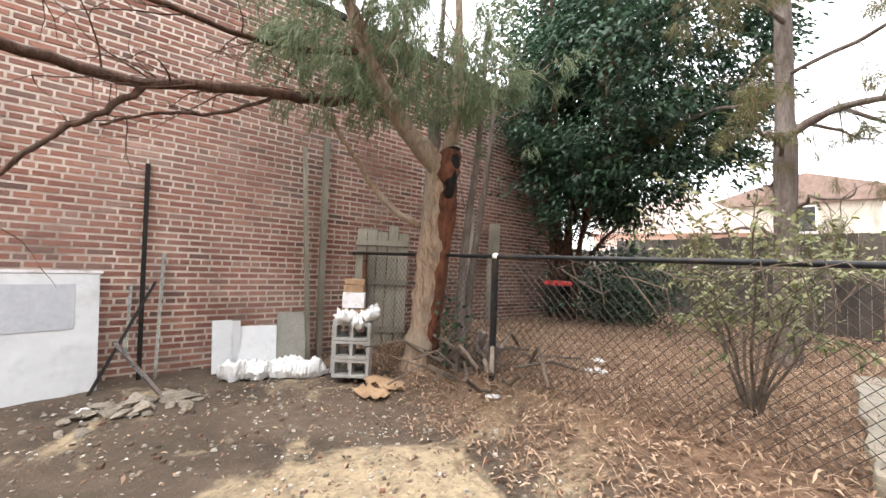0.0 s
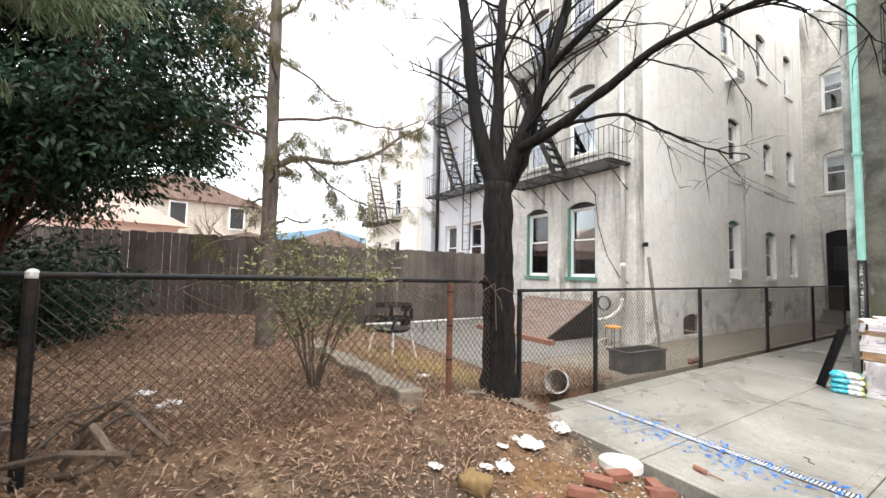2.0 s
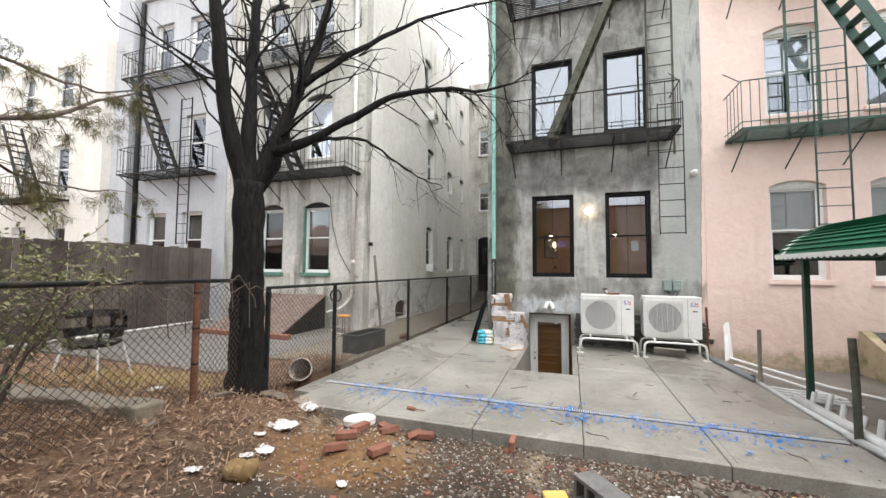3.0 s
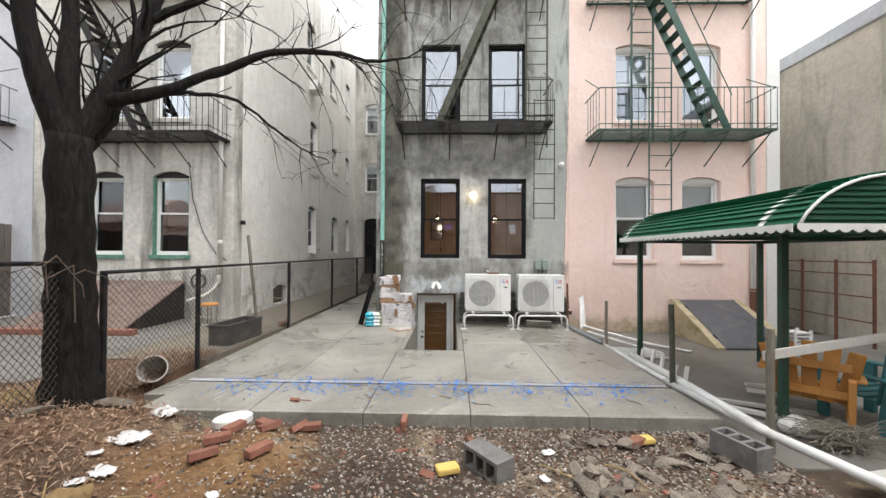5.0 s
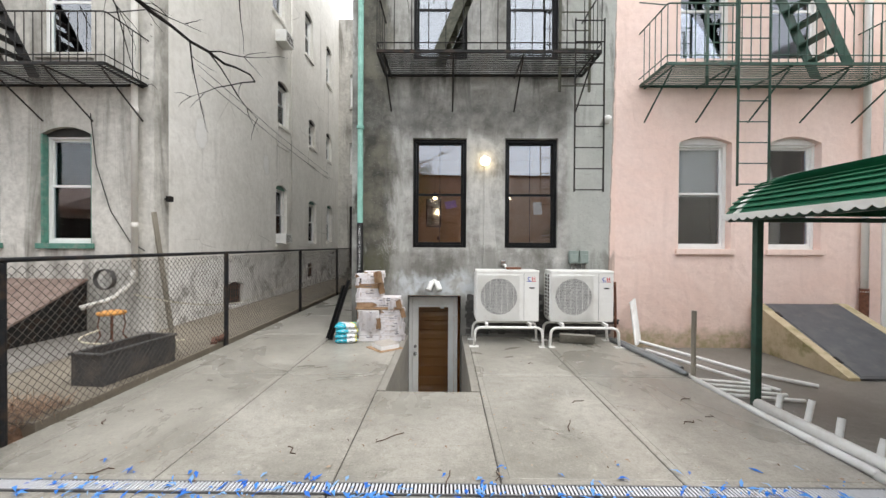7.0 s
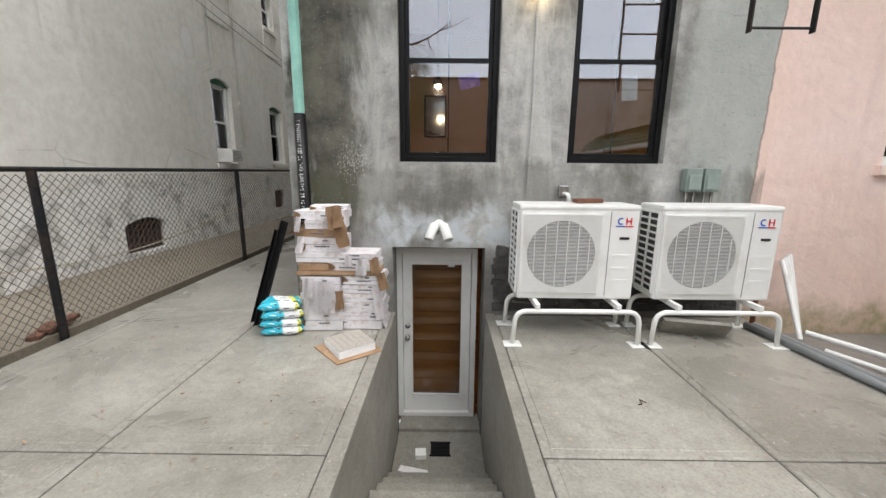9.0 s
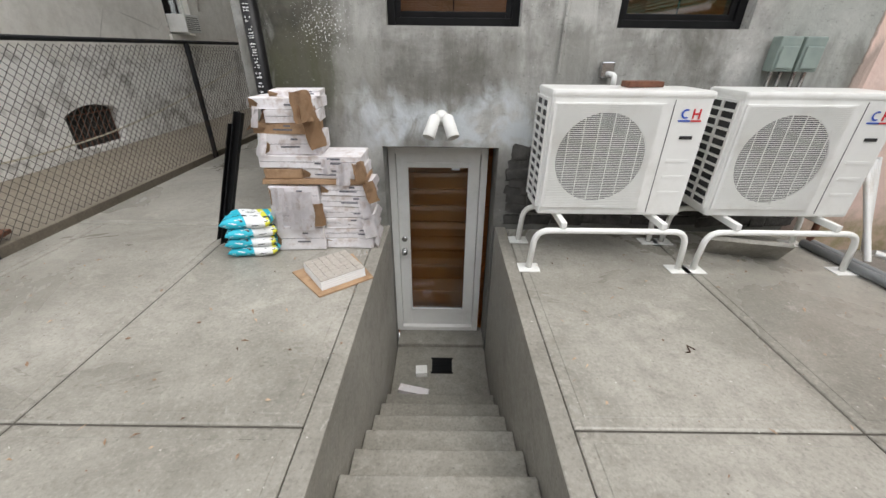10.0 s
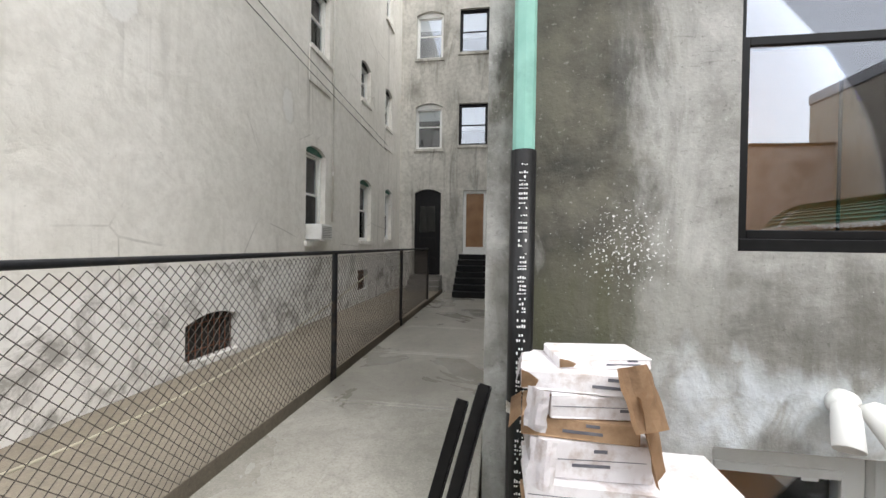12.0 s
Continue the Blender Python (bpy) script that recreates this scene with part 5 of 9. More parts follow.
for z in (0.85, 3.6, 6.0, 8.6):
    bm = bmesh.new()
    lathe(bm, [(0.062, -0.025), (0.064, 0.0), (0.062, 0.025)], 14, (0, 0, z))
    part("bracket", bm, "chrome" if z < 1 else "copper_green", dp)


def downpipe(label, x, y, z0, z1, r, mat, foot=None):
    p = thing("downpipe", label, "downpipe", (x, y, z0))
    bm = bmesh.new()
    tube(bm, [(0, 0, 0), (0, 0, z1 - z0)], r, 12)
    part("pipe", bm, mat, p, smooth=True)
    for k in range(int((z1 - z0) / 2)):
        bm = bmesh.new()
        lathe(bm, [(r + 0.006, -0.04), (r + 0.012, 0), (r + 0.006, 0.04)], 12, (0, 0, 1.0 + k * 2.0))
        part("bracket", bm, mat, p)
    if foot:
        bm = bmesh.new()
        tube(bm, [(0, 0, -0.02), (0, 0, foot)], r + 0.012, 12)
        part("foot_sleeve", bm, "rust", p, "rusty lower sleeve")
    return p


downpipe("white downpipe with a rusty foot on the pink wall", -7.05, -5.94, -0.17, 12.3, 0.05, "white_metal", 1.05)
downpipe("pale painted downpipe at the neighbour's corner", 5.55, -5.93, 0.9, 12.0, 0.05, "stucco_side")
downpipe("thin white pipe on the neighbour's side wall", 5.2, -11.75, 2.0, 12.0, 0.02, "stucco_side")
downpipe("black downpipe between the far houses", 14.4, -5.9, 0.0, 11.2, 0.07, "black_pvc")
p = thing("elbow_pipe", "white elbow pipe draining at the neighbour's corner", "pipe", (5.55, -5.9, 0.9))
bm = bmesh.new()
tube(bm, bent([(0, 0, 0.2), (0, 0.02, 0), (0.1, 0.3, -0.25), (0.35, 0.6, -0.35)], 0.12), 0.042, 12)
part("pipe", bm, "stucco_neighbour", p, smooth=True)
fl = thing("flood_lamp", "small black flood lamp on the corner of the wall", "lamp", (5.262, -6.25, 2.39), "", "", 90)
bm = bmesh.new()
box(bm, -0.05, 0.05, 0.05, 0.13, -0.05, 0.05, 0.01)
part("lamp_head", bm, "iron", fl)
bm = bmesh.new()
tube(bm, [(0, 0, 0), (0, 0.08, 0)], 0.015, 6)
part("arm", bm, "iron", fl)
for y, z, s in ((-10.98, 7.65, 1.0), (-11.1, 1.62, 0.8)):
    ac = thing("window_air_conditioner", "small white air conditioner in a side window", "air conditioner", (5.26, y, z), "window air conditioners")
    bm = bmesh.new()
    box(bm, -0.32 * s, 0.08, -0.28 * s, 0.28 * s, 0.0, 0.36 * s, 0.015)
    part("body", bm, "white_metal", ac)
    bm = bmesh.new()
    for k in range(7):
        box(bm, -0.325 * s, -0.318 * s, -0.24 * s, 0.24 * s, (0.05 + 0.04 * k) * s, (0.06 + 0.04 * k) * s)
    part("louvre", bm, "room_dark", ac)

# ---- heat pump units on stands ----


def heat_pump(label, x_left, y_front, z_base):
    """A tall outdoor unit, x_left its +x side; width 1.0, depth 0.37, height 0.815."""
    W, D, H = 1.0, 0.37, 0.815
    u = thing("heat_pump", label, "air conditioner", (x_left - W / 2, y_front, 0), "heat pumps on the patio")
    h = W / 2
    bm = bmesh.new()
    box(bm, -h, h, -D, 0, z_base, z_base + H, 0.022)
    part("casing", bm, "white_metal", u)
    bm = bmesh.new()
    box(bm, -h - 0.004, h + 0.004, -D - 0.004, 0.005, z_base + H - 0.045, z_base + H + 0.004, 0.018)
    part("top_panel", bm, "white_metal", u)
    cx, cz, R = 0.14, z_base + 0.40, 0.29
    # no hollow behind the grille: a flat disc carries its shade as colour
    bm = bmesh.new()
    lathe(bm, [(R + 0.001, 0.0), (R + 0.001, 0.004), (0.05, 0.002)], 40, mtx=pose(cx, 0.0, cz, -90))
    part("fan_opening", bm, "fan_well", u, "flat dark grey disc with the fan hollow's shade in its colour")
    bm = bmesh.new()
    for k in range(5):
        a = 72 * k
        v = [bm.verts.new(pose(cx, 0.0045, cz, 0, a, 0) @ Vector(p)) for p in ((0.04, 0, -0.03), (R - 0.03, 0, -0.11), (R - 0.02, 0.002, 0.07), (0.05, 0.001, 0.04))]
        bm.faces.new(v)
    lathe(bm, [(0.06, 0.0), (0.06, 0.008), (0.02, 0.010)], 20, mtx=pose(cx, 0.003, cz, -90))
    part("fan", bm, "fan_grey", u, "grey fan blades at rest")
    g = part("grille_panel", _grille_frame(cx, cz, R), "white_metal", u)
    bm = bmesh.new()
    n = 57
    for k in range(n):
        zz = cz - 0.335 + 0.67 * k / (n - 1)
        box(bm, cx - 0.325, cx + 0.325, 0.013, 0.0175, zz - 0.0021, zz + 0.0021)
    part("grille_bar", bm, "white_metal", g, "fine horizontal grille bars")
    bm = bmesh.new()
    for k in (-2.5, -1.5, -0.5, 0.5, 1.5, 2.5):
        dx = k * 0.092
        half = math.sqrt(max(0.0, (R + 0.012) ** 2 - dx * dx))
        box(bm, cx + dx - 0.0025, cx + dx + 0.0025, 0.0185, 0.022, cz - half, cz + half)
    part("guard_wire", bm, "white_metal", g, "upright guard wires")
    bm = bmesh.new()
    box(bm, -h + 0.24 - 0.002, -h + 0.24 + 0.002, 0.0, 0.0025, z_base + 0.03, z_base + H - 0.05)
    part("panel_seam", bm, "fan_grey", u)
    for zz in (0.16, 0.27, 0.38):
        bm = bmesh.new()
        box(bm, -h + 0.05, -h + 0.20, 0.0, 0.003, z_base + zz, z_base + zz + 0.022, 0.001)
        part("pressed_step", bm, "white_metal", u)
    bm = bmesh.new()
    box(bm, -h + 0.075, -h + 0.155, 0.0, 0.005, z_base + 0.53, z_base + 0.55)
    part("label_plate", bm, "fan_dark", u, "small dark label plate")
    lx, lz = -h + 0.155, z_base + 0.685
    bm = bmesh.new()
    for i in range(9):
        a0, a1 = radians(60 + 27 * i), radians(60 + 27 * (i + 1))
        v = [bm.verts.new((lx - r * math.cos(a), 0.004, lz + r * math.sin(a))) for r, a in ((0.03, a0), (0.03, a1), (0.019, a1), (0.019, a0))]
        bm.faces.new(v)
    part("badge_mark", bm, "badge_blue", u, "blue curved badge mark")
    bm = bmesh.new()
    for a, b, c, d in ((lx - 0.052, lx - 0.042, lz - 0.029, lz + 0.029), (lx - 0.09, lx - 0.08, lz - 0.029, lz + 0.029), (lx - 0.08, lx - 0.052, lz - 0.005, lz + 0.005)):
        box(bm, a, b, 0.001, 0.004, c, d)
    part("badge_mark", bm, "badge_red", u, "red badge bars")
    bm = bmesh.new()
    box(bm, lx - 0.035, lx + 0.04, 0.001, 0.004, lz - 0.047, lz - 0.037)
    part("badge_mark", bm, "badge_blue", u)
    bm = bmesh.new()
    box(bm, lx - 0.105, lx - 0.038, 0.001, 0.004, lz - 0.047, lz - 0.037)
    part("badge_mark", bm, "badge_red", u)
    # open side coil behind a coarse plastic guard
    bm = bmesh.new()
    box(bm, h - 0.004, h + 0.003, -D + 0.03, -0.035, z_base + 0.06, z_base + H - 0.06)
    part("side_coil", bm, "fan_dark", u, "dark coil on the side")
    for k in range(13):
        bm = bmesh.new()
        zz = z_base + 0.06 + (H - 0.12) * k / 12
        box(bm, h + 0.0, h + 0.014, -D + 0.02, -0.025, zz - 0.008, zz + 0.008)
        part("guard_bar", bm, "white_metal", u)
    for yy in (-D + 0.03, -D + 0.19, -0.035):
        bm = bmesh.new()
        box(bm, h + 0.001, h + 0.015, yy - 0.009, yy + 0.009, z_base + 0.05, z_base + H - 0.05)
        part("guard_upright", bm, "white_metal", u)
    # stand of bent white tube with foot plates
    for yy in (0.12, -D + 0.04):
        bm = bmesh.new()
        tube(bm, bent([(-h - 0.04, yy, 0.012), (-h - 0.02, yy, z_base - 0.07), (h - 0.02 + 0.04, yy, z_base - 0.07), (h + 0.04, yy, 0.012)], 0.10, 7), 0.021, 10)
        part("stand_tube", bm, "white_metal", u, smooth=True)
    for xx in (-h - 0.04, h + 0.04):
        for yy in (0.12, -D + 0.04):
            bm = bmesh.new()
            box(bm, xx - 0.075, xx + 0.075, yy - 0.06, yy + 0.06, 0.001, 0.008, 0.002)
            part("foot_plate", bm, "white_metal", u)
    for xx in (-h + 0.16, h - 0.16):
        bm = bmesh.new()
        box(bm, xx - 0.02, xx + 0.02, -D + 0.02, 0.14, z_base - 0.048, z_base - 0.003, 0.006)
        part("support_bar", bm, "white_metal", u)
    return u


def _grille_frame(cx, cz, R):
    bm = bmesh.new()
    s, n = 0.345, 40
    inner = [(cx + R * 1.0 * math.cos(2 * math.pi * k / n), cz + R * math.sin(2 * math.pi * k / n)) for k in range(n)]
    outer = []
    for k in range(n):
        c, d = math.cos(2 * math.pi * k / n), math.sin(2 * math.pi * k / n)
        q = s / max(abs(c), abs(d))
        outer.append((cx + c * q, cz + d * q))
    ri = [bm.verts.new((x, 0.012, z)) for x, z in inner]
    ro = [bm.verts.new((x, 0.012, z)) for x, z in outer]
    rb = [bm.verts.new((x, -0.001, z)) for x, z in inner]
    rc = [bm.verts.new((x, -0.001, z)) for x, z in outer]
    for k in range(n):
        j = (k + 1) % n
        bm.faces.new((ri[k], ri[j], ro[j], ro[k]))
        bm.faces.new((ri[k], ri[j], rb[j], rb[k]))
        bm.faces.new((ro[k], ro[j], rc[j], rc[k]))
    return bm


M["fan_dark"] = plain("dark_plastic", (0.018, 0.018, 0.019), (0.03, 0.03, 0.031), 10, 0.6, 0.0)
# dark grey that paints in the shade of the fan hollow
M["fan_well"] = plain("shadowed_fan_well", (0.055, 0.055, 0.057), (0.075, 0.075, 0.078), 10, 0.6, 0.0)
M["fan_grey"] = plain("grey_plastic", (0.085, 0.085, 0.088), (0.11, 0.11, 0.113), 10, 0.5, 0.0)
M["badge_blue"] = plain("badge_blue", (0.03, 0.09, 0.45), (0.03, 0.10, 0.5), 10, 0.4, 0.0)
M["badge_red"] = plain("badge_red", (0.6, 0.03, 0.04), (0.65, 0.04, 0.05), 10, 0.4, 0.0)
heat_pump("white heat pump with a round fan grille on a tube stand", -0.355, -5.42, 0.37)
heat_pump("white heat pump with a round fan grille beside its twin", -1.54, -5.42, 0.37)
bm = bmesh.new()
box(bm, -0.12, 0.12, -0.05, 0.05, 0, 0.035, 0.004)
single("wood_scrap", bm, "rust", "small reddish-brown wood scrap on the heat pump", "scrap", (-0.98, -5.62, 1.192), 8)

M["bag_white"] = plain("white_plastic_film", (0.70, 0.70, 0.69), (0.82, 0.82, 0.82), 14, 0.35, 0.5, dirt=(0.55, 0.53, 0.50), dirt_scale=9)
M["board_white"] = plain("white_foam_board", (0.60, 0.61, 0.62), (0.70, 0.71, 0.72), 5, 0.6, 0.1, dirt=(0.48, 0.48, 0.48), dirt_scale=3)
# ---- carton stack, bags, tiles and scraps by the wall ----
M["carton"] = plain("brown_cardboard", (0.32, 0.20, 0.11), (0.44, 0.29, 0.175), 8, 0.85, 0.25, dirt=(0.20, 0.12, 0.065), dirt_scale=5)
M["carton_white"] = plain("white_printed_carton", (0.68, 0.65, 0.66), (0.82, 0.80, 0.81), 7, 0.7, 0.35, dirt=(0.50, 0.42, 0.38), dirt_scale=11, spread=0.2)
M["print_dark"] = plain("carton_print", (0.10, 0.10, 0.12), (0.16, 0.16, 0.18), 20, 0.8, 0.0)


def carton(x, y, z, w, d, h, turn=0.0, label="white printed tile carton, torn and damp", flap=True, mat="carton_white", seed=0, lid=True):
    """A flat carton: walls with worn edges, brown torn ends, a flap and printed bars."""
    r = random.Random(seed)
    c = thing("carton", label, "carton", (x, y, z), "stacked tile cartons", "", turn)
    bm = bmesh.new()
    box(bm, -w / 2, w / 2, -d / 2, d / 2, 0, h, min(0.008, h * 0.15))
    for v in bm.verts:
        v.co += Vector((r.uniform(-1, 1), r.uniform(-1, 1), 0)) * 0.004
    part("body", bm, mat, c)
    if flap:
        sx = r.choice((-1, 1))
        bm = bmesh.new()
        a, b = sx * (w / 2 + 0.001), sx * (w / 2 + r.uniform(0.015, 0.045))
        v = [bm.verts.new(p) for p in ((a, d / 2, h), (b, d / 2 + 0.01, h * 0.4 - r.uniform(0, 0.04)), (b, -d / 2, h * 0.5), (a, -d / 2, h))]
        f = bm.faces.new(v)
        bmesh.ops.solidify(bm, geom=[f], thickness=0.004)
        part("torn_flap", bm, "carton" if r.random() < 0.5 else mat, c, "torn cardboard flap")
    if lid:
        bm = bmesh.new()
        x0 = r.uniform(-w * 0.45, -w * 0.1)
        box(bm, x0, x0 + w * r.uniform(0.15, 0.4), d / 2 + 0.0005, d / 2 + 0.002, h * 0.35, h * 0.35 + min(0.011, h * 0.18))
        part("print", bm, "print_dark", c, "dark printed bar")
        bm = bmesh.new()
        box(bm, x0 + 0.01, x0 + w * 0.14, d / 2 + 0.0005, d / 2 + 0.002, h * 0.72, h * 0.72 + min(0.012, h * 0.15))
        part("print", bm, "print_dark", c, "dark printed bar")
        for z in ([h * 0.52] if h > 0.075 else []):
            bm = bmesh.new()
            box(bm, -w / 2 + 0.006, w / 2 - 0.006, d / 2 + 0.0004, d / 2 + 0.0014, z, z + 0.0025)
            part("seam", bm, "print_dark", c, "dark line where the lid meets the tray")
        if r.random() < 0.45:
            bm = bmesh.new()
            q = r.uniform(w * 0.30, w / 2 - 0.02)
            v = [bm.verts.new((px, d / 2 + 0.002, pz)) for px, pz in ((q, h * 0.2), (w / 2 - 0.002, 0.004), (w / 2 - 0.002, h * 0.95), (q + 0.02, h * 0.8), (q - 0.012, h * 0.5))]
            f = bm.faces.new(v)
            bmesh.ops.solidify(bm, geom=[f], thickness=0.0015)
            part("torn_patch", bm, "carton", c, "torn brown patch")
    return c


k = 0
for z in (0.002, 0.088, 0.174, 0.260, 0.346, 0.432):
    carton(1.03 + 0.012 * math.sin(k * 2.1), -5.72, z, 0.36, 0.30, 0.084, 2 * math.sin(k), seed=k)
    k += 1
carton(1.40, -5.70, 0.002, 0.36, 0.34, 0.19, 3, seed=21, flap=False)
carton(1.41, -5.71, 0.194, 0.35, 0.32, 0.16, -2, "brown torn carton with white printed face", seed=22)
carton(1.40, -5.72, 0.356, 0.36, 0.32, 0.15, 1, seed=23)
carton(1.24, -5.72, 0.520, 0.74, 0.32, 0.035, 1, "flat brown cardboard layer in the carton stack", False, "carton", 31, False)
carton(1.10, -5.73, 0.557, 0.44, 0.30, 0.075, -3, seed=32)
carton(1.46, -5.73, 0.557, 0.27, 0.30, 0.07, 2, "brown torn carton in the stack", True, "carton", 33)
carton(1.25, -5.73, 0.634, 0.72, 0.30, 0.085, 0, "long pale carton lying across the stack", False, "carton_white", 34)
carton(1.38, -5.76, 0.721, 0.40, 0.28, 0.14, 4, "white printed carton with a torn side", True, "carton_white", 35)
carton(1.42, -5.75, 0.863, 0.40, 0.27, 0.07, -4, "crushed brown cardboard carton", True, "carton", 36)
carton(1.36, -5.76, 0.935, 0.36, 0.26, 0.085, 6, "brown carton with a white face", True, "carton_white", 37)
carton(1.40, -5.77, 1.022, 0.44, 0.28, 0.075, -5, "white wet carton on top of the stack", True, "carton_white", 38)
carton(1.34, -5.80, 1.098, 0.34, 0.22, 0.04, 8, "flattened white carton on top of the stack", False, "carton_white", 39)
for i, (x, y, z, rx, rz, s) in enumerate(((1.35, -5.515, 0.33, -84, 4, 0.17), (1.50, -5.51, 0.42, -80, -5, 0.10), (1.13, -5.535, 0.66, -82, 8, 0.06), (1.20, -5.60, 0.92, -78, 75, 0.17),
                                           (1.24, -5.52, 0.30, -82, 30, 0.10), (1.54, -5.51, 0.24, -80, -8, 0.09), (0.88, -5.55, 0.34, -78, 40, 0.08), (0.83, -5.56, 0.47, -70, 60, 0.09),
                                           (0.86, -5.55, 0.20, -80, 50, 0.10), (1.02, -5.55, 0.60, -72, 5, 0.09), (0.90, -5.56, 0.62, -60, 30, 0.08), (1.56, -5.56, 0.80, -70, -20, 0.09), (1.24, -5.56, 1.05, -65, 30, 0.12), (1.58, -5.58, 0.98, -75, -30, 0.08))):
    bm = bmesh.new()
    n = 6
    rr = random.Random(60 + i)
    vs = [[bm.verts.new((s * (a / n - 0.5) * (1 + 0.2 * rr.random()), s * 1.7 * (b / n - 0.5), 0.02 * math.sin(a * 0.9) + 0.008 * rr.random())) for b in range(n + 1)] for a in range(n + 1)]
    for a in range(n):
        for b in range(n):
            bm.faces.new((vs[a][b], vs[a + 1][b], vs[a + 1][b + 1], vs[a][b + 1]))
    bmesh.ops.solidify(bm, geom=bm.faces[:], thickness=0.003)
    single("carton_flap", bm, "carton" if i in (3, 4, 7, 10, 12) else "carton_white", "loose torn carton flap hanging from the stack", "cardboard", (x, y, z), rz, "loose carton flaps", tilt=(rx, 0))


def bag_material():
    m = Nodes("printed_bag_plastic")
    vec = m.coords(False)
    sep = m.nodes.new("ShaderNodeSeparateXYZ")
    m.link(vec, sep.inputs[0])
    u = m.math("ADD", sep.outputs[0], m.math("MULTIPLY", sep.outputs[1], 0.6))
    cyan, yellow, white = (0.03, 0.48, 0.62), (0.78, 0.76, 0.05), (0.82, 0.84, 0.84)
    col = m.mix(m.ramp(u, 0.055, 0.06), white, cyan)
    col = m.mix(m.ramp(u, -0.07, -0.075), col, yellow)
    col = m.mix(between(m, u, -0.165, -0.16, -0.12, -0.115), col, cyan)
    col = m.mix(m.ramp(m.noise(m.coords(False, (1, 1, 3)), 17.0, 2.0), 0.60, 0.63), col, white)
    col = m.mix(m.ramp(m.noise(m.coords(False, (1, 2, 4)), 14.0, 1.0), 0.60, 0.63), col, (0.03, 0.04, 0.05))
    m.bump(m.noise(vec, 16.0, 4.0), 0.5, 0.02)
    return m.finish(col, 0.35, 0.0, 0.5)


M["bag"] = bag_material()


def pillow(bm, w, d, h, seed=0, lumps=0.012):
    r = noise
    n = 14
    top = []
    for s in (1, -1):
        g = [[None] * (n + 1) for _ in range(n + 1)]
        for i in range(n + 1):
            for j in range(n + 1):
                u, v = i / n * 2 - 1, j / n * 2 - 1
                e = max(0.0, (1 - abs(u) ** 5)) ** 0.5 * max(0.0, (1 - abs(v) ** 5)) ** 0.5
                bump = lumps * r.noise(Vector((u * 2.2 + seed, v * 2.2, s * 3.0)))
                z = h / 2 + s * (h / 2) * e + (bump * e)
                g[i][j] = bm.verts.new((u * w / 2 * (1 - 0.03 * abs(v)), v * d / 2, z))
        for i in range(n):
            for j in range(n):
                bm.faces.new((g[i][j], g[i + 1][j], g[i + 1][j + 1], g[i][j + 1]))
    bmesh.ops.remove_doubles(bm, verts=bm.verts[:], dist=0.0008)
    if lumps > 0.03:
        for v in bm.verts:
            q = v.co * 16 + Vector((seed, 0, 0))
            fold = abs(noise.noise(q)) - 0.25 + 0.5 * abs(noise.noise(q * 2.1))
            v.co += Vector((v.co.x * 0.8, v.co.y * 0.8, 0.10 if v.co.z > h * 0.3 else 0.0)) * fold * 0.6
            v.co.x += 0.05 * w * noise.noise(Vector((v.co.y * 9, seed, 1)))


for i, z in enumerate((0.0, 0.072, 0.150, 0.225)):
    bm = bmesh.new()
    pillow(bm, 0.36, 0.26, 0.085, i * 3.1)
    b = single("mortar_bag", bm, "bag", "cyan, yellow and white plastic mortar bag in a low pile", "bag", (1.73 + 0.012 * (i % 2), -5.52, z), 6 + 5 * (i % 3), "pile of mortar bags", smooth=True)
tile = thing("tile_pack", "pack of speckled beige mosaic tiles on torn cardboard", "tiles", (1.05, -5.17, 0.0), "", "", 38)
bm = bmesh.new()
box(bm, -0.21, 0.21, -0.20, 0.20, 0.0, 0.012, 0.003)
for v in bm.verts:
    if abs(v.co.x) > 0.15:
        v.co.x *= 1.0 + 0.12 * math.sin(v.co.y * 20)
part("cardboard", bm, "carton", tile, "wet brown cardboard tray")
for q in range(4):
    bm = bmesh.new()
    box(bm, -0.155, 0.155, -0.155, 0.155, 0.014 + q * 0.016, 0.028 + q * 0.016, 0.002)
    part("tile_sheet", bm, "shade", tile)
M["tile_beige"] = plain("speckled_tile", (0.42, 0.385, 0.34), (0.52, 0.48, 0.43), 60, 0.6, 0.5, dirt=(0.30, 0.26, 0.22), dirt_scale=70)
bm = bmesh.new()
box(bm, -0.025, 0.025, -0.025, 0.025, 0.0, 0.006, 0.003)
mt = part("tile", bm, "tile_beige", tile)
places = [pose(-0.13 + 0.052 * i, -0.13 + 0.052 * j, 0.0785) for i in range(6) for j in range(6)]
mt.matrix_basis = places[0]
repeat("tile", mt, tile, places[1:])
for k, (bx, by, ht) in enumerate(((2.07, -5.70, 0.92), (2.00, -5.62, 1.02))):
    bm = bmesh.new()
    prof = ((0, 0), (0.055, 0), (0.055, 0.05), (0.049, 0.05), (0.049, 0.006), (0.006, 0.006), (0.006, 0.05), (0, 0.05))
    lo = [bm.verts.new((a, b, 0)) for a, b in prof]
    hi = [bm.verts.new((a, b, ht)) for a, b in prof]
    bm.faces.new(lo)
    bm.faces.new(hi)
    for i in range(8):
        j = (i + 1) % 8
        bm.faces.new((lo[i], lo[j], hi[j], hi[i]))
    single("metal_channel", bm, "black_pvc", "black metal channel leaning by the downpipe", "channel", (bx, by, 0.0), 0, "metal channels by the downpipe", tilt=(9, -15))
# rubbish at the foot of the steps
bm = bmesh.new()
box(bm, -0.055, 0.055, -0.055, 0.055, 0, 0.05, 0.005)
lathe(bm, [(0.028, 0.0505), (0.02, 0.054)], 14)
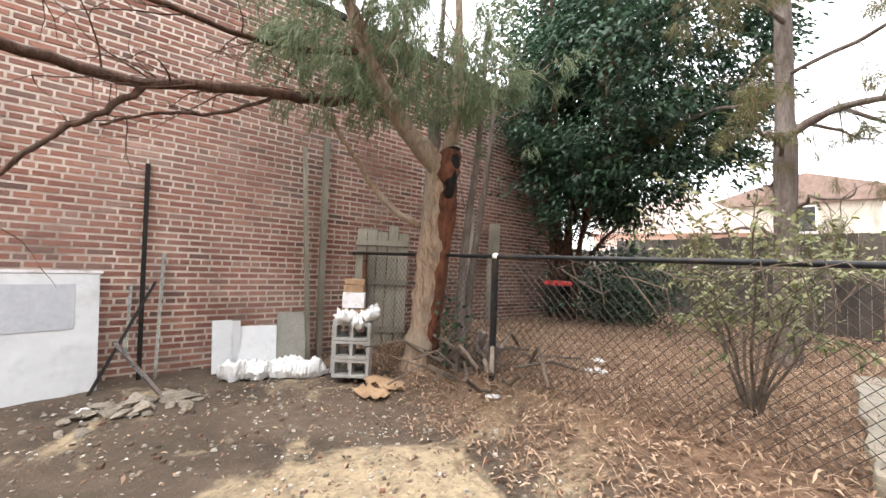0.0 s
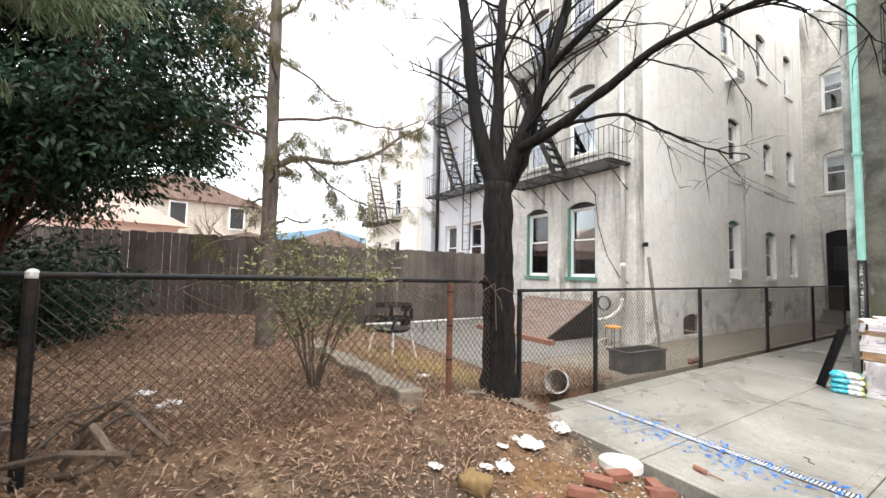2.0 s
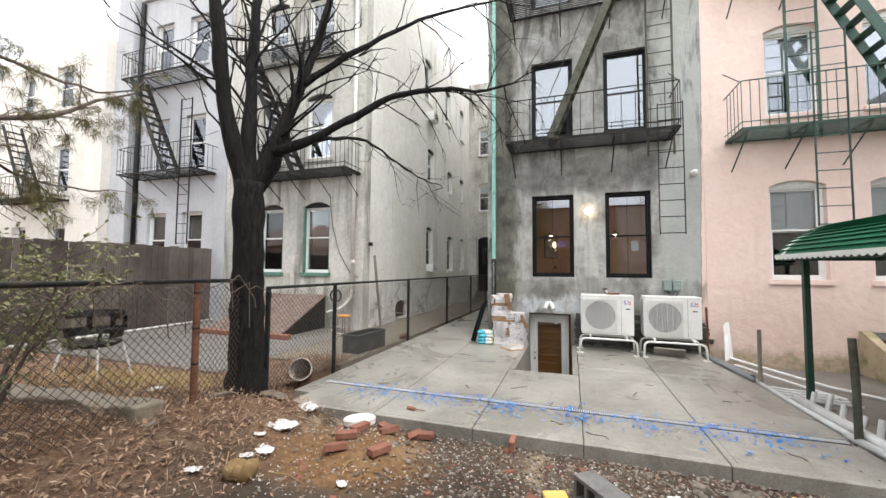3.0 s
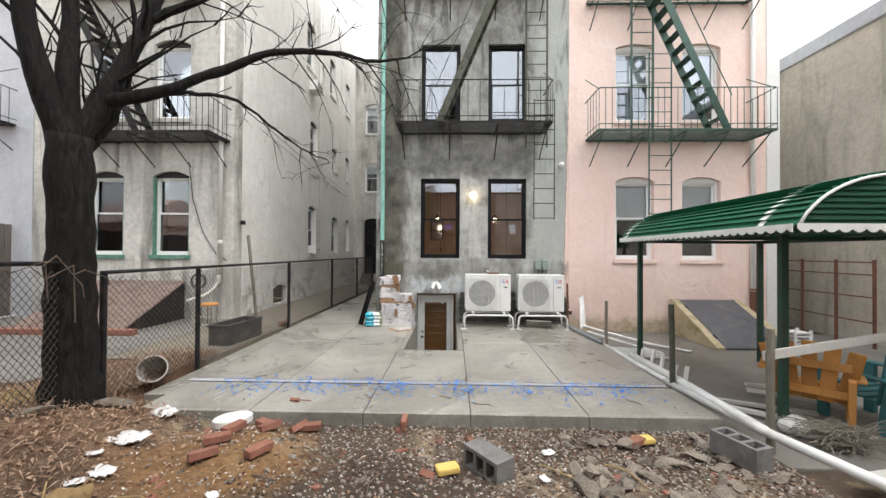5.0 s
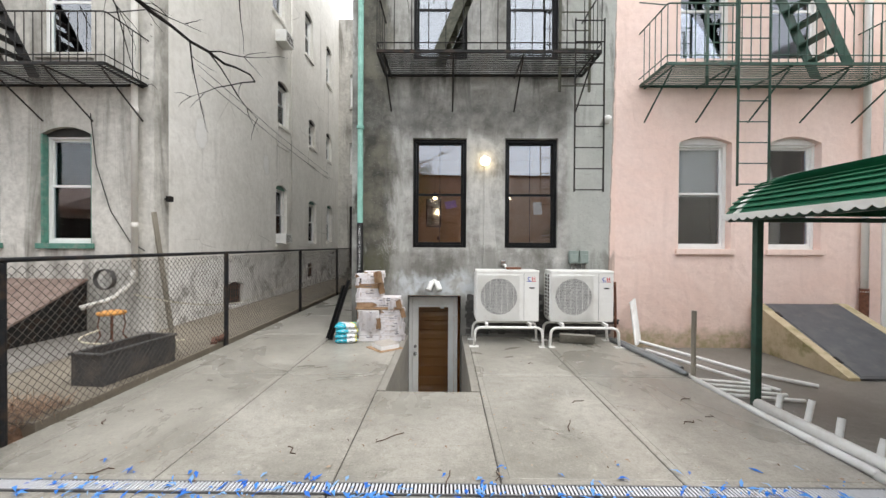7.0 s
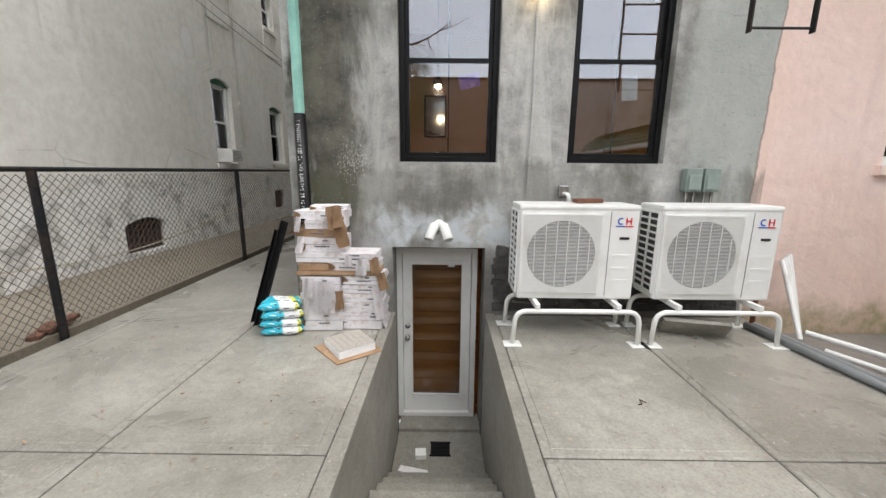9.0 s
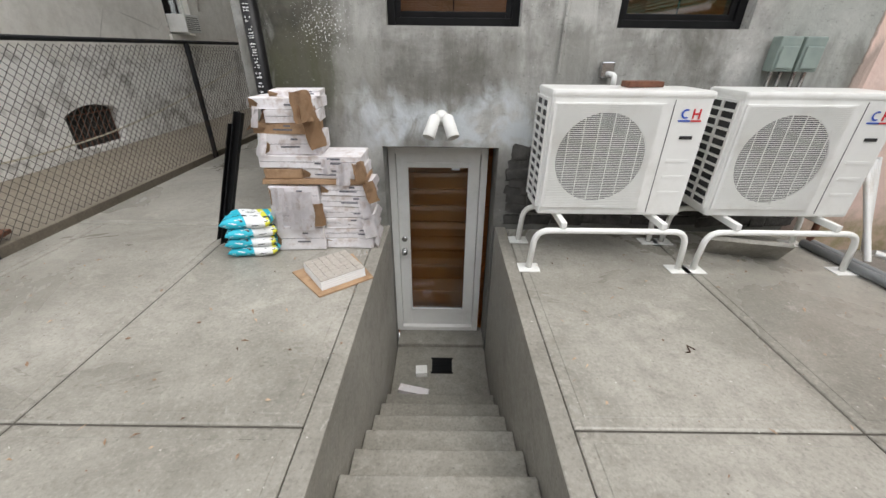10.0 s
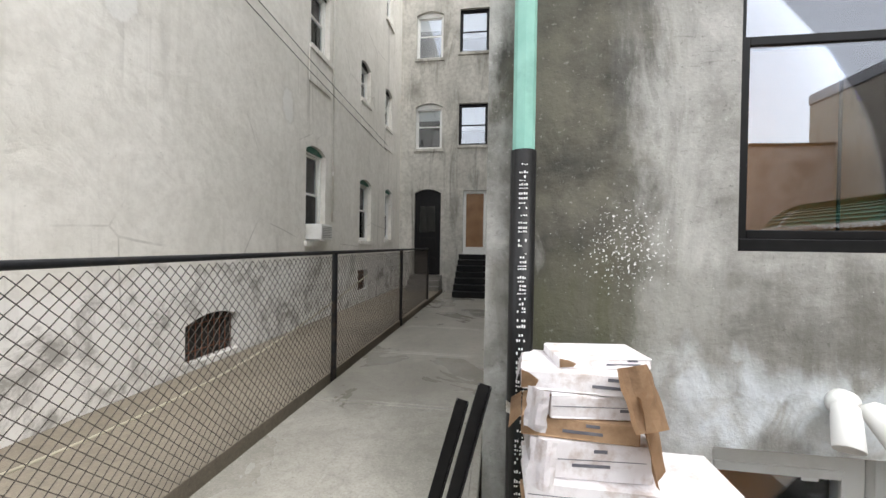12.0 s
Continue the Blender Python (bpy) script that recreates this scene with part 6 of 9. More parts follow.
single("fixture_box", bm, "white_metal", "small white square plastic box on the landing", "box", (0.50, -5.66, -1.423), 4)
bm = bmesh.new()
box(bm, -0.14, 0.14, -0.04, 0.04, 0, 0.04, 0.004)
single("paper_box", bm, "carton_white", "crushed long white paper box on a step", "box", (0.56, -5.42, -1.423), -14)
bm = bmesh.new()
for q in range(9):
    box(bm, -0.10, 0.10, -0.085 + q * 0.02, -0.073 + q * 0.02, 0, 0.015)
box(bm, -0.11, 0.11, -0.095, -0.087, 0, 0.016)
box(bm, -0.11, 0.11, 0.099, 0.107, 0, 0.016)
single("floor_drain", bm, "black_frame", "black square floor drain on the landing", "drain", (0.30, -5.76, -1.423))

# ---- pink house's yard: cellar hatch, canopy, pipes, stakes, chair ----
HX0, HX1, HY, HZ = -6.72, -5.16, -4.42, 0.60
hatch = thing("cellar_hatch", "sloping dark grey cellar hatch between mossy concrete cheeks", "hatch", ((HX0 + HX1) / 2, -6.0, -0.17))
M["mossy_concrete"] = plain("mossy_concrete", (0.42, 0.34, 0.22), (0.52, 0.44, 0.30), 7, 0.9, 0.4, dirt=(0.17, 0.17, 0.05), dirt_scale=3)
for sx in (-1, 1):
    bm = bmesh.new()
    h = (HX1 - HX0) / 2
    xa, xb = sx * h, sx * (h - 0.16)
    prof = [(0.022, 0), (1.62, 0), (1.62, 0.04), (0.10, HZ + 0.19), (0.022, HZ + 0.19)]
    va = [bm.verts.new((xa, y, z)) for y, z in prof]
    vb = [bm.verts.new((xb, y, z)) for y, z in prof]
    bm.faces.new(va)
    bm.faces.new(list(reversed(vb)))
    for i in range(len(prof)):
        j = (i + 1) % len(prof)
        bm.faces.new((va[i], va[j], vb[j], vb[i]))
    part("cheek", bm, "mossy_concrete", hatch, "mossy rendered side wall")
bm = bmesh.new()
L = math.hypot(1.52, HZ + 0.15)
ang = -math.degrees(math.atan2(HZ + 0.15, 1.52))
box(bm, -0.63, 0.63, 0, L, -0.02, 0.02, 0.006, pose(0, 0.10, HZ + 0.17, ang))
box(bm, -0.60, 0.60, 0.03, L - 0.03, 0.021, 0.027, 0.003, pose(0, 0.10, HZ + 0.17, ang))
M["hatch_grey"] = plain("slate_grey_paint", (0.075, 0.08, 0.09), (0.10, 0.105, 0.115), 4, 0.45, 0.08, 0.2, dirt=(0.14, 0.14, 0.14), dirt_scale=3)
lid = part("hatch_door", bm, "hatch_grey", hatch, "slate grey metal door")
bm = bmesh.new()
tube(bm, bent([(-0.3, 0, 0), (-0.3, 0, 0.05), (-0.2, 0, 0.05), (-0.2, 0, 0)], 0.02), 0.012, 6)
bmesh.ops.transform(bm, matrix=pose(-0.05, 0.10, HZ + 0.17, ang) @ pose(0, L - 0.25, 0.02), verts=bm.verts[:])
part("handle", bm, "iron", lid)
for yy in (0.25, 1.3):
    bm = bmesh.new()
    box(bm, 0.60, 0.64, yy, yy + 0.12, 0.02, 0.035, 0.004, pose(0, 0.10, HZ + 0.17, ang))
    part("hinge", bm, "iron", lid)

M["canopy_green"] = plain("green_enamel", (0.010, 0.105, 0.055), (0.016, 0.14, 0.07), 3, 0.5, 0.03, 0.0, dirt=(0.02, 0.085, 0.05), dirt_scale=1.5, spec=0.35)
CX0, CX1, CY0, CY1, CZ = -5.45, -3.05, -3.70, -0.30, 1.93
can = thing("canopy", "green slatted metal canopy with a scalloped white-edged valance on posts", "canopy", (CX1, CY0, -0.17))


def canopy_z(s):
    """Height across the canopy, s from 0 to 1: steep at the edges, flat on top."""
    t = abs(2 * s - 1)
    return 0.46 * (1 - t ** 3.2) ** 0.8


N = 36
W = CX1 - CX0
LY = CY1 - CY0


def canopy_point(s):
    return Vector((-W * s, 0, CZ + 0.17 + canopy_z(s)))


ROUND = [0.0]
for k in range(400):
    ROUND.append(ROUND[-1] + (canopy_point((k + 1) / 400) - canopy_point(k / 400)).length)
CUTS = [float(np.interp(ROUND[-1] * k / N, ROUND, [j / 400 for j in range(401)])) for k in range(N + 1)]


def lapped_slat(i, y0, y1, proud):
    """One lapped roof slat: its lower edge stands out over the slat below and turns in as a lip."""
    p, q = canopy_point(CUTS[i]), canopy_point(CUTS[i + 1])
    if i >= N // 2:
        p, q = q, p
    out = Vector((-(q - p).z, 0, (q - p).x)).normalized()
    if out.z < 0:
        out = -out
    drop = (p - q).normalized() * 0.012
    prof = [p + out * 0.002, p + drop + out * (0.034 + proud), q + out * (0.006 + proud), q + out * 0.002]
    bm = bmesh.new()
    va, vb = [bm.verts.new(v + Vector((0, y0, 0))) for v in prof], [bm.verts.new(v + Vector((0, y1, 0))) for v in prof]
    for k in range(4):
        bm.faces.new((va[k], va[(k + 1) % 4], vb[(k + 1) % 4], vb[k]))
    bm.faces.new(va)
    bm.faces.new(vb)
    return bm


for i in range(N):
    slat = part("slat", lapped_slat(i, 0.0, LY, 0.0), "canopy_green", can)
    for y0 in (0.12, LY - 0.42):
        part("white_stripe", lapped_slat(i, y0, y0 + 0.075, 0.003), "white_metal", slat, "white painted band")
for yy, mat in ((LY, "canopy_green"), (0.0, "canopy_green")):
    for k in range(10):
        bm = bmesh.new()
        za, zb = 0.052 * k, 0.052 * (k + 1) + 0.006
        lo = [s for s in np.linspace(0, 1, 121) if canopy_z(s) >= za]
        hi = [s for s in np.linspace(0, 1, 121) if canopy_z(s) >= zb]
        if not hi:
            break
        v = [bm.verts.new(p) for p in ((-W * lo[0], yy, CZ + 0.17 + za), (-W * lo[-1], yy, CZ + 0.17 + za), (-W * hi[-1], yy - (0.022 if yy else -0.022), CZ + 0.17 + zb), (-W * hi[0], yy - (0.022 if yy else -0.022), CZ + 0.17 + zb))]
        f = bm.faces.new(v)
        bmesh.ops.solidify(bm, geom=[f], thickness=0.005)
        part("end_slat", bm, mat, can)
bm = bmesh.new()
tube(bm, [(-W * k / 40, LY + 0.015, CZ + 0.17 + canopy_z(k / 40)) for k in range(41)], 0.014, 6)
part("end_trim", bm, "white_metal", can, "white curved edge trim", True)


def valance(p, q):
    """A scalloped strip that hangs from the edge p to q."""
    bm = bmesh.new()
    p, q = Vector(p), Vector(q)
    n = int((q - p).length / 0.014)
    way = (q - p).normalized()
    out = Vector((way.y, -way.x, 0)) * 0.004
    rows = []
    for off in (out, -out):
        for low in (False, True):
            rows.append([bm.verts.new(p.lerp(q, k / n) + off - Vector((0, 0, 0.045 + 0.032 * abs(math.sin(k * 0.014 / 0.115 * math.pi)) if low else 0.0))) for k in range(n + 1)])
    a, b, c, d = rows
    for k in range(n):
        for u, v in ((a, b), (b, d), (d, c), (c, a)):
            bm.faces.new((u[k], u[k + 1], v[k + 1], v[k]))
    bm.faces.new((a[0], b[0], d[0], c[0]))
    bm.faces.new((a[n], b[n], d[n], c[n]))
    return bm


zt = CZ + 0.17 + 0.015
part("valance", valance((0.045, 0, zt), (0.045, LY, zt)), "white_metal", can, "white scalloped edge")
part("valance", valance((-W - 0.012, 0, zt), (-W - 0.012, LY, zt)), "white_metal", can)
part("valance", valance((0.03, LY + 0.03, zt), (-W, LY + 0.03, zt)), "white_metal", can)
bm = bmesh.new()
for a, b, c, d in ((-0.05, -0.01, 0.0, LY), (-W + 0.01, -W + 0.05, 0.0, LY), (-W, 0, 0.02, 0.06), (-W, 0, LY - 0.06, LY - 0.02), (-W, 0, LY / 2 - 0.02, LY / 2 + 0.02)):
    box(bm, a, b, c, d, CZ + 0.10, CZ + 0.15)
part("canopy_frame", bm, "green_iron", can)
for x, y in ((-3.30, -3.58), (-5.35, -3.60), (-3.62, -1.12), (-5.35, -1.12)):
    bm = bmesh.new()
    box(bm, x - CX1 - 0.035, x - CX1 + 0.035, y - CY0 - 0.035, y - CY0 + 0.035, 0.0, CZ + 0.15, 0.004)
    part("post", bm, "green_iron", can)

# stakes along the patio edge
for i, (x, y, zt, r, mat) in enumerate(((-2.9, -4.02, 0.80, 0.028, "old_wood"), (-2.87, -1.86, 1.03, 0.034, "mossy_iron"), (-3.02, -0.55, 0.98, 0.034, "old_wood"), (-2.72, -5.75, 0.98, 0.022, "rust"))):
    bm = bmesh.new()
    tube(bm, [(0, 0, -0.35), (0.006, 0.004, zt * 0.5), (0.02 * (i % 2), 0, zt)], r, 12)
    single("fence_stub", bm, mat, "cut-off weathered fence post beside the patio", "post", (x, y, 0), 0, "cut-off posts beside the patio")

# plastic pipes and boards in the pink yard
M["pvc_white"] = plain("white_pvc", (0.74, 0.74, 0.72), (0.80, 0.80, 0.78), 5, 0.4, 0.02, dirt=(0.60, 0.57, 0.52), dirt_scale=4)
M["pvc_grey"] = plain("grey_pvc", (0.20, 0.21, 0.215), (0.26, 0.27, 0.275), 5, 0.45, 0.02)


def pipe(label, pts, r, mat="pvc_white", group="plastic pipes in the pink yard", name="plastic_pipe"):
    bm = bmesh.new()
    o = Vector(pts[0])
    tube(bm, [Vector(p) - o for p in pts], r, 10, False)
    f0 = bmesh.ops.holes_fill(bm, edges=[e for e in bm.edges if e.is_boundary]) if r > 0.03 else None
    return single(name, bm, mat, label, "pipe", tuple(o), group=group, smooth=True)


pipe("long white plastic pipe along the patio edge", [(-2.87, -4.4, -0.02), (-2.88, -3.0, -0.015), (-2.86, -2.0, 0.015)], 0.035)
pipe("long white plastic pipe along the patio edge", [(-2.93, -3.1, 0.05), (-2.95, -1.8, 0.06), (-2.93, -0.5, 0.05)], 0.05)
pipe("white plastic pipe running past the patio corner", [(-2.86, -2.0, 0.0), (-2.95, -0.6, 0.03), (-3.02, 0.6, 0.12)], 0.042)
pipe("white plastic pipe lying in the pink yard", [(-3.0, -5.5, 0.05), (-4.0, -4.55, -0.12), (-4.5, -4.1, -0.14)], 0.025)
pipe("white plastic pipe lying in the pink yard", [(-3.0, -5.3, -0.03), (-3.7, -4.3, -0.13), (-3.9, -3.95, -0.14)], 0.022)
for i in range(4):
    pipe("short white plastic pipe among the pile", [(-2.98 - 0.02 * i, -4.3 + 0.17 * i, -0.13), (-3.75 - 0.05 * i, -4.15 + 0.17 * i, -0.14)], 0.022)
for i in range(5):
    pipe("white pipe stub sticking up from the pile", [(-3.02, -3.0 + 0.28 * i, -0.1), (-3.08 - 0.03 * (i % 2), -3.02 + 0.28 * i, 0.17 + 0.03 * ((i * 2) % 3))], 0.027)
for i in range(4):
    pipe("white plastic pipe leaning on the pink wall", [(-2.92 - 0.05 * i, -5.45 - 0.06 * i, 0.0), (-3.05 - 0.02 * i, -5.92, 0.62 + 0.02 * i)], 0.022)
pipe("grey plastic conduit lying at the patio edge", [(-2.62, -5.7, 0.035), (-2.80, -4.0, 0.035)], 0.032, "pvc_grey")
pipe("grey plastic conduit lying at the patio edge", [(-2.70, -5.7, 0.033), (-2.87, -4.2, 0.033)], 0.030, "pvc_grey")
for i, (p, q) in enumerate((((-3.0, -1.9), (-4.2, -1.35)), ((-3.25, -1.5), (-4.2, -0.75)), ((-3.9, -2.0), (-4.6, -1.55)), ((-4.0, -2.15), (-4.7, -1.9)), ((-4.1, -1.8), (-4.5, -1.3)))):
    bm = bmesh.new()
    p, q = Vector((*p, -0.13 + 0.02 * i)), Vector((*q, -0.12 + 0.03 * (i % 3)))
    l = (q - p).length
    box(bm, 0, l, -0.035, 0.035, -0.02, 0.02, 0.004)
    single("white_board", bm, "white_wood", "white painted board lying in the pink yard", "board", tuple(p), math.degrees(math.atan2(q.y - p.y, q.x - p.x)), "white boards in the pink yard")
bm = bmesh.new()
box(bm, -1.6, 0, -0.012, 0.012, -0.045, 0.045, 0.004)
single("white_board", bm, "white_wood", "white painted rail nailed to a cut-off post", "board", (-2.98, -0.58, 0.72), 14, "white boards in the pink yard", tilt=(0, 4))
for i in range(4):
    bm = bmesh.new()
    box(bm, -0.55, 0.25, -0.05, 0.05, -0.015, 0.015, 0.004)
    single("white_board", bm, "white_wood", "white painted pallet board by the patio corner", "board", (-3.45 - 0.05 * i, 0.0 + 0.12 * i, -0.05 + 0.02 * i), 12, "white boards in the pink yard")


def adirondack():
    c = thing("garden_chair", "orange-brown wooden slatted garden chair seen from behind", "chair", (-3.92, -1.15, -0.17), "", "", -42)
    for i in range(5):
        bm = bmesh.new()
        x = -0.24 + 0.12 * i
        box(bm, -0.062, 0.062, -0.012, 0.012, 0.0, 0.66 - 0.035 * abs(i - 2), 0.006, pose(x * 1.05, 0.02, 0.30, -14, (i - 2) * 5))
        part("back_slat", bm, "orange_wood", c)
    for z in (0.36, 0.66):
        bm = bmesh.new()
        box(bm, -0.31, 0.31, 0.03, 0.055, z, z + 0.08, 0.005, pose(0, 0.02 + (z - 0.3) * 0.25, 0))
        part("back_rail", bm, "orange_wood", c)
    for i in range(5):
        bm = bmesh.new()
        box(bm, -0.28, 0.28, -0.50 + 0.10 * i, -0.41 + 0.10 * i, 0.37 - 0.018 * i, 0.392 - 0.018 * i, 0.005)
        part("seat_slat", bm, "orange_wood", c)
    for sx in (-1, 1):
        bm = bmesh.new()
        box(bm, sx * 0.33 - 0.03, sx * 0.33 + 0.03, -0.50, -0.40, 0.0, 0.56, 0.006)
        part("front_leg", bm, "orange_wood", c)
        bm = bmesh.new()
        box(bm, sx * 0.31 - 0.028, sx * 0.31 + 0.028, 0.02, 0.12, 0.0, 0.60, 0.006, pose(0, 0, 0, -8))
        part("rear_leg", bm, "orange_wood", c)
        bm = bmesh.new()
        box(bm, sx * 0.36 - 0.06, sx * 0.36 + 0.06, -0.55, 0.14, 0.565, 0.59, 0.008)
        part("armrest", bm, "orange_wood", c)
    return c


chair = adirondack()
teal = copy_thing(chair, pose(-4.75, -1.05, -0.17, 0, 0, 10))
tagged(teal, "teal painted wooden garden chair beside the orange one", "chair")
M["teal_wood"] = plain("teal_paint", (0.04, 0.17, 0.19), (0.06, 0.22, 0.24), 9, 0.6, 0.1)
for o in teal.children:
    o.data = o.data.copy()
    o.data.materials[0] = M["teal_wood"]
bm = bmesh.new()
rr = random.Random(88)
for _ in range(420):
    a, l = rr.uniform(0, 6.28), rr.uniform(0.12, 0.34)
    s = Vector((rr.gauss(0, 0.13), rr.gauss(0, 0.10), rr.uniform(0.0, 0.14)))
    e = s + Vector((math.cos(a) * l, math.sin(a) * l * 0.7, rr.uniform(-0.05, 0.10)))
    e.z = max(e.z, 0.004)
    tube(bm, [s, (s + e) / 2 + Vector((0, 0, 0.03)), e], 0.004, 4, False)
single("dry_stalks", bm, "old_wood", "heap of dry brown plant stalks on the paving", "plant", (-3.78, -0.72, -0.168), kind="stuff")
for x, y, s in ((-3.52, -0.95, 0.085), (-3.66, -1.0, 0.095), (-3.60, -0.84, 0.08)):
    bm = bmesh.new()
    lathe(bm, [(0.3 * s, -0.9 * s), (0.8 * s, -0.6 * s), (s, 0), (0.82 * s, 0.55 * s), (0.35 * s, 0.85 * s), (0.1 * s, 0.8 * s)], 14)
    single("gourd", bm, "pvc_white", "round off-white gourd lying by the dry stalks", "gourd", (x, y, -0.17 + 0.9 * s), group="gourds on the paving", smooth=True)
rk = thing("iron_gate", "rusty iron gate and rack against the tan wall", "gate", (-8.4, -5.4, -0.17))
for x, y in ((0, 0), (-0.1, -0.9), (-0.2, -1.8), (0.05, 0.8)):
    bm = bmesh.new()
    tube(bm, [(x, y, 0), (x, y, 1.75)], 0.03, 8)
    part("post", bm, "rust", rk)
for z in (0.5, 1.0, 1.45, 1.7):
    bm = bmesh.new()
    tube(bm, [(0.05, 0.8, z), (0, 0, z), (-0.2, -1.8, z)], 0.014, 6)
    part("bar", bm, "rust", rk)
st = thing("crate", "small white plastic crate near the rusty gate", "crate", (-7.2, -5.0, -0.17))
bm = bmesh.new()
for q in range(4):
    box(bm, -0.16, 0.16, -0.16, 0.16, 0.02 + q * 0.07, 0.045 + q * 0.07)
for sx in (-0.155, 0.155):
    for sy in (-0.155, 0.155):
        box(bm, sx - 0.02, sx + 0.02, sy - 0.02, sy + 0.02, 0, 0.30)
part("body", bm, "shade", st)

# ---- neighbour's yard ----
M["brick_red"] = plain("red_brick", (0.21, 0.082, 0.055), (0.30, 0.135, 0.092), 14, 0.9, 0.4, dirt=(0.20, 0.13, 0.09), dirt_scale=9, spread=0.4)
M["planter_grey"] = plain("dark_grey_plastic", (0.045, 0.045, 0.045), (0.075, 0.072, 0.07), 12, 0.7, 0.15, dirt=(0.13, 0.11, 0.09), dirt_scale=4)
nh = thing("cellar_hatch", "low rusty brown sloping cellar hatch in the neighbour's yard", "hatch", (7.6, -6.0, 0.03))
bm = bmesh.new()
prof = [(0.01, 0), (1.75, 0), (1.75, 0.05), (0.01, 0.88)]
va, vb = [bm.verts.new((-1.15, y, z)) for y, z in prof], [bm.verts.new((1.15, y, z)) for y, z in prof]
bm.faces.new(va)
bm.faces.new(list(reversed(vb)))
for i in range(4):
    bm.faces.new((va[i], va[(i + 1) % 4], vb[(i + 1) % 4], vb[i]))
part("box_wall", bm, "iron", nh, "black side walls")
M["rust_lid"] = plain("rusty_brown_paint", (0.17, 0.12, 0.10), (0.24, 0.18, 0.15), 5, 0.75, 0.15, 0.1, dirt=(0.12, 0.07, 0.05), dirt_scale=3)
bm = bmesh.new()
a2 = -math.degrees(math.atan2(0.83, 1.74))
box(bm, -1.17, 1.17, -0.02, 1.96, 0.004, 0.04, 0.008, pose(0, 0.01, 0.88, a2))
part("hatch_door", bm, "rust_lid", nh, "rusty brown sheet lid")
bm = bmesh.new()
box(bm, -1.5, 1.3, 1.77, 1.93, 0, 0.12, 0.02)
part("kerb", bm, "brick_red", nh, "red brick kerb in front")
pl = thing("planter", "long dark grey plastic planter box by the fence", "planter", (3.95, -3.9, 0.03), "", "", 84)
for nm, spec in (("side", (-0.48, 0.48, -0.19, -0.16)), ("side", (-0.48, 0.48, 0.16, 0.19)), ("end", (-0.48, -0.45, -0.157, 0.157)), ("end", (0.45, 0.48, -0.157, 0.157))):
    bm = bmesh.new()
    box(bm, *spec, 0.0, 0.33, 0.004)
    part(nm, bm, "planter_grey", pl)

bm = bmesh.new()
box(bm, -0.445, 0.445, -0.155, 0.155, 0.02, 0.24, 0.004)
part("soil_fill", bm, "soil", pl, "dark soil inside")
bm = bmesh.new()
for a, b, c, d in ((-0.50, 0.50, -0.21, -0.155), (-0.50, 0.50, 0.155, 0.21), (-0.50, -0.445, -0.15, 0.15), (0.445, 0.50, -0.15, 0.15)):
    box(bm, a, b, c, d, 0.331, 0.36, 0.006)
part("rim", bm, "planter_grey", pl)

bk = thing("bucket", "dirty white plastic bucket lying on its side by the fence", "bucket", (3.75, -1.72, 0.16), "", "", 0)
mtx = pose(0, 0, 0, -75, 0, 28)
bm = bmesh.new()
lathe(bm, [(0.12, -0.20), (0.125, -0.19), (0.155, 0.17), (0.163, 0.17), (0.163, 0.19), (0.148, 0.19), (0.148, 0.17), (0.118, -0.17)], 24, mtx=mtx)
part("body", bm, plain("dirty_white_plastic", (0.50, 0.46, 0.42), (0.62, 0.58, 0.54), 9, 0.6, 0.1, dirt=(0.25, 0.19, 0.14), dirt_scale=6), bk, smooth=True)
bm = bmesh.new()
tube(bm, [mtx @ Vector((0.165 * math.cos(a), 0.165 * math.sin(a), 0.16 + 0.05 * math.sin(a))) for a in np.linspace(0, math.pi, 14)], 0.004, 6)
part("handle", bm, "chrome", bk)

sl = thing("stool", "round wicker-seated stool with bent iron legs", "stool", (5.35, -5.25, 0.035))
bm = bmesh.new()
lathe(bm, [(0.0, 0.43), (0.17, 0.43), (0.185, 0.445), (0.18, 0.475), (0.12, 0.49), (0.0, 0.488)], 24)
part("seat", bm, "orange_wood", sl, "tan wicker seat", True)
for a in (45, 135, 225, 315):
    bm = bmesh.new()
    c, d = math.cos(radians(a)), math.sin(radians(a))
    tube(bm, bent([(0.14 * c, 0.14 * d, 0.43), (0.17 * c, 0.17 * d, 0.25), (0.12 * c, 0.12 * d, 0.12), (0.20 * c, 0.20 * d, 0.0)], 0.08), 0.009, 6)
    part("leg", bm, "rust", sl)
M["hose_pale"] = plain("pale_hose", (0.48, 0.44, 0.33), (0.56, 0.52, 0.40), 10, 0.5, 0.03)
hs = thing("garden_hose", "pale garden hose looping over the neighbour's paving", "hose", (4.6, -4.4, 0.05))
bm = bmesh.new()
pts = []
for k in range(60):
    t = k / 59
    pts.append((-0.5 + 1.0 * t + 0.35 * math.sin(t * 9), 0.5 * math.cos(t * 7) - 0.9 * t, 0.015 + 0.9 * max(0, t - 0.6) ** 1.5))
tube(bm, pts, 0.013, 8)
part("hose", bm, "hose_pale", hs, smooth=True)
bm = bmesh.new()
tube(bm, [Vector(pts[0]), Vector(pts[0]) + Vector((-0.09, 0.03, 0.0))], 0.022, 10)
part("nozzle", bm, plain("yellow_plastic", (0.75, 0.66, 0.03), (0.8, 0.72, 0.05), 10, 0.4, 0), hs, "yellow hose nozzle", True)
bm = bmesh.new()
for q in range(4):
    tube(bm, [(0.17 * math.cos(a), 0.02 * q, 0.17 * math.sin(a)) for a in np.linspace(0, 6.28, 24)], 0.011, 6)
single("hose_coil", bm, "planter_grey", "dark coiled hose hung on the neighbour's wall", "hose", (6.05, -5.93, 0.95))
bm = bmesh.new()
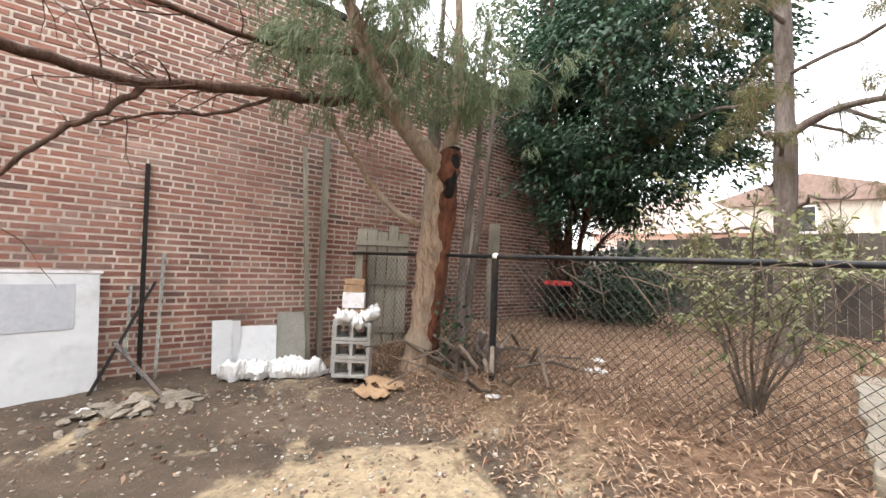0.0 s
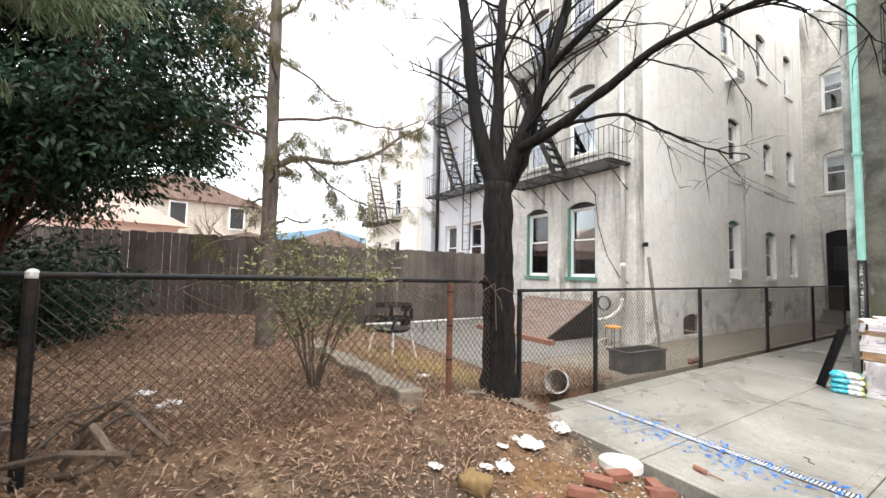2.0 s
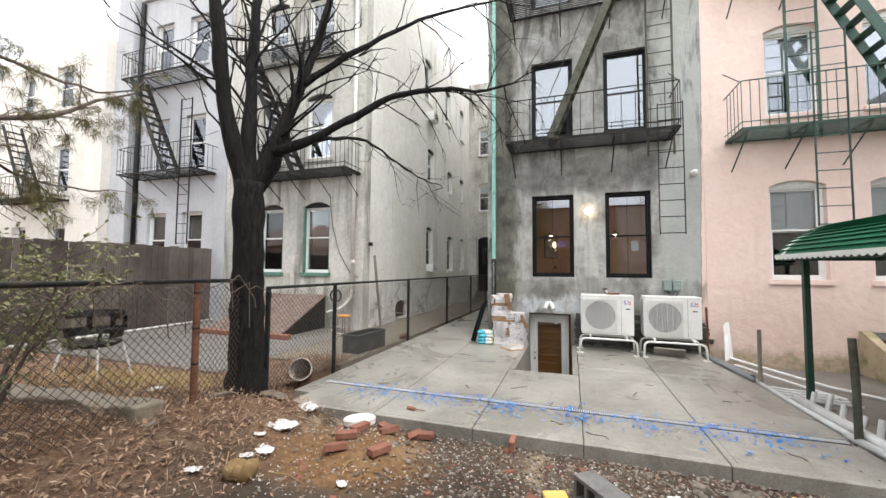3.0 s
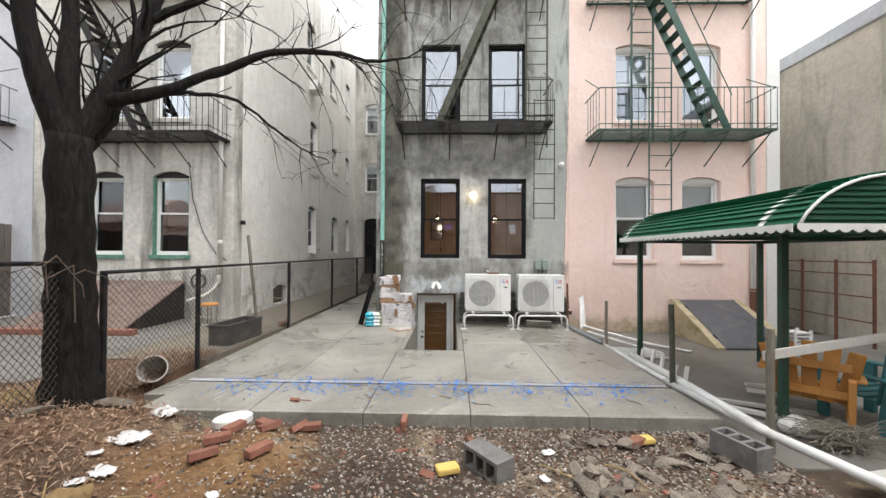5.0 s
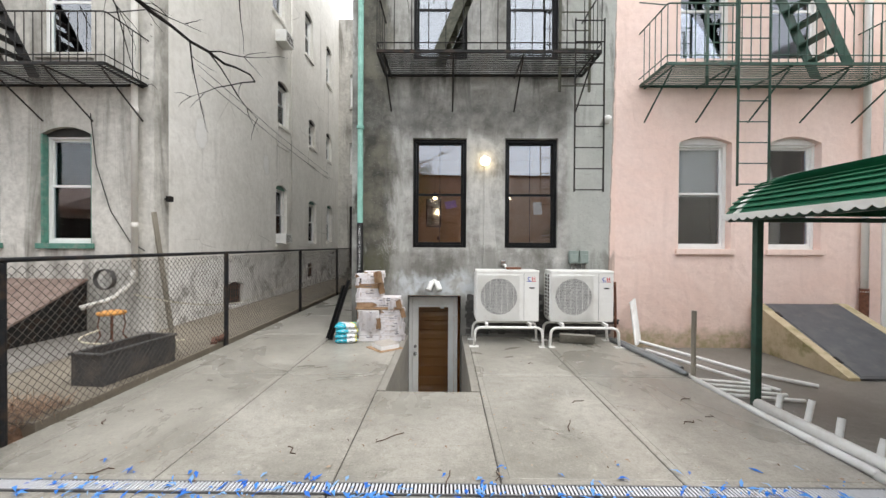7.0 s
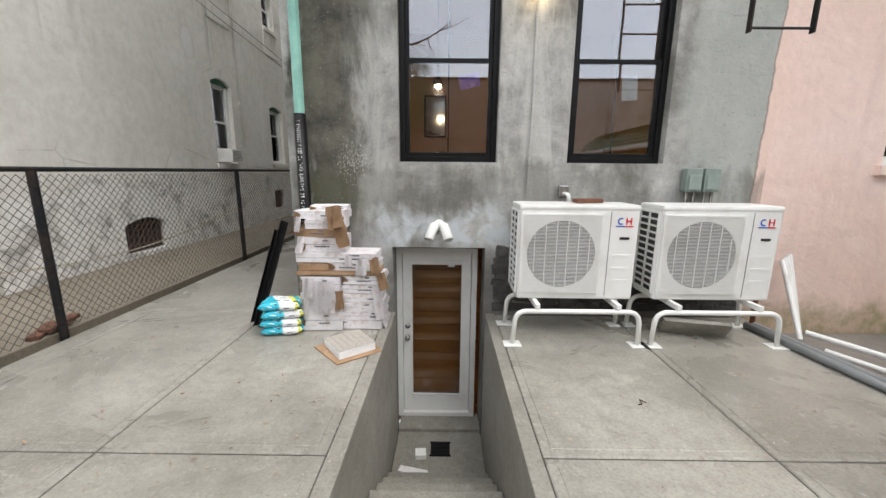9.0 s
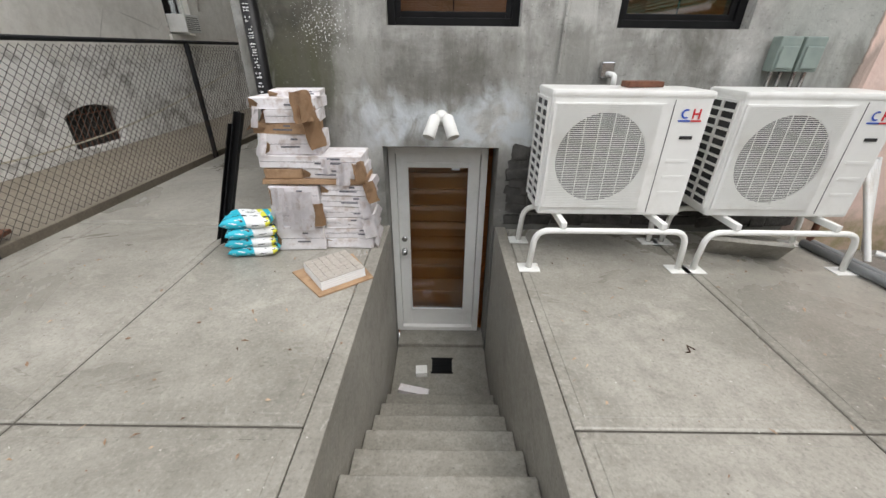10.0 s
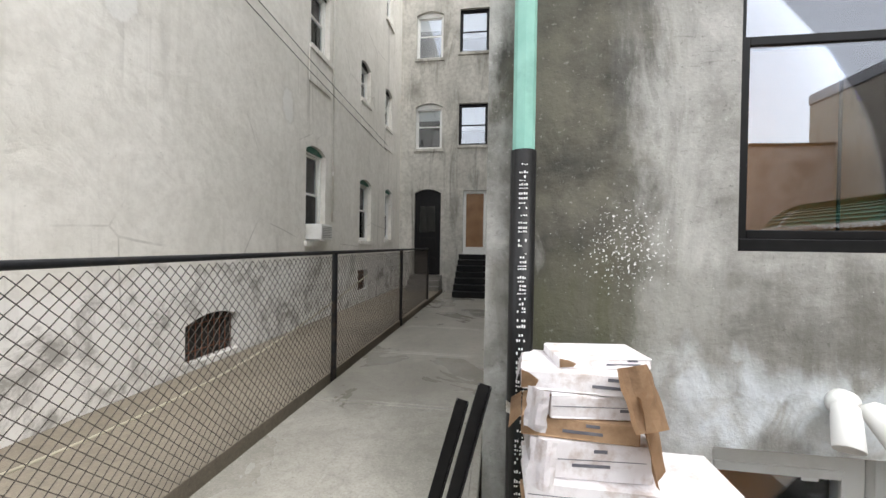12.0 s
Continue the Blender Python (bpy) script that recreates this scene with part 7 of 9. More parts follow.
box(bm, -0.035, 0.035, -0.012, 0.012, 0.0, 2.0, 0.003)
single("wood_batten", bm, "old_wood", "grey timber batten leaning on the chain-link fence", "batten", (4.0, -4.75, 0.03), 85, tilt=(0, 10))
bm = bmesh.new()
tube(bm, [(0, 0, 0), (0.25, 0.005, 0.15), (0.6, 0.005, 0.7), (0.85, 0.005, 1.5), (0.95, 0.005, 2.4)], 0.008, 6)
single("cable", bm, "iron", "black cable drooping down the neighbour's wall", "cable", (5.42, -5.985, 1.45))
for y0, y1, z0, z1 in ((-5.97, -15.5, 5.4, 4.6), (-5.97, -15.5, 5.2, 4.4)):
    bm = bmesh.new()
    tube(bm, [(5.3, y0, z0), (5.16, (y0 + y1) / 2, (z0 + z1) / 2 - 0.15), (5.2, y1, z1)], 0.006, 5)
    single("cable", bm, "iron", "thin cable along the side wall", "cable")
bm = bmesh.new()
tube(bm, [(0.0, 6.0 * t, -0.55 * math.sin(math.pi * t) + 0.1 * math.sin(5 * t)) for t in np.linspace(0, 1, 26)], 0.008, 6)
single("cable", bm, "hose_pale", "loose cable hung in a slack curve on the fence mesh", "cable", (3.632, -9.6, 1.1))

# ---- barbecue, stone kerb and clutter in the leafy yard ----
bq = thing("garden_chair", "black plastic garden chair with pale thin legs in the leafy yard", "chair", (5.25, 0.17, ground_z(5.25, 0.17) - 0.01), "", "", 200)
bm = bmesh.new()
arc = [(0.27 * math.cos(radians(a)), 0.25 * math.sin(radians(a))) for a in np.linspace(-20, 200, 19)]
for zlo, zhi in ((0.50, 0.60), (0.72, 0.80)):
    va = [bm.verts.new((x * 1.02, y, zlo)) for x, y in arc]
    vb = [bm.verts.new((x * 1.08, y * 1.15, zhi)) for x, y in arc]
    for i in range(18):
        bm.faces.new((va[i], va[i + 1], vb[i + 1], vb[i]))
for i in (5, 9, 13):
    x, y = arc[i]
    box(bm, x * 1.05 - 0.03, x * 1.05 + 0.03, y * 1.07 - 0.008, y * 1.07 + 0.008, 0.58, 0.74)
bmesh.ops.solidify(bm, geom=bm.faces[:], thickness=0.012)
part("backrest", bm, "iron", bq)
bm = bmesh.new()
lathe(bm, [(0.0, 0.40), (0.22, 0.40), (0.27, 0.43), (0.26, 0.45), (0.2, 0.425), (0.0, 0.42)], 20)
part("seat", bm, "iron", bq, smooth=True)
for sx in (-1, 1):
    bm = bmesh.new()
    tube(bm, bent([(sx * 0.27, 0.0, 0.60), (sx * 0.30, -0.25, 0.62), (sx * 0.29, -0.30, 0.42)], 0.06), 0.018, 6)
    part("armrest", bm, "iron", bq)
    for sy in (-1, 1):
        bm = bmesh.new()
        tube(bm, [(sx * 0.20, sy * 0.17, 0.42), (sx * 0.27, sy * 0.25, 0.0)], 0.013, 6)
        part("leg", bm, "pvc_white", bq, "pale thin leg")
bm = bmesh.new()
box(bm, 0.0, 2.95, -0.12, 0.12, -0.30, 0.10, 0.02)
bmesh.ops.subdivide_edges(bm, edges=[e for e in bm.edges if e.calc_length() > 1.0], cuts=40)
for v in bm.verts:
    v.co += Vector((0.02 * noise.noise(v.co * 9), 0.03 * noise.noise(v.co * 4), 0.035 * noise.noise(v.co * 3) + 0.012 * noise.noise(v.co * 14)))
single("stone_kerb", bm, "dusty_concrete", "long worn concrete kerb beam edging the leaf bed", "kerb", (3.28, 0.83, 0.435), 5.7)
bm = bmesh.new()
box(bm, -0.35, 0.45, -0.07, 0.07, -0.1, 0.16, 0.025)
single("stone_kerb", bm, "stair_concrete", "short broken concrete block beside the kerb beam", "kerb", (4.9, 0.45, 0.28), -28)
wp = thing("bird_feeder_post", "dark weathered post with a small crossbar before the board fence", "post", (9.3, -1.7, 0.0))
bm = bmesh.new()
box(bm, -0.05, 0.05, -0.05, 0.05, 0, 1.70, 0.01)
part("post", bm, "old_wood", wp)
bm = bmesh.new()
box(bm, -0.16, 0.16, -0.08, 0.08, 1.70, 1.74, 0.006)
part("crossbar", bm, "old_wood", wp)
rt = thing("toy_wagon", "faded red plastic seat lying under the dark trees", "toy", (6.25, 4.85, 0.78))
bm = bmesh.new()
box(bm, -0.22, 0.22, -0.15, 0.15, 0.45, 0.54, 0.035)
part("seat", bm, plain("faded_red", (0.50, 0.03, 0.03), (0.6, 0.05, 0.05), 6, 0.5, 0.05), rt)
for sx in (-0.22, 0.22):
    bm = bmesh.new()
    box(bm, sx - 0.02, sx + 0.02, -0.12, 0.12, 0, 0.45, 0.006)
    part("leg", bm, "iron", rt)

# ---- things against the brick wall ----
M["block"] = plain("grey_concrete_block", (0.33, 0.32, 0.30), (0.44, 0.43, 0.40), 18, 0.95, 0.4, dirt=(0.24, 0.22, 0.20), dirt_scale=5)
M["block_dark"] = plain("damp_concrete_block", (0.15, 0.145, 0.14), (0.22, 0.215, 0.205), 18, 0.95, 0.4, dirt=(0.10, 0.09, 0.08), dirt_scale=5)


def block_mesh(cells=2):
    """A hollow block 0.39 x 0.19 x 0.19, its cells open along z."""
    bm = bmesh.new()
    L, W, H, t = 0.39, 0.19, 0.19, 0.032
    box(bm, -L / 2, L / 2, -W / 2, -W / 2 + t, 0, H, 0.003)
    box(bm, -L / 2, L / 2, W / 2 - t, W / 2, 0, H, 0.003)
    for k in range(cells + 1):
        x = -L / 2 + (L - t) * k / cells
        box(bm, x, x + t, -W / 2 + t - 0.002, W / 2 - t + 0.002, 0.001, H - 0.001)
    return link_mesh("concrete_block", bm, "block")


bmesh_block = block_mesh()
dark_block = block_mesh(3)
dark_block.materials[0] = M["block_dark"]


def block(m, me, label, group):
    ob = new("concrete_block", me)
    ob.matrix_basis = m
    return tagged(ob, label, "block", group)


for k in range(3):
    for q in (0, 1):
        block(pose(2.28 + 0.07 * q, 4.72 + 0.2 * q, 0.36 + 0.195 * k, 90, 0, -38), bmesh_block, "grey hollow concrete block in a stack", "stack of concrete blocks")
block(pose(-0.42, -0.05, 0.0, 90, 0, 128), dark_block, "damp grey hollow concrete block lying in the rubble", "")
block(pose(-2.48, -0.20, -0.06, 0, 0, 108), dark_block, "damp grey hollow concrete block at the patio corner", "")
carton(2.28, 4.78, 0.85, 0.28, 0.22, 0.12, -35, "wet brown cardboard carton on the blocks", True, "carton", 71)
carton(2.26, 4.76, 0.985, 0.24, 0.18, 0.17, -30, "white paper-wrapped carton on the blocks", False, "carton_white", 72)
carton(2.27, 4.77, 1.157, 0.22, 0.16, 0.085, -38, "pale cardboard carton on top of the blocks", False, "carton", 73, False)
carton(2.27, 4.77, 1.244, 0.21, 0.15, 0.06, -30, "pale cardboard carton on top of the blocks", False, "carton", 74, False)
for i, (x, y, z, s, t) in enumerate(((2.12, 4.62, 0.86, 0.15, 0), (2.36, 4.56, 0.87, 0.14, 20), (2.46, 4.66, 0.90, 0.13, 60), (2.2, 4.54, 0.80, 0.11, 80))):
    bm = bmesh.new()
    pillow(bm, s * 1.5, s, 0.09, i * 7.7, 0.05)
    single("plastic_bag", bm, "bag_white", "crumpled white plastic bag", "bag", (x, y, z), t, "crumpled plastic bags", smooth=True)

for i, (x, y, w, t) in enumerate(((1.25, 5.38, 0.34, -20), (1.48, 5.32, 0.30, 15), (1.70, 5.24, 0.34, -35), (1.93, 5.16, 0.36, 10), (1.78, 5.36, 0.30, 50))):
    bm = bmesh.new()
    pillow(bm, w * 0.95, w * 0.75, 0.17, i * 3.3, 0.06)
    single("plastic_bag", bm, "bag_white", "bulging white plastic rubbish bag against the wall", "bag", (x, y, ground_z(x, y) - 0.01), t, "white rubbish bags")
ps = thing("foam_sheet", "large white foam-faced panel with a grey patch leaning on bricks", "panel", (-0.28, 5.55, 0.17), "", "", 14)
bm = bmesh.new()
box(bm, -0.40, 0.40, -0.045, 0.0, 0, 1.12, 0.012, pose(0, 0, 0, -12))
part("panel", bm, "board_white", ps)
bm = bmesh.new()
box(bm, -0.27, 0.22, -0.052, -0.047, 0.60, 1.02, 0.001, pose(0, 0, 0, -12))
part("grey_patch", bm, plain("grey_film", (0.42, 0.43, 0.46), (0.50, 0.51, 0.54), 20, 0.5, 0.2), ps, "grey torn film patch")
bm = bmesh.new()
box(bm, -0.42, 0.42, -0.05, 0.005, 1.121, 1.15, 0.004, pose(0, 0, 0, -12))
part("top_edge", bm, "carton_white", ps)
for i, (x, y, w, h, t, lean) in enumerate(((1.14, 5.66, 0.20, 0.58, 5, -12), (1.50, 5.64, 0.40, 0.50, -10, -18), (1.86, 5.58, 0.34, 0.66, -14, -20), (1.28, 5.70, 0.10, 0.56, 5, -10))):
    bm = bmesh.new()
    box(bm, -w / 2, w / 2, -0.03, 0.0, 0, h, 0.004, pose(0, 0, 0, lean))
    single("foam_board", bm, "board_white" if i != 2 else "stair_concrete", "pale board leaning among the rubbish bags", "board", (x, y, 0.2), t, "boards leaning on the wall")
# steel studs against the brick wall
for i, (p, q, w) in enumerate((((0.42, 5.78, 0.15), (0.36, 5.92, 2.45), 0.03), ((0.55, 5.72, 0.15), (0.55, 5.9, 1.5), 0.02), ((0.05, 5.45, 0.15), (0.50, 5.85, 1.20), 0.02), ((0.22, 5.62, 0.62), (0.60, 4.95, 0.22), 0.02), ((0.30, 5.8, 0.5), (0.30, 5.92, 1.15), 0.02), ((2.08, 5.60, 0.2), (1.98, 5.88, 3.0), 0.035), ((2.25, 5.70, 0.2), (2.28, 5.90, 3.2), 0.05))):
    bm = bmesh.new()
    o = Vector(p)
    tube(bm, [Vector((0, 0, 0)), Vector(q) - o], w, 4)
    single("metal_stud", bm, "iron" if i in (0, 2) else ("old_wood" if i > 4 else "chrome"), "slender stud leaning on the brick wall", "stud", p, 0, "studs and posts by the brick wall")
# old board gate beside the cedar
gt = thing("board_gate", "old grey board gate panel leaning by the cedar", "gate", (2.95, 5.45, 0.25), "", "", -40)
rg = random.Random(9)
for k in range(5):
    bm = bmesh.new()
    h = 1.75 + rg.uniform(-0.06, 0.06)
    box(bm, -0.07, 0.07, -0.012, 0.012, 0, h, 0.004, pose(-0.30 + 0.15 * k, 0, 0, -6))
    part("board", bm, "old_wood", gt)
for z in (0.3, 0.95, 1.5):
    bm = bmesh.new()
    box(bm, -0.38, 0.38, -0.04, -0.014, z, z + 0.08, 0.004, pose(0, 0, 0, -6))
    part("ledge", bm, "old_wood", gt)
for x, y, h, r in ((3.35, 5.0, 3.2, 0.09), (3.62, 5.1, 2.0, 0.08), (4.6, 5.5, 2.2, 0.07), (5.2, 5.5, 2.0, 0.10)):
    bm = bmesh.new()
    box(bm, -r, r, -0.02, 0.02, 0, h, 0.006)
    single("old_plank", bm, "old_wood", "old upright grey plank by the brick wall", "plank", (x, y, 0.3), -30, "old planks by the wall", tilt=(-3, 2))

# ---- trees ----


def bark(name, a, b, dirt, scale=9.0, ridges=0.8):
    m = Nodes(name)
    vec = m.coords(True, (1, 1, 0.22))
    g = m.noise(vec, scale * 2.2, 7.0, 0.65, 1.2)
    col = m.mix(m.ramp(g, 0.36, 0.62), a, b)
    col = m.mix(m.math("MULTIPLY", m.ramp(m.noise(m.coords(True), 3.0, 5.0), 0.45, 0.65), 0.7), col, dirt)
    m.bump(g, ridges, 0.03)
    m.bump(m.noise(m.coords(True), 60.0, 4.0), 0.4, 0.006)
    return m.finish(col, 0.9, 0.0, 0.2)


M["bark_black"] = bark("dark_wet_bark", (0.006, 0.0055, 0.005), (0.024, 0.021, 0.019), (0.012, 0.011, 0.010))
M["bark_cedar"] = bark("red_cedar_bark", (0.19, 0.125, 0.085), (0.42, 0.31, 0.225), (0.33, 0.28, 0.22))
M["bark_scar"] = bark("bare_red_wood", (0.085, 0.032, 0.019), (0.19, 0.078, 0.044), (0.03, 0.014, 0.010))
M["bark_limb"] = bark("dark_cedar_limb", (0.045, 0.024, 0.017), (0.13, 0.072, 0.05), (0.07, 0.045, 0.034))
M["bark_pine"] = bark("grey_pine_bark", (0.13, 0.10, 0.085), (0.24, 0.20, 0.175), (0.10, 0.075, 0.06))
M["bark_twig"] = bark("pale_twig_bark", (0.12, 0.09, 0.07), (0.21, 0.165, 0.13), (0.09, 0.07, 0.055))


def leafy(name, tones, rough=0.55, sheen=0.4):
    """Leaves of several tones, one for each loose leaf."""
    m = Nodes(name)
    rnd = m.nodes.new("ShaderNodeNewGeometry").outputs["Random Per Island"]
    ramp = m.nodes.new("ShaderNodeValToRGB")
    m.link(rnd, ramp.inputs[0])
    el = ramp.color_ramp.elements
    el[0].color, el[1].color = (*tones[0], 1), (*tones[-1], 1)
    for i, t in enumerate(tones[1:-1]):
        e = el.new((i + 1) / (len(tones) - 1))
        e.color = (*t, 1)
    m.finish(ramp.outputs[0], rough, 0.0, sheen)
    m.bsdf.inputs["Subsurface Weight"].default_value = 0.0
    tr, ms, out = m.nodes.new("ShaderNodeBsdfTranslucent"), m.nodes.new("ShaderNodeMixShader"), m.nodes["Material Output"]
    m.link(ramp.outputs[0], tr.inputs[0])
    ms.inputs[0].default_value = 0.25
    m.link(m.bsdf.outputs[0], ms.inputs[1])
    m.link(tr.outputs[0], ms.inputs[2])
    m.link(ms.outputs[0], out.inputs[0])
    return m.mat


M["leaf_dark"] = leafy("dark_evergreen_leaf", [(0.010, 0.026, 0.013), (0.022, 0.052, 0.026), (0.040, 0.085, 0.044), (0.075, 0.125, 0.072)], 0.5, 0.3)
M["leaf_cedar"] = leafy("cedar_spray", [(0.07, 0.09, 0.05), (0.13, 0.17, 0.09), (0.20, 0.25, 0.135), (0.17, 0.16, 0.10), (0.15, 0.23, 0.13)], 0.7, 0.2)
M["leaf_pine"] = leafy("pine_needles", [(0.06, 0.075, 0.03), (0.10, 0.12, 0.05), (0.16, 0.15, 0.07), (0.20, 0.12, 0.06), (0.12, 0.14, 0.06)], 0.7, 0.2)
M["leaf_bush"] = leafy("yellowing_bush_leaf", [(0.12, 0.14, 0.06), (0.20, 0.22, 0.10), (0.33, 0.33, 0.17), (0.08, 0.10, 0.045), (0.46, 0.44, 0.28)], 0.6, 0.3)
M["litter"] = leafy("dead_leaves", [(0.13, 0.08, 0.055), (0.30, 0.195, 0.13), (0.47, 0.325, 0.225), (0.58, 0.43, 0.31), (0.075, 0.048, 0.036), (0.39, 0.265, 0.18), (0.21, 0.13, 0.088)], 0.85, 0.15)
M["straw"] = leafy("dry_straw", [(0.42, 0.30, 0.14), (0.55, 0.42, 0.20), (0.30, 0.20, 0.10), (0.50, 0.42, 0.16)], 0.85, 0.15)


def limb(bm, pts, r0, r1, rng, wob=0.0, sub=4, seg=8):
    """A tapering branch through the points, with some knobbly wander. Returns its fine points."""
    pts = [Vector(p) for p in pts]
    fine = []
    for i in range(len(pts) - 1):
        p0, p1, p2, p3 = pts[max(i - 1, 0)], pts[i], pts[i + 1], pts[min(i + 2, len(pts) - 1)]
        for k in range(sub):
            t = k / sub
            fine.append(0.5 * (2 * p1 + (p2 - p0) * t + (2 * p0 - 5 * p1 + 4 * p2 - p3) * t * t + (3 * p1 - p0 - 3 * p2 + p3) * t ** 3))
    fine.append(pts[-1])
    n = len(fine)
    fine = [p + Vector((rng.uniform(-1, 1), rng.uniform(-1, 1), rng.uniform(-1, 1))) * wob * (0 if k == 0 else 1) for k, p in enumerate(fine)]
    radii = [r0 + (r1 - r0) * (k / (n - 1)) ** 0.8 * 1.0 for k in range(n)]
    radii = [r * (1 + 0.10 * rng.uniform(-1, 1)) for r in radii]
    tube(bm, fine, radii, seg)
    return fine


def twigs(bm, fine, rng, count, length, r, up=0.2, droop=0.0, depth=1, tips=None, spread=1.0, start=0.15):
    """Side twigs along a branch, each with its own side twigs."""
    n = len(fine)
    for _ in range(count):
        i = rng.randrange(int(n * start), n)
        p = fine[i]
        way = (fine[min(i + 1, n - 1)] - fine[max(i - 1, 0)]).normalized()
        side = Vector((rng.uniform(-1, 1), rng.uniform(-1, 1), rng.uniform(-1, 1))) * spread
        d = (way * 0.8 + side + Vector((0, 0, up))).normalized()
        l = length * rng.uniform(0.5, 1.2)
        q, pts = p.copy(), [p.copy()]
        for k in range(5):
            d = (d + Vector((rng.uniform(-1, 1), rng.uniform(-1, 1), rng.uniform(-1, 1))) * 0.28 + Vector((0, 0, -droop * k * 0.2))).normalized()
            q = q + d * l / 5
            pts.append(q.copy())
        tube(bm, pts, [r * (1 - 0.8 * k / 5) for k in range(6)], 5 if r < 0.012 else 6, False)
        if tips is not None:
            tips.append((pts, d))
        if depth > 0:
            twigs(bm, pts, rng, rng.randrange(2, 5), l * 0.5, r * 0.5, up, droop, depth - 1, tips, spread, 0.3)


def strip(bm, p, way, length, width, rng, bend=0.0):
    """One leaf or needle blade of two quads."""
    way = way.normalized()
    side = way.cross(Vector((rng.uniform(-1, 1), rng.uniform(-1, 1), rng.uniform(-1, 1))))
    if side.length < 1e-3:
        side = way.orthogonal()
    side = side.normalized() * width / 2
    m = p + way * length * 0.5
    e = p + way * length + Vector((0, 0, -bend * length))
    a, b, c, d, t = bm.verts.new(p - side * 0.3), bm.verts.new(p + side * 0.3), bm.verts.new(m + side), bm.verts.new(m - side), bm.verts.new(e)
    bm.faces.new((a, b, c, d))
    bm.faces.new((d, c, t))


def foliage_object(name, bm, material, parent, label=""):
    me = bpy.data.meshes.new(name)
    bm.to_mesh(me)
    bm.free()
    me.materials.append(M[material])
    ob = new(name, me)
    ob.parent = parent
    if label:
        tagged(ob, label)
    return ob


# bare black tree in the fence line
rng = random.Random(11)
tr = thing("bare_tree", "bare black-barked tree forking low beside the fence", "tree", (0, 0, 0))
bm = bmesh.new()
B = Vector((3.62, -0.52, 0.0))
trunk = limb(bm, [B + Vector((0, 0, 0.02)), B + Vector((0, 0, 0.35)), B + Vector((0.0, 0.02, 1.2)), B + Vector((-0.02, 0.05, 2.0)), B + Vector((0.0, 0.06, 2.75))], 0.235, 0.165, rng, 0.004, 5, 16)
for v in bm.verts:
    if v.co.z < 0.45:
        q = Vector((v.co.x - B.x, v.co.y - B.y, 0))
        v.co += q * (0.45 - v.co.z) * (0.9 + 0.5 * math.sin(math.atan2(q.y, q.x) * 4))
part("trunk", bm, "bark_black", tr, smooth=True)
T = B + Vector((0.0, 0.06, 2.6))
forks = [([T, T + Vector((0.16, 0.20, 0.9)), T + Vector((0.22, 0.34, 2.1)), T + Vector((0.35, 0.5, 3.6)), T + Vector((0.3, 0.7, 5.6))], 0.13, 0.03),
         ([T, T + Vector((0.02, 0.0, 0.8)), T + Vector((0.10, -0.1, 2.2)), T + Vector((0.1, -0.25, 3.8)), T + Vector((0.3, -0.3, 5.4))], 0.11, 0.025),
         ([T, T + Vector((-0.22, -0.20, 0.75)), T + Vector((-0.42, -0.38, 1.5)), T + Vector((-0.62, -0.62, 2.6)), T + Vector((-0.9, -0.8, 4.3))], 0.12, 0.025),
         ([T + Vector((0, 0, -0.1)), T + Vector((-0.08, -0.35, 0.45)), T + Vector((-0.15, -0.55, 1.2)), T + Vector((-0.2, -0.7, 2.4))], 0.07, 0.02)]
for pts, r0, r1 in forks:
    bm = bmesh.new()
    f = limb(bm, pts, r0, r1, rng, 0.012, 5, 10)
    twigs(bm, f, rng, 12, 1.3, 0.022, 0.5, 0.05, 1)
    part("branch", bm, "bark_black", tr, smooth=True)
bm = bmesh.new()
main = limb(bm, [T + Vector((-0.18, -0.16, 0.55)), (2.95, -0.78, 3.34), (2.45, -1.0, 3.66), (2.0, -1.15, 3.92), (1.4, -1.4, 4.05), (0.95, -1.55, 4.02), (0.55, -1.7, 4.14)], 0.075, 0.012, rng, 0.008, 6, 8)
twigs(bm, main, rng, 11, 1.15, 0.011, -0.3, 0.28, 1, None, 0.8, 0.3)
twigs(bm, main, rng, 7, 0.7, 0.008, 0.5, 0.05, 1, None, 0.8, 0.3)
part("branch", bm, "bark_black", tr, smooth=True)
bm = bmesh.new()
second = limb(bm, [T + Vector((-0.42, -0.38, 1.5)), (2.5, -1.1, 4.6), (1.7, -1.7, 5.3), (0.7, -2.1, 5.6)], 0.05, 0.01, rng, 0.01, 6, 8)
twigs(bm, second, rng, 13, 1.2, 0.010, -0.1, 0.15, 1, None, 0.8, 0.2)
part("branch", bm, "bark_black", tr, smooth=True)
bm = bmesh.new()
low = limb(bm, [(2.95, -0.78, 3.34), (2.6, -1.5, 3.5), (2.2, -2.2, 3.2), (1.9, -2.9, 3.1)], 0.03, 0.007, rng, 0.02, 6, 6)
twigs(bm, low, rng, 9, 0.8, 0.007, -0.3, 0.2, 1)
part("branch", bm, "bark_black", tr, smooth=True)

# pine in the leafy yard
rng = random.Random(23)
tr = thing("pine_tree", "tall sparse pine with drooping browning needle tufts", "tree", (0, 0, 0))
P = Vector((6.32, 1.78, 0.35))
bm = bmesh.new()
f = limb(bm, [P, P + Vector((0.02, 0, 1.5)), P + Vector((0.06, 0.02, 3.5)), P + Vector((0.02, 0.05, 6.0)), P + Vector((0.1, 0.1, 9.5))], 0.15, 0.06, rng, 0.006, 6, 14)
part("trunk", bm, "bark_pine", tr, smooth=True)
bm, tips = bmesh.new(), []
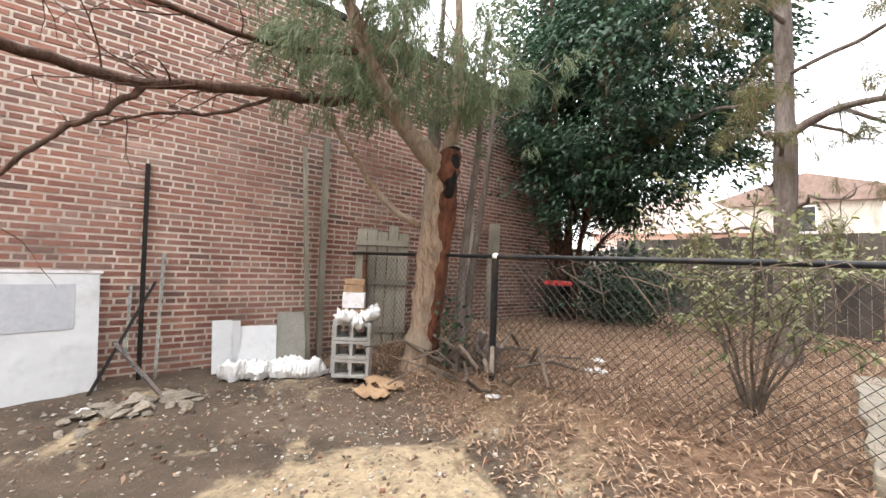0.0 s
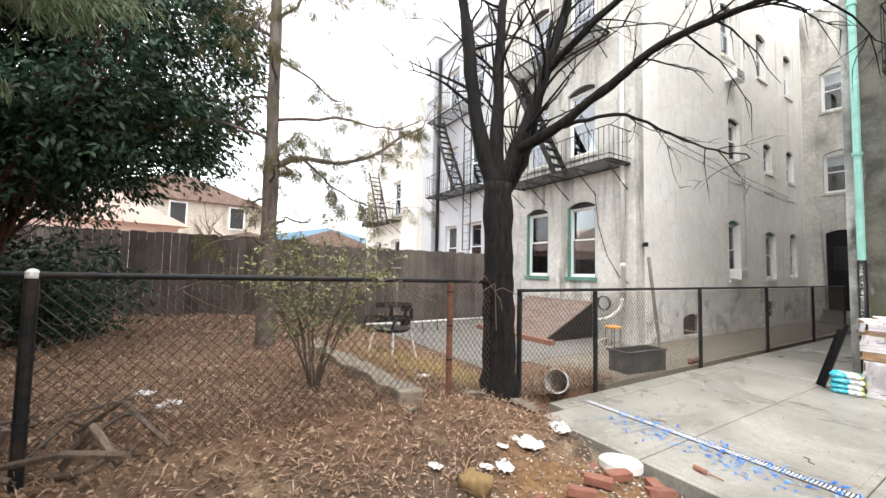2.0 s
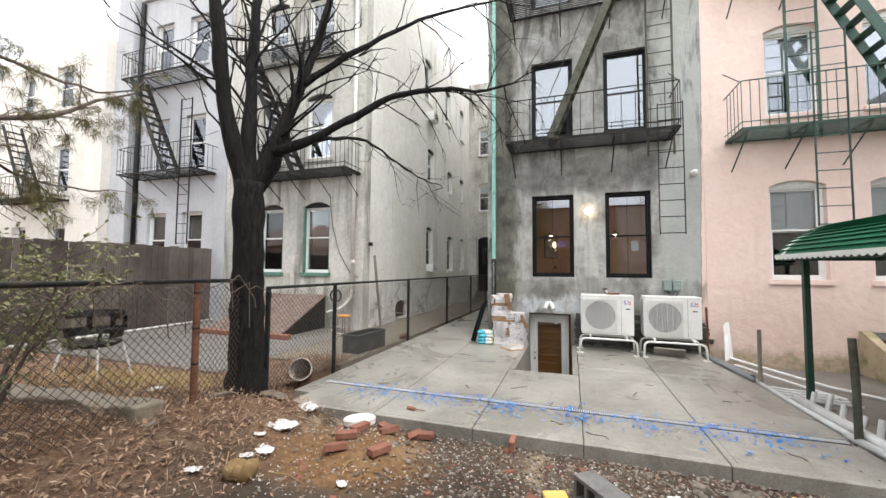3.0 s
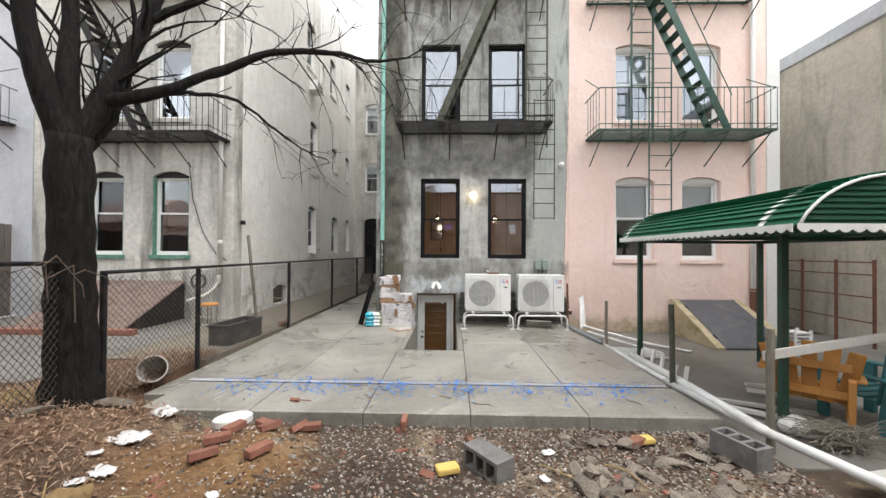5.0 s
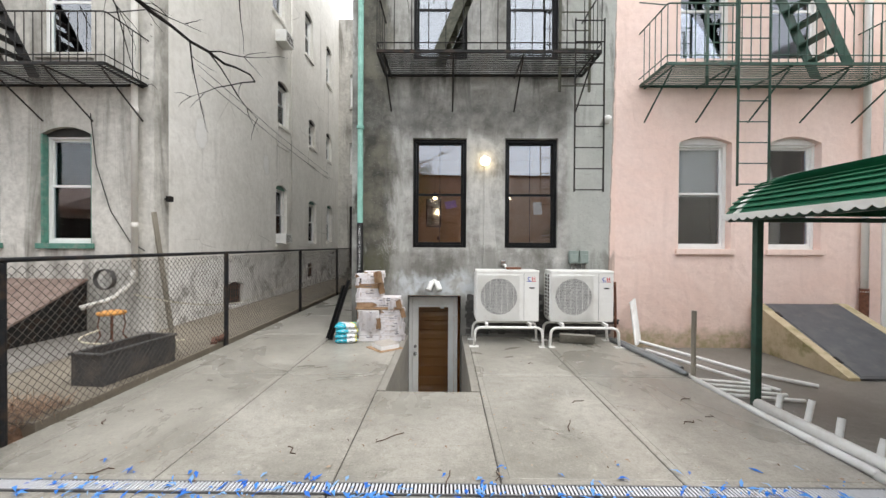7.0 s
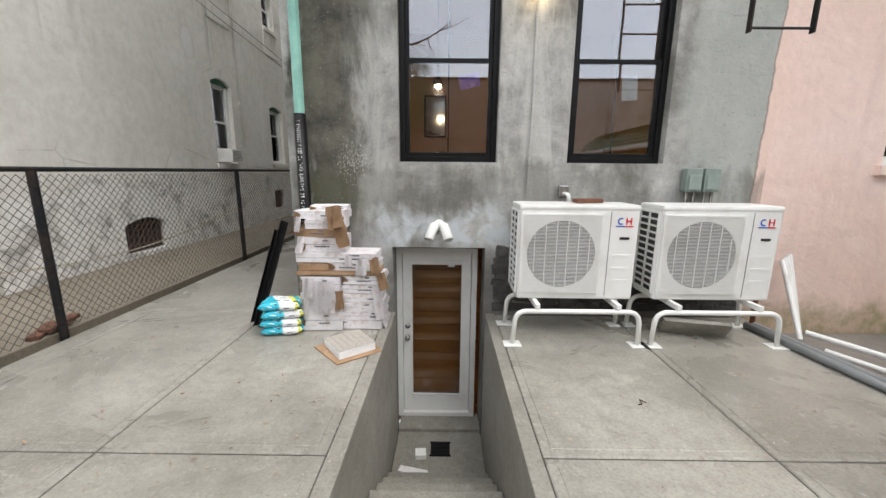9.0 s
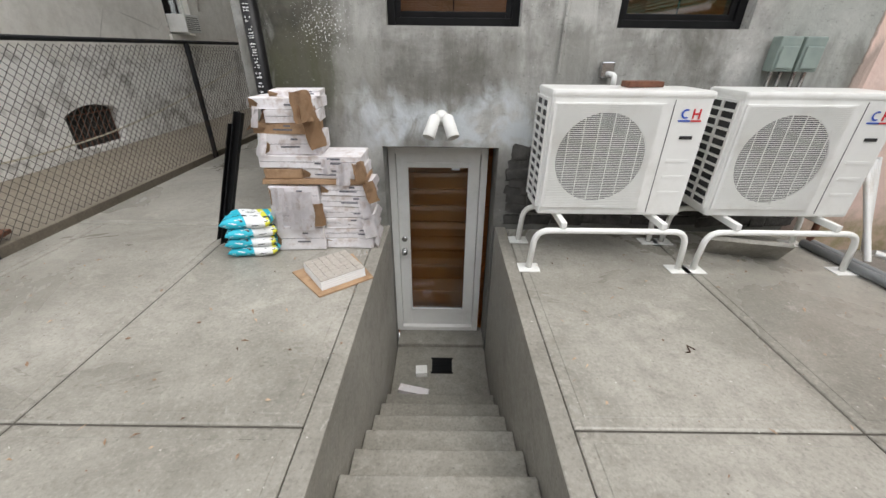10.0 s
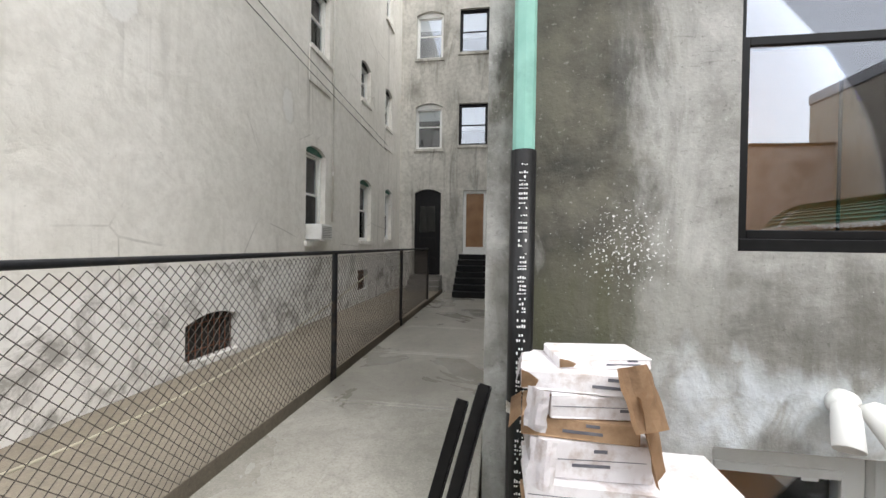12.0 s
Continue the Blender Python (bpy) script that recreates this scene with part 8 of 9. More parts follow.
arm = limb(bm, [P + Vector((0.05, -0.05, 2.9)), P + Vector((0.08, -0.45, 3.1)), P + Vector((0.12, -1.0, 3.12)), P + Vector((0.25, -1.7, 3.4)), P + Vector((0.4, -2.3, 3.9)), P + Vector((0.55, -2.9, 4.3))], 0.055, 0.015, rng, 0.012, 5, 8)
twigs(bm, arm, rng, 22, 0.8, 0.010, -0.1, 0.2, 1, tips, 0.9, 0.2)
part("branch", bm, "bark_pine", tr, smooth=True)
bm = bmesh.new()
low = limb(bm, [P + Vector((0.08, -0.45, 3.1)), P + Vector((0.1, -0.9, 2.75)), P + Vector((0.15, -1.6, 2.45)), P + Vector((0.2, -2.4, 2.5))], 0.025, 0.008, rng, 0.02, 5, 6)
twigs(bm, low, rng, 18, 0.6, 0.008, -0.2, 0.3, 1, tips, 0.9, 0.2)
part("branch", bm, "bark_pine", tr, smooth=True)
for k in range(22):
    bm = bmesh.new()
    z = 1.3 + 0.33 * k
    a = k * 2.4 + rng.uniform(-0.4, 0.4)
    l = rng.uniform(1.1, 2.3) * (1.0 if z > 2.5 else 0.45)
    d = Vector((math.cos(a), math.sin(a), 0))
    b = limb(bm, [P + Vector((0.03, 0, z)), P + d * l * 0.4 + Vector((0, 0, z + 0.12)), P + d * l * 0.75 + Vector((0, 0, z + 0.05)), P + d * l + Vector((0, 0, z + 0.2))], 0.03, 0.008, rng, 0.03, 4, 6)
    twigs(bm, b, rng, 9 if z > 2.5 else 3, 0.6, 0.007, -0.1, 0.3, 1, tips, 0.9, 0.25)
    part("branch", bm, "bark_pine", tr, smooth=True)
bm = bmesh.new()
for pts, d in tips:
    if rng.random() < 0.72:
        for q in (pts[-1], pts[-2], pts[-3]):
            for _ in range(22):
                w = (d * 0.5 + Vector((rng.uniform(-1, 1), rng.uniform(-1, 1), rng.uniform(-1.3, 0.6)))).normalized()
                strip(bm, q + w * 0.01 + Vector((rng.gauss(0, 0.03), rng.gauss(0, 0.03), rng.gauss(0, 0.02))), w, rng.uniform(0.07, 0.14), 0.006, rng, 0.3)
foliage_object("needles", bm, "leaf_pine", tr, "brown-green needle tufts")

# dark broad evergreen by the end of the brick wall
rng = random.Random(31)
tr = thing("evergreen_tree", "dense dark green evergreen with several leaning stems", "tree", (0, 0, 0))
bm, tips = bmesh.new(), []
E0 = Vector((6.9, 5.25, 0.45))
CENTRE, RADII = Vector((7.6, 4.2, 5.0)), Vector((2.4, 2.3, 3.1))
for k in range(11):
    bm = bmesh.new()
    a = rng.uniform(0, 6.28)
    end = CENTRE + Vector((math.cos(a) * 1.9, math.sin(a) * 1.7, rng.uniform(-2.0, 1.8)))
    s = E0 + Vector((rng.uniform(-0.25, 0.25), rng.uniform(-0.25, 0.25), 0))
    mid = s.lerp(end, 0.45) + Vector((0, 0, 0.5))
    b = limb(bm, [s, s.lerp(mid, 0.5) + Vector((0, 0, 0.2)), mid, end], rng.uniform(0.06, 0.11), 0.02, rng, 0.02, 5, 8)
    twigs(bm, b, rng, 16, 1.0, 0.012, 0.1, 0.2, 1, tips, 1.0, 0.35)
    part("stem", bm, "bark_limb", tr, smooth=True)
bm = bmesh.new()
spots = [p[-1] for p, d in tips]
for _ in range(1500):
    while True:
        u = Vector((rng.uniform(-1, 1), rng.uniform(-1, 1), rng.uniform(-1, 1)))
        if 0.25 < u.length < 1:
            break
    p = CENTRE + Vector((u.x * RADII.x, u.y * RADII.y, u.z * RADII.z))
    if noise.noise(p * 0.9) > -0.30:
        spots.append(p)
for _ in range(420):
    u = Vector((rng.gauss(0, 0.45), rng.gauss(0, 0.45), rng.gauss(0, 0.5)))
    spots.append(Vector((7.3, 5.1, 6.1)) + Vector((u.x * 1.7, u.y * 1.7, u.z * 2.6)))
for p in spots:
    low = 2.45 + 0.42 * max(0.0, 4.35 - p.y) + 0.9 * smooth_step(4.7, 5.4, p.y)
    if p.z < low + 0.3 * noise.noise(p * 1.1) or noise.noise(p * 0.8 + Vector((3, 1, 7))) < -0.40:
        continue
    out = Vector((p.x - CENTRE.x, p.y - CENTRE.y, -0.4)).normalized()
    for _ in range(48):
        o = Vector((rng.gauss(0, 0.17), rng.gauss(0, 0.17), rng.gauss(0, 0.11)))
        w = (out + Vector((rng.uniform(-1, 1), rng.uniform(-1, 1), rng.uniform(-1, 0.6)))).normalized()
        strip(bm, p + o, w, rng.uniform(0.07, 0.13), 0.042, rng, 0.2)
foliage_object("leaves", bm, "leaf_dark", tr, "dark glossy leaves")

# a low dark shrub, enlarged to stand in for the black shade under the evergreen
bs = thing("shrub", "dark leafy shrub spread out as the shade under the evergreen", "shrub", (7.9, 4.75, 0.4))
bm = bmesh.new()
rng = random.Random(37)
for _ in range(520):
    p = Vector((rng.gauss(0, 0.7), rng.gauss(0, 0.55), abs(rng.gauss(0.7, 0.5))))
    for _ in range(14):
        w = Vector((rng.uniform(-1, 1), rng.uniform(-1, 1), rng.uniform(-0.8, 0.8))).normalized()
        strip(bm, p + w * 0.08, w, 0.1, 0.04, rng, 0.2)
foliage_object("leaves", bm, "leaf_dark", bs)

# cedar in front of the brick wall
rng = random.Random(41)
tr = thing("cedar_tree", "red-barked cedar with feathery drooping sprays and a torn limb", "tree", (0, 0, 0))
C = Vector((3.0, 4.40, 0.25))
FORK = Vector((2.86, 4.03, 2.58))
bm = bmesh.new()
limb(bm, [C + Vector((-0.02, 0.02, -0.05)), C + Vector((-0.02, -0.04, 0.5)), C + Vector((-0.05, -0.14, 1.1)), C + Vector((-0.09, -0.26, 1.75)), FORK], 0.215, 0.150, rng, 0.010, 6, 18)
for v in bm.verts:
    a = math.atan2(v.co.y - C.y, v.co.x - C.x)
    q = Vector((v.co.x - C.x, v.co.y - C.y, 0))
    if v.co.z < 0.7:
        v.co += q * (0.7 - v.co.z) * (0.35 + 0.3 * math.sin(a * 5))
part("trunk", bm, "bark_cedar", tr, smooth=True)
bm = bmesh.new()
limb(bm, [C + Vector((-0.02, -0.13, 0.25)), C + Vector((-0.04, -0.24, 1.1)), C + Vector((-0.06, -0.36, 1.75)), FORK + Vector((0.03, -0.07, -0.12)), FORK + Vector((0.06, -0.06, 0.14))], 0.095, 0.125, rng, 0.012, 6, 12)
part("torn_wood", bm, "bark_scar", tr, "bare dark red torn wood", True)
bm = bmesh.new()
limb(bm, [FORK + Vector((0.02, -0.10, -0.35)), FORK + Vector((0.03, -0.14, -0.1)), FORK + Vector((0.06, -0.10, 0.17))], 0.05, 0.085, rng, 0.01, 5, 10)
part("charred_hollow", bm, "bark_black", tr, "black piece in the fork", True)
bm, tips = bmesh.new(), []
S = FORK
arms = [([S + Vector((0, 0, -0.06)), (2.66, 4.07, 2.70), (2.46, 4.11, 2.86), (2.13, 4.15, 3.25), (1.95, 4.15, 3.55), (1.78, 4.15, 3.95), (1.6, 4.2, 4.8)], 0.125, 0.06),
        ([S, S + Vector((0.10, -0.05, 0.35)), (3.0, 3.96, 3.2), (3.06, 4.05, 4.1), (3.0, 4.1, 5.6)], 0.085, 0.04),
        ([(2.76, 4.24, 1.93), (2.52, 4.34, 2.05), (2.30, 4.46, 2.28), (2.10, 4.55, 2.60), (1.8, 4.6, 2.95)], 0.05, 0.02),
        ([(2.13, 4.15, 3.25), (1.75, 4.35, 3.06), (1.2, 4.2, 2.90), (0.7, 4.15, 2.78), (0.2, 4.05, 2.62), (-0.35, 3.75, 2.55)], 0.055, 0.032),
        ([(1.95, 4.15, 3.55), (1.5, 4.4, 3.5), (1.0, 4.3, 3.35), (0.3, 4.0, 3.2), (-0.4, 3.7, 3.1)], 0.035, 0.015),
        ([(1.2, 4.2, 2.90), (0.8, 4.2, 2.62), (0.4, 4.2, 2.5), (0.1, 4.1, 2.3)], 0.018, 0.008),
        ([(0.35, 4.1, 2.68), (0.12, 4.0, 2.38), (-0.02, 3.95, 2.22), (-0.22, 3.9, 1.95), (-0.4, 3.85, 1.6)], 0.026, 0.010)]
for i, (pts, r0, r1) in enumerate(arms):
    bm = bmesh.new()
    f = limb(bm, pts, r0, r1, rng, 0.012, 6, 8)
    if i in (0, 1):
        twigs(bm, f, rng, 22, 1.3, 0.012, 0.0, 0.25, 1, tips, 1.0, 0.3)
    elif i < 5:
        twigs(bm, f, rng, 14 if i > 2 else 3, 0.75, 0.007, 0.0, 0.1, 1, None, 0.9, 0.2)
    else:
        twigs(bm, f, rng, 5, 0.4, 0.005, 0.0, 0.1, 1, None, 0.9, 0.3)
    part("branch", bm, "bark_cedar" if i < 3 else "bark_limb", tr, smooth=True)
bm = bmesh.new()
spots = [(p[k], d) for p, d in tips for k in (-1, -3)]
for _ in range(330):
    spots.append((Vector((rng.gauss(2.0, 0.70), rng.gauss(4.15, 0.45), rng.triangular(2.95, 5.4, 3.5))), Vector((-0.4, -0.3, -0.4))))
for p, d in spots:
    if p.z < 3.02 - 0.10 * math.sin(p.x * 4) or p.x < 0.95 or noise.noise(p * 1.6) < -0.10:
        continue
    base = (d + Vector((0, 0, -0.5))).normalized()
    for _ in range(11):
        q, w = p + Vector((rng.gauss(0, 0.07), rng.gauss(0, 0.07), rng.gauss(0, 0.05))), (base + Vector((rng.uniform(-1, 1), rng.uniform(-1, 1), rng.uniform(-0.9, 0.5))) * 0.7).normalized()
        for k in range(6):
            q = q + w * 0.030
            w = (w + Vector((0, 0, -0.10))).normalized()
            for _ in range(2):
                s = (w + Vector((rng.uniform(-1, 1), rng.uniform(-1, 1), rng.uniform(-1, 1))) * 0.6).normalized()
                strip(bm, q, s, rng.uniform(0.05, 0.09), 0.009, rng, 0.2)
foliage_object("sprays", bm, "leaf_cedar", tr, "grey-green feathery sprays")
# dead vines on the first fence and stems behind the cedar
for i, (x, y, h, lean) in enumerate(((3.7, 4.6, 4.5, 0.25), (4.1, 4.9, 4.0, 0.35), (3.45, 4.85, 5.0, -0.1))):
    bm = bmesh.new()
    f = limb(bm, [(0, 0, 0), (lean * 0.3, 0.02, h * 0.3), (lean * 0.8, -0.05, h * 0.65), (lean, -0.1, h)], 0.07, 0.03, rng, 0.012, 5, 8)
    twigs(bm, f, rng, 8, 0.9, 0.01, 0.3, 0.05, 1, None, 0.9, 0.4)
    single("tree_stem", bm, "bark_pine", "slim grey tree stem behind the cedar", "tree", (x, y, 0.4), 0, "slim stems behind the cedar", smooth=True)

# yellowing bush
rng = random.Random(53)
bu = thing("bush", "sparse bush with small yellow-green leaves on thin stems", "bush", (3.95, 1.58, 0.44))
tips = []
for k in range(11):
    bm = bmesh.new()
    a = k * 0.571 + rng.uniform(-0.2, 0.2)
    e = Vector((math.cos(a) * rng.uniform(0.25, 0.75), math.sin(a) * rng.uniform(0.25, 0.75), rng.uniform(0.8, 1.45)))
    f = limb(bm, [(0, 0, -0.05), e * 0.35 + Vector((0, 0, 0.05)), e * 0.7, e], 0.014, 0.005, rng, 0.015, 4, 6)
    twigs(bm, f, rng, 9, 0.45, 0.004, 0.2, 0.1, 1, tips, 0.9, 0.35)
    part("stem", bm, "bark_twig", bu, smooth=True)
bm = bmesh.new()
for pts, d in tips:
    for q in pts[2:]:
        for _ in range(2 if q.z > 0.4 else 0):
            w = (d + Vector((rng.uniform(-1, 1), rng.uniform(-1, 1), rng.uniform(-0.8, 0.6)))).normalized()
            strip(bm, q + w * 0.01, w, rng.uniform(0.03, 0.055), 0.022, rng, 0.2)
foliage_object("leaves", bm, "leaf_bush", bu, "small yellowing leaves")
iv = thing("ivy", "small ivy clump climbing the fence by the cedar", "plant", (3.05, 3.95, 0.4))
bm = bmesh.new()
for _ in range(120):
    p = Vector((rng.gauss(0, 0.08), rng.gauss(0, 0.15), rng.uniform(0.05, 0.75)))
    w = Vector((rng.uniform(-1, 0.3), rng.uniform(-1, 1), rng.uniform(-0.6, 0.4))).normalized()
    strip(bm, p, w, 0.06, 0.045, rng, 0.2)
foliage_object("leaves", bm, "leaf_dark", iv)
br = thing("brush_pile", "heap of cut stumps, vines and dry branches by the fence", "brush", (3.15, 3.7, 0.35))
for _ in range(46):
    bm = bmesh.new()
    a, l = rng.uniform(0, 6.28), rng.uniform(0.3, 0.9)
    s = Vector((rng.gauss(0, 0.22), rng.gauss(0, 0.30), rng.uniform(0, 0.25)))
    tube(bm, [s, s + Vector((math.cos(a) * l * 0.5, math.sin(a) * l * 0.5, rng.uniform(0, 0.25))), s + Vector((math.cos(a) * l, math.sin(a) * l, rng.uniform(-0.1, 0.2)))], rng.uniform(0.006, 0.022), 6)
    part("branch", bm, "bark_twig", br)
for x, y, h, r in ((0.1, -0.1, 0.35, 0.09), (-0.12, 0.15, 0.28, 0.07), (0.22, 0.2, 0.42, 0.06)):
    bm = bmesh.new()
    tube(bm, [(x, y, -0.05), (x + 0.02, y, h * 0.6), (x + 0.05, y - 0.05, h)], [r * 1.2, r, r * 0.9], 10)
    part("stump", bm, "bark_pine", br)
vn = thing("dead_vine", "tangled dead vine along the fence rail", "vine", (3.1, 3.0, 1.5))
for k in range(16):
    bm = bmesh.new()
    s = Vector((0.01, -0.2 * k + rng.uniform(-0.1, 0.1), rng.uniform(-0.05, 0.05)))
    tube(bm, [s, s + Vector((0.05, -0.15, rng.uniform(-0.1, 0.1))), s + Vector((0.03, -0.35, rng.uniform(-0.2, 0.12))), s + Vector((0.06, -0.4, rng.uniform(-0.5, -0.1)))], 0.005, 5)
    part("stem", bm, "bark_twig", vn)

# ---- houses beyond the gardens ----


def far_house(label, x, y, w, d, h, roof_h, wall, roof, turn=0):
    ho = thing("house", label, "house", (x, y, 0), "houses beyond the gardens", "", turn)
    bm = bmesh.new()
    box(bm, -w / 2, w / 2, -d / 2, d / 2, 0, h)
    part("wall", bm, wall, ho)
    bm = bmesh.new()
    o = 0.3
    v = [bm.verts.new(p) for p in ((-w / 2 - o, -d / 2 - o, h), (w / 2 + o, -d / 2 - o, h), (w / 2 + o, d / 2 + o, h), (-w / 2 - o, d / 2 + o, h), (-w / 2 - o, 0, h + roof_h), (w / 2 + o, 0, h + roof_h))]
    for f in ((0, 1, 5, 4), (3, 2, 5, 4), (0, 3, 4), (1, 2, 5), (0, 1, 2, 3)):
        bm.faces.new([v[i] for i in f])
    part("roof", bm, roof, ho)
    for k in range(3):
        for z in (1.2, 3.9):
            if z + 1.4 < h:
                bm = bmesh.new()
                yy = -d / 2 + d * (k + 0.5) / 3
                box(bm, -w / 2 - 0.06, -w / 2 + 0.02, yy - 0.45, yy + 0.45, z, z + 1.4, 0.02)
                wd = part("window", bm, "white_frame", ho)
                bm = bmesh.new()
                box(bm, -w / 2 - 0.07, -w / 2 - 0.062, yy - 0.36, yy + 0.36, z + 0.09, z + 1.31)
                part("pane", bm, "fan_dark", wd)
    return ho


M["shingle"] = plain("brown_shingles", (0.16, 0.11, 0.09), (0.24, 0.17, 0.14), 6, 0.9, 0.3, world_space=True)
M["roof_blue"] = plain("blue_tarp_roof", (0.16, 0.30, 0.42), (0.24, 0.38, 0.50), 4, 0.6, 0.1, world_space=True)
far_house("peach stucco house with a pale roof beyond the fence", 19.0, 7.5, 6, 6.0, 3.1, 1.6, "stucco_pink", "stucco_pink", 20)
far_house("grey-tan two-storey house beyond the fence", 30, 5.0, 8, 9, 5.4, 1.5, "stucco_tan", "shingle", 10)
far_house("pale house with a blue roof beyond the fence", 34, -5.0, 8, 12, 3.6, 1.2, "stucco_cream", "roof_blue", 0)
far_house("low house with a brown roof beyond the fence", 26, -3.6, 5, 6, 2.9, 1.1, "stucco_cream", "shingle", 0)
far_house("low garage with a brown roof beyond the fence", 24, 1.0, 5, 6, 2.6, 0.8, "stucco_tan", "shingle", 0)
rng = random.Random(61)
for i, (x, y, h) in enumerate(((24, 9, 5.5), (31, -0.5, 5.0), (21, 2.5, 3.4), (28, 10.5, 6.0))):
    bt = thing("distant_tree", "bare winter tree beyond the gardens", "tree", (x, y, 0), "bare trees beyond the gardens")
    bm = bmesh.new()
    f = limb(bm, [(0, 0, 0), (0.1, 0, h * 0.4), (0, 0.2, h)], 0.16, 0.03, rng, 0.02, 5, 8)
    twigs(bm, f, rng, 26, h * 0.4, 0.03, 0.5, 0.0, 2, None, 0.8, 0.25)
    part("trunk", bm, "bark_twig", bt)

# ---- rubble, scraps and litter ----
rng = random.Random(71)
M["stone"] = plain("broken_concrete", (0.17, 0.145, 0.115), (0.31, 0.27, 0.22), 12, 0.95, 0.6, dirt=(0.12, 0.09, 0.065), dirt_scale=5, spread=0.5)
M["rubble_bits"] = leafy("rubble_bits", [(0.14, 0.115, 0.09), (0.25, 0.21, 0.175), (0.31, 0.27, 0.225), (0.46, 0.42, 0.37), (0.24, 0.12, 0.08), (0.09, 0.07, 0.055), (0.18, 0.13, 0.095)], 0.95, 0.1)
M["tape_blue"] = leafy("blue_tape_shreds", [(0.02, 0.13, 0.58), (0.04, 0.22, 0.70), (0.10, 0.33, 0.76), (0.28, 0.46, 0.70)], 0.5, 0.3)
M["chips"] = leafy("white_chips", [(0.5, 0.47, 0.43), (0.68, 0.66, 0.62), (0.36, 0.31, 0.26)], 0.8, 0.2)


def rock_mesh(seed, flat=0.6):
    bm = bmesh.new()
    r = random.Random(900 + seed)
    for _ in range(13):
        d = Vector((r.gauss(0, 1), r.gauss(0, 1), r.gauss(0, 1))).normalized()
        bm.verts.new(Vector((d.x * 0.58, d.y * 0.45, d.z * 0.5 * flat)) * r.uniform(0.85, 1.1))
    out = bmesh.ops.convex_hull(bm, input=bm.verts[:])
    bmesh.ops.delete(bm, geom=[v for v in bm.verts if not v.link_faces], context="VERTS")
    me = link_mesh("rock", bm, "stone")
    return me


rocks = [rock_mesh(k, 0.28 + 0.10 * (k % 4)) for k in range(9)]


def rock(x, y, s, label, group, z=None):
    ob = new("concrete_chunk", rng.choice(rocks))
    ob.matrix_basis = pose(x, y, (ground_z(x, y) if z is None else z) + 0.12 * s, rng.uniform(-15, 15), rng.uniform(-15, 15), rng.uniform(0, 360)) @ Matrix.Diagonal((s, s * rng.uniform(0.6, 1.0), s, 1))
    return tagged(ob, label, "rubble", group)


for _ in range(30):
    rock(rng.uniform(-0.05, 0.85), rng.uniform(4.35, 5.0), rng.uniform(0.10, 0.24), "broken concrete chunk in a low heap", "rubble heap by the wall")
for _ in range(70):
    rock(rng.uniform(-2.75, -1.0), rng.uniform(-0.72, 0.6), rng.triangular(0.06, 0.27, 0.11), "flat broken concrete chunk in the rubble", "rubble by the patio")
for _ in range(80):
    rock(rng.uniform(-1.2, 2.8), rng.uniform(-0.80, 1.1), rng.triangular(0.03, 0.12, 0.05), "small stone in the dirt by the patio", "stones by the patio")
for x, y, s in ((3.45, -0.02, 0.30), (3.30, -0.62, 0.36), (3.2, 0.85, 0.2)):
    rock(x, y, s, "rough stone at the foot of the bare tree", "stones round the bare tree")
bm = bmesh.new()
box(bm, -0.10, 0.10, -0.047, 0.047, 0, 0.058, 0.006)
brick_me = link_mesh("loose_brick", bm, "brick_red")
for x, y, t, rx in ((1.72, -0.52, -30, 0), (1.64, -0.44, 55, 12), (1.42, -0.56, 70, 35), (1.33, -0.63, 10, 0), (1.90, -0.06, 30, 0), (1.49, 0.06, 62, 0), (1.88, 0.15, 40, 10), (0.4, -0.78, 90, 88), (-1.75, -0.5, 30, 0), (1.9, -0.3, 70, 0)):
    ob = new("loose_brick", brick_me)
    ob.matrix_basis = pose(x, y, ground_z(x, y) + (0.02 if rx < 50 else 0.06), rx, 0, t)
    tagged(ob, "broken red brick lying in the dirt", "brick", "loose bricks by the patio")
bm = bmesh.new()
lathe(bm, [(0.0, 0.0), (0.16, 0.0), (0.18, 0.02), (0.18, 0.075), (0.165, 0.085), (0.0, 0.08)], 22)
single("round_cap", bm, "pvc_white", "round off-white plaster disc by the patio edge", "disc", (2.13, -0.68, ground_z(2.13, -0.68) + 0.01), smooth=False, tilt=(5, 4))
for x, y, t in ((-0.02, 0.1, 20), (-1.85, -0.55, 10)):
    bm = bmesh.new()
    box(bm, -0.09, 0.09, -0.055, 0.055, 0, 0.05, 0.016)
    single("sponge", bm, plain("yellow_sponge", (0.70, 0.48, 0.12), (0.78, 0.58, 0.20), 40, 0.95, 0.6), "yellow sponge lying in the rubble", "sponge", (x, y, ground_z(x, y) + 0.02), t, "yellow sponges")
bm = bmesh.new()
pillow(bm, 0.22, 0.17, 0.12, 5.5, 0.04)
single("plastic_bag", bm, "straw", "crumpled tan paper bag on the leaf litter", "bag", (2.35, 0.75, ground_z(2.35, 0.75)), 20, smooth=True)
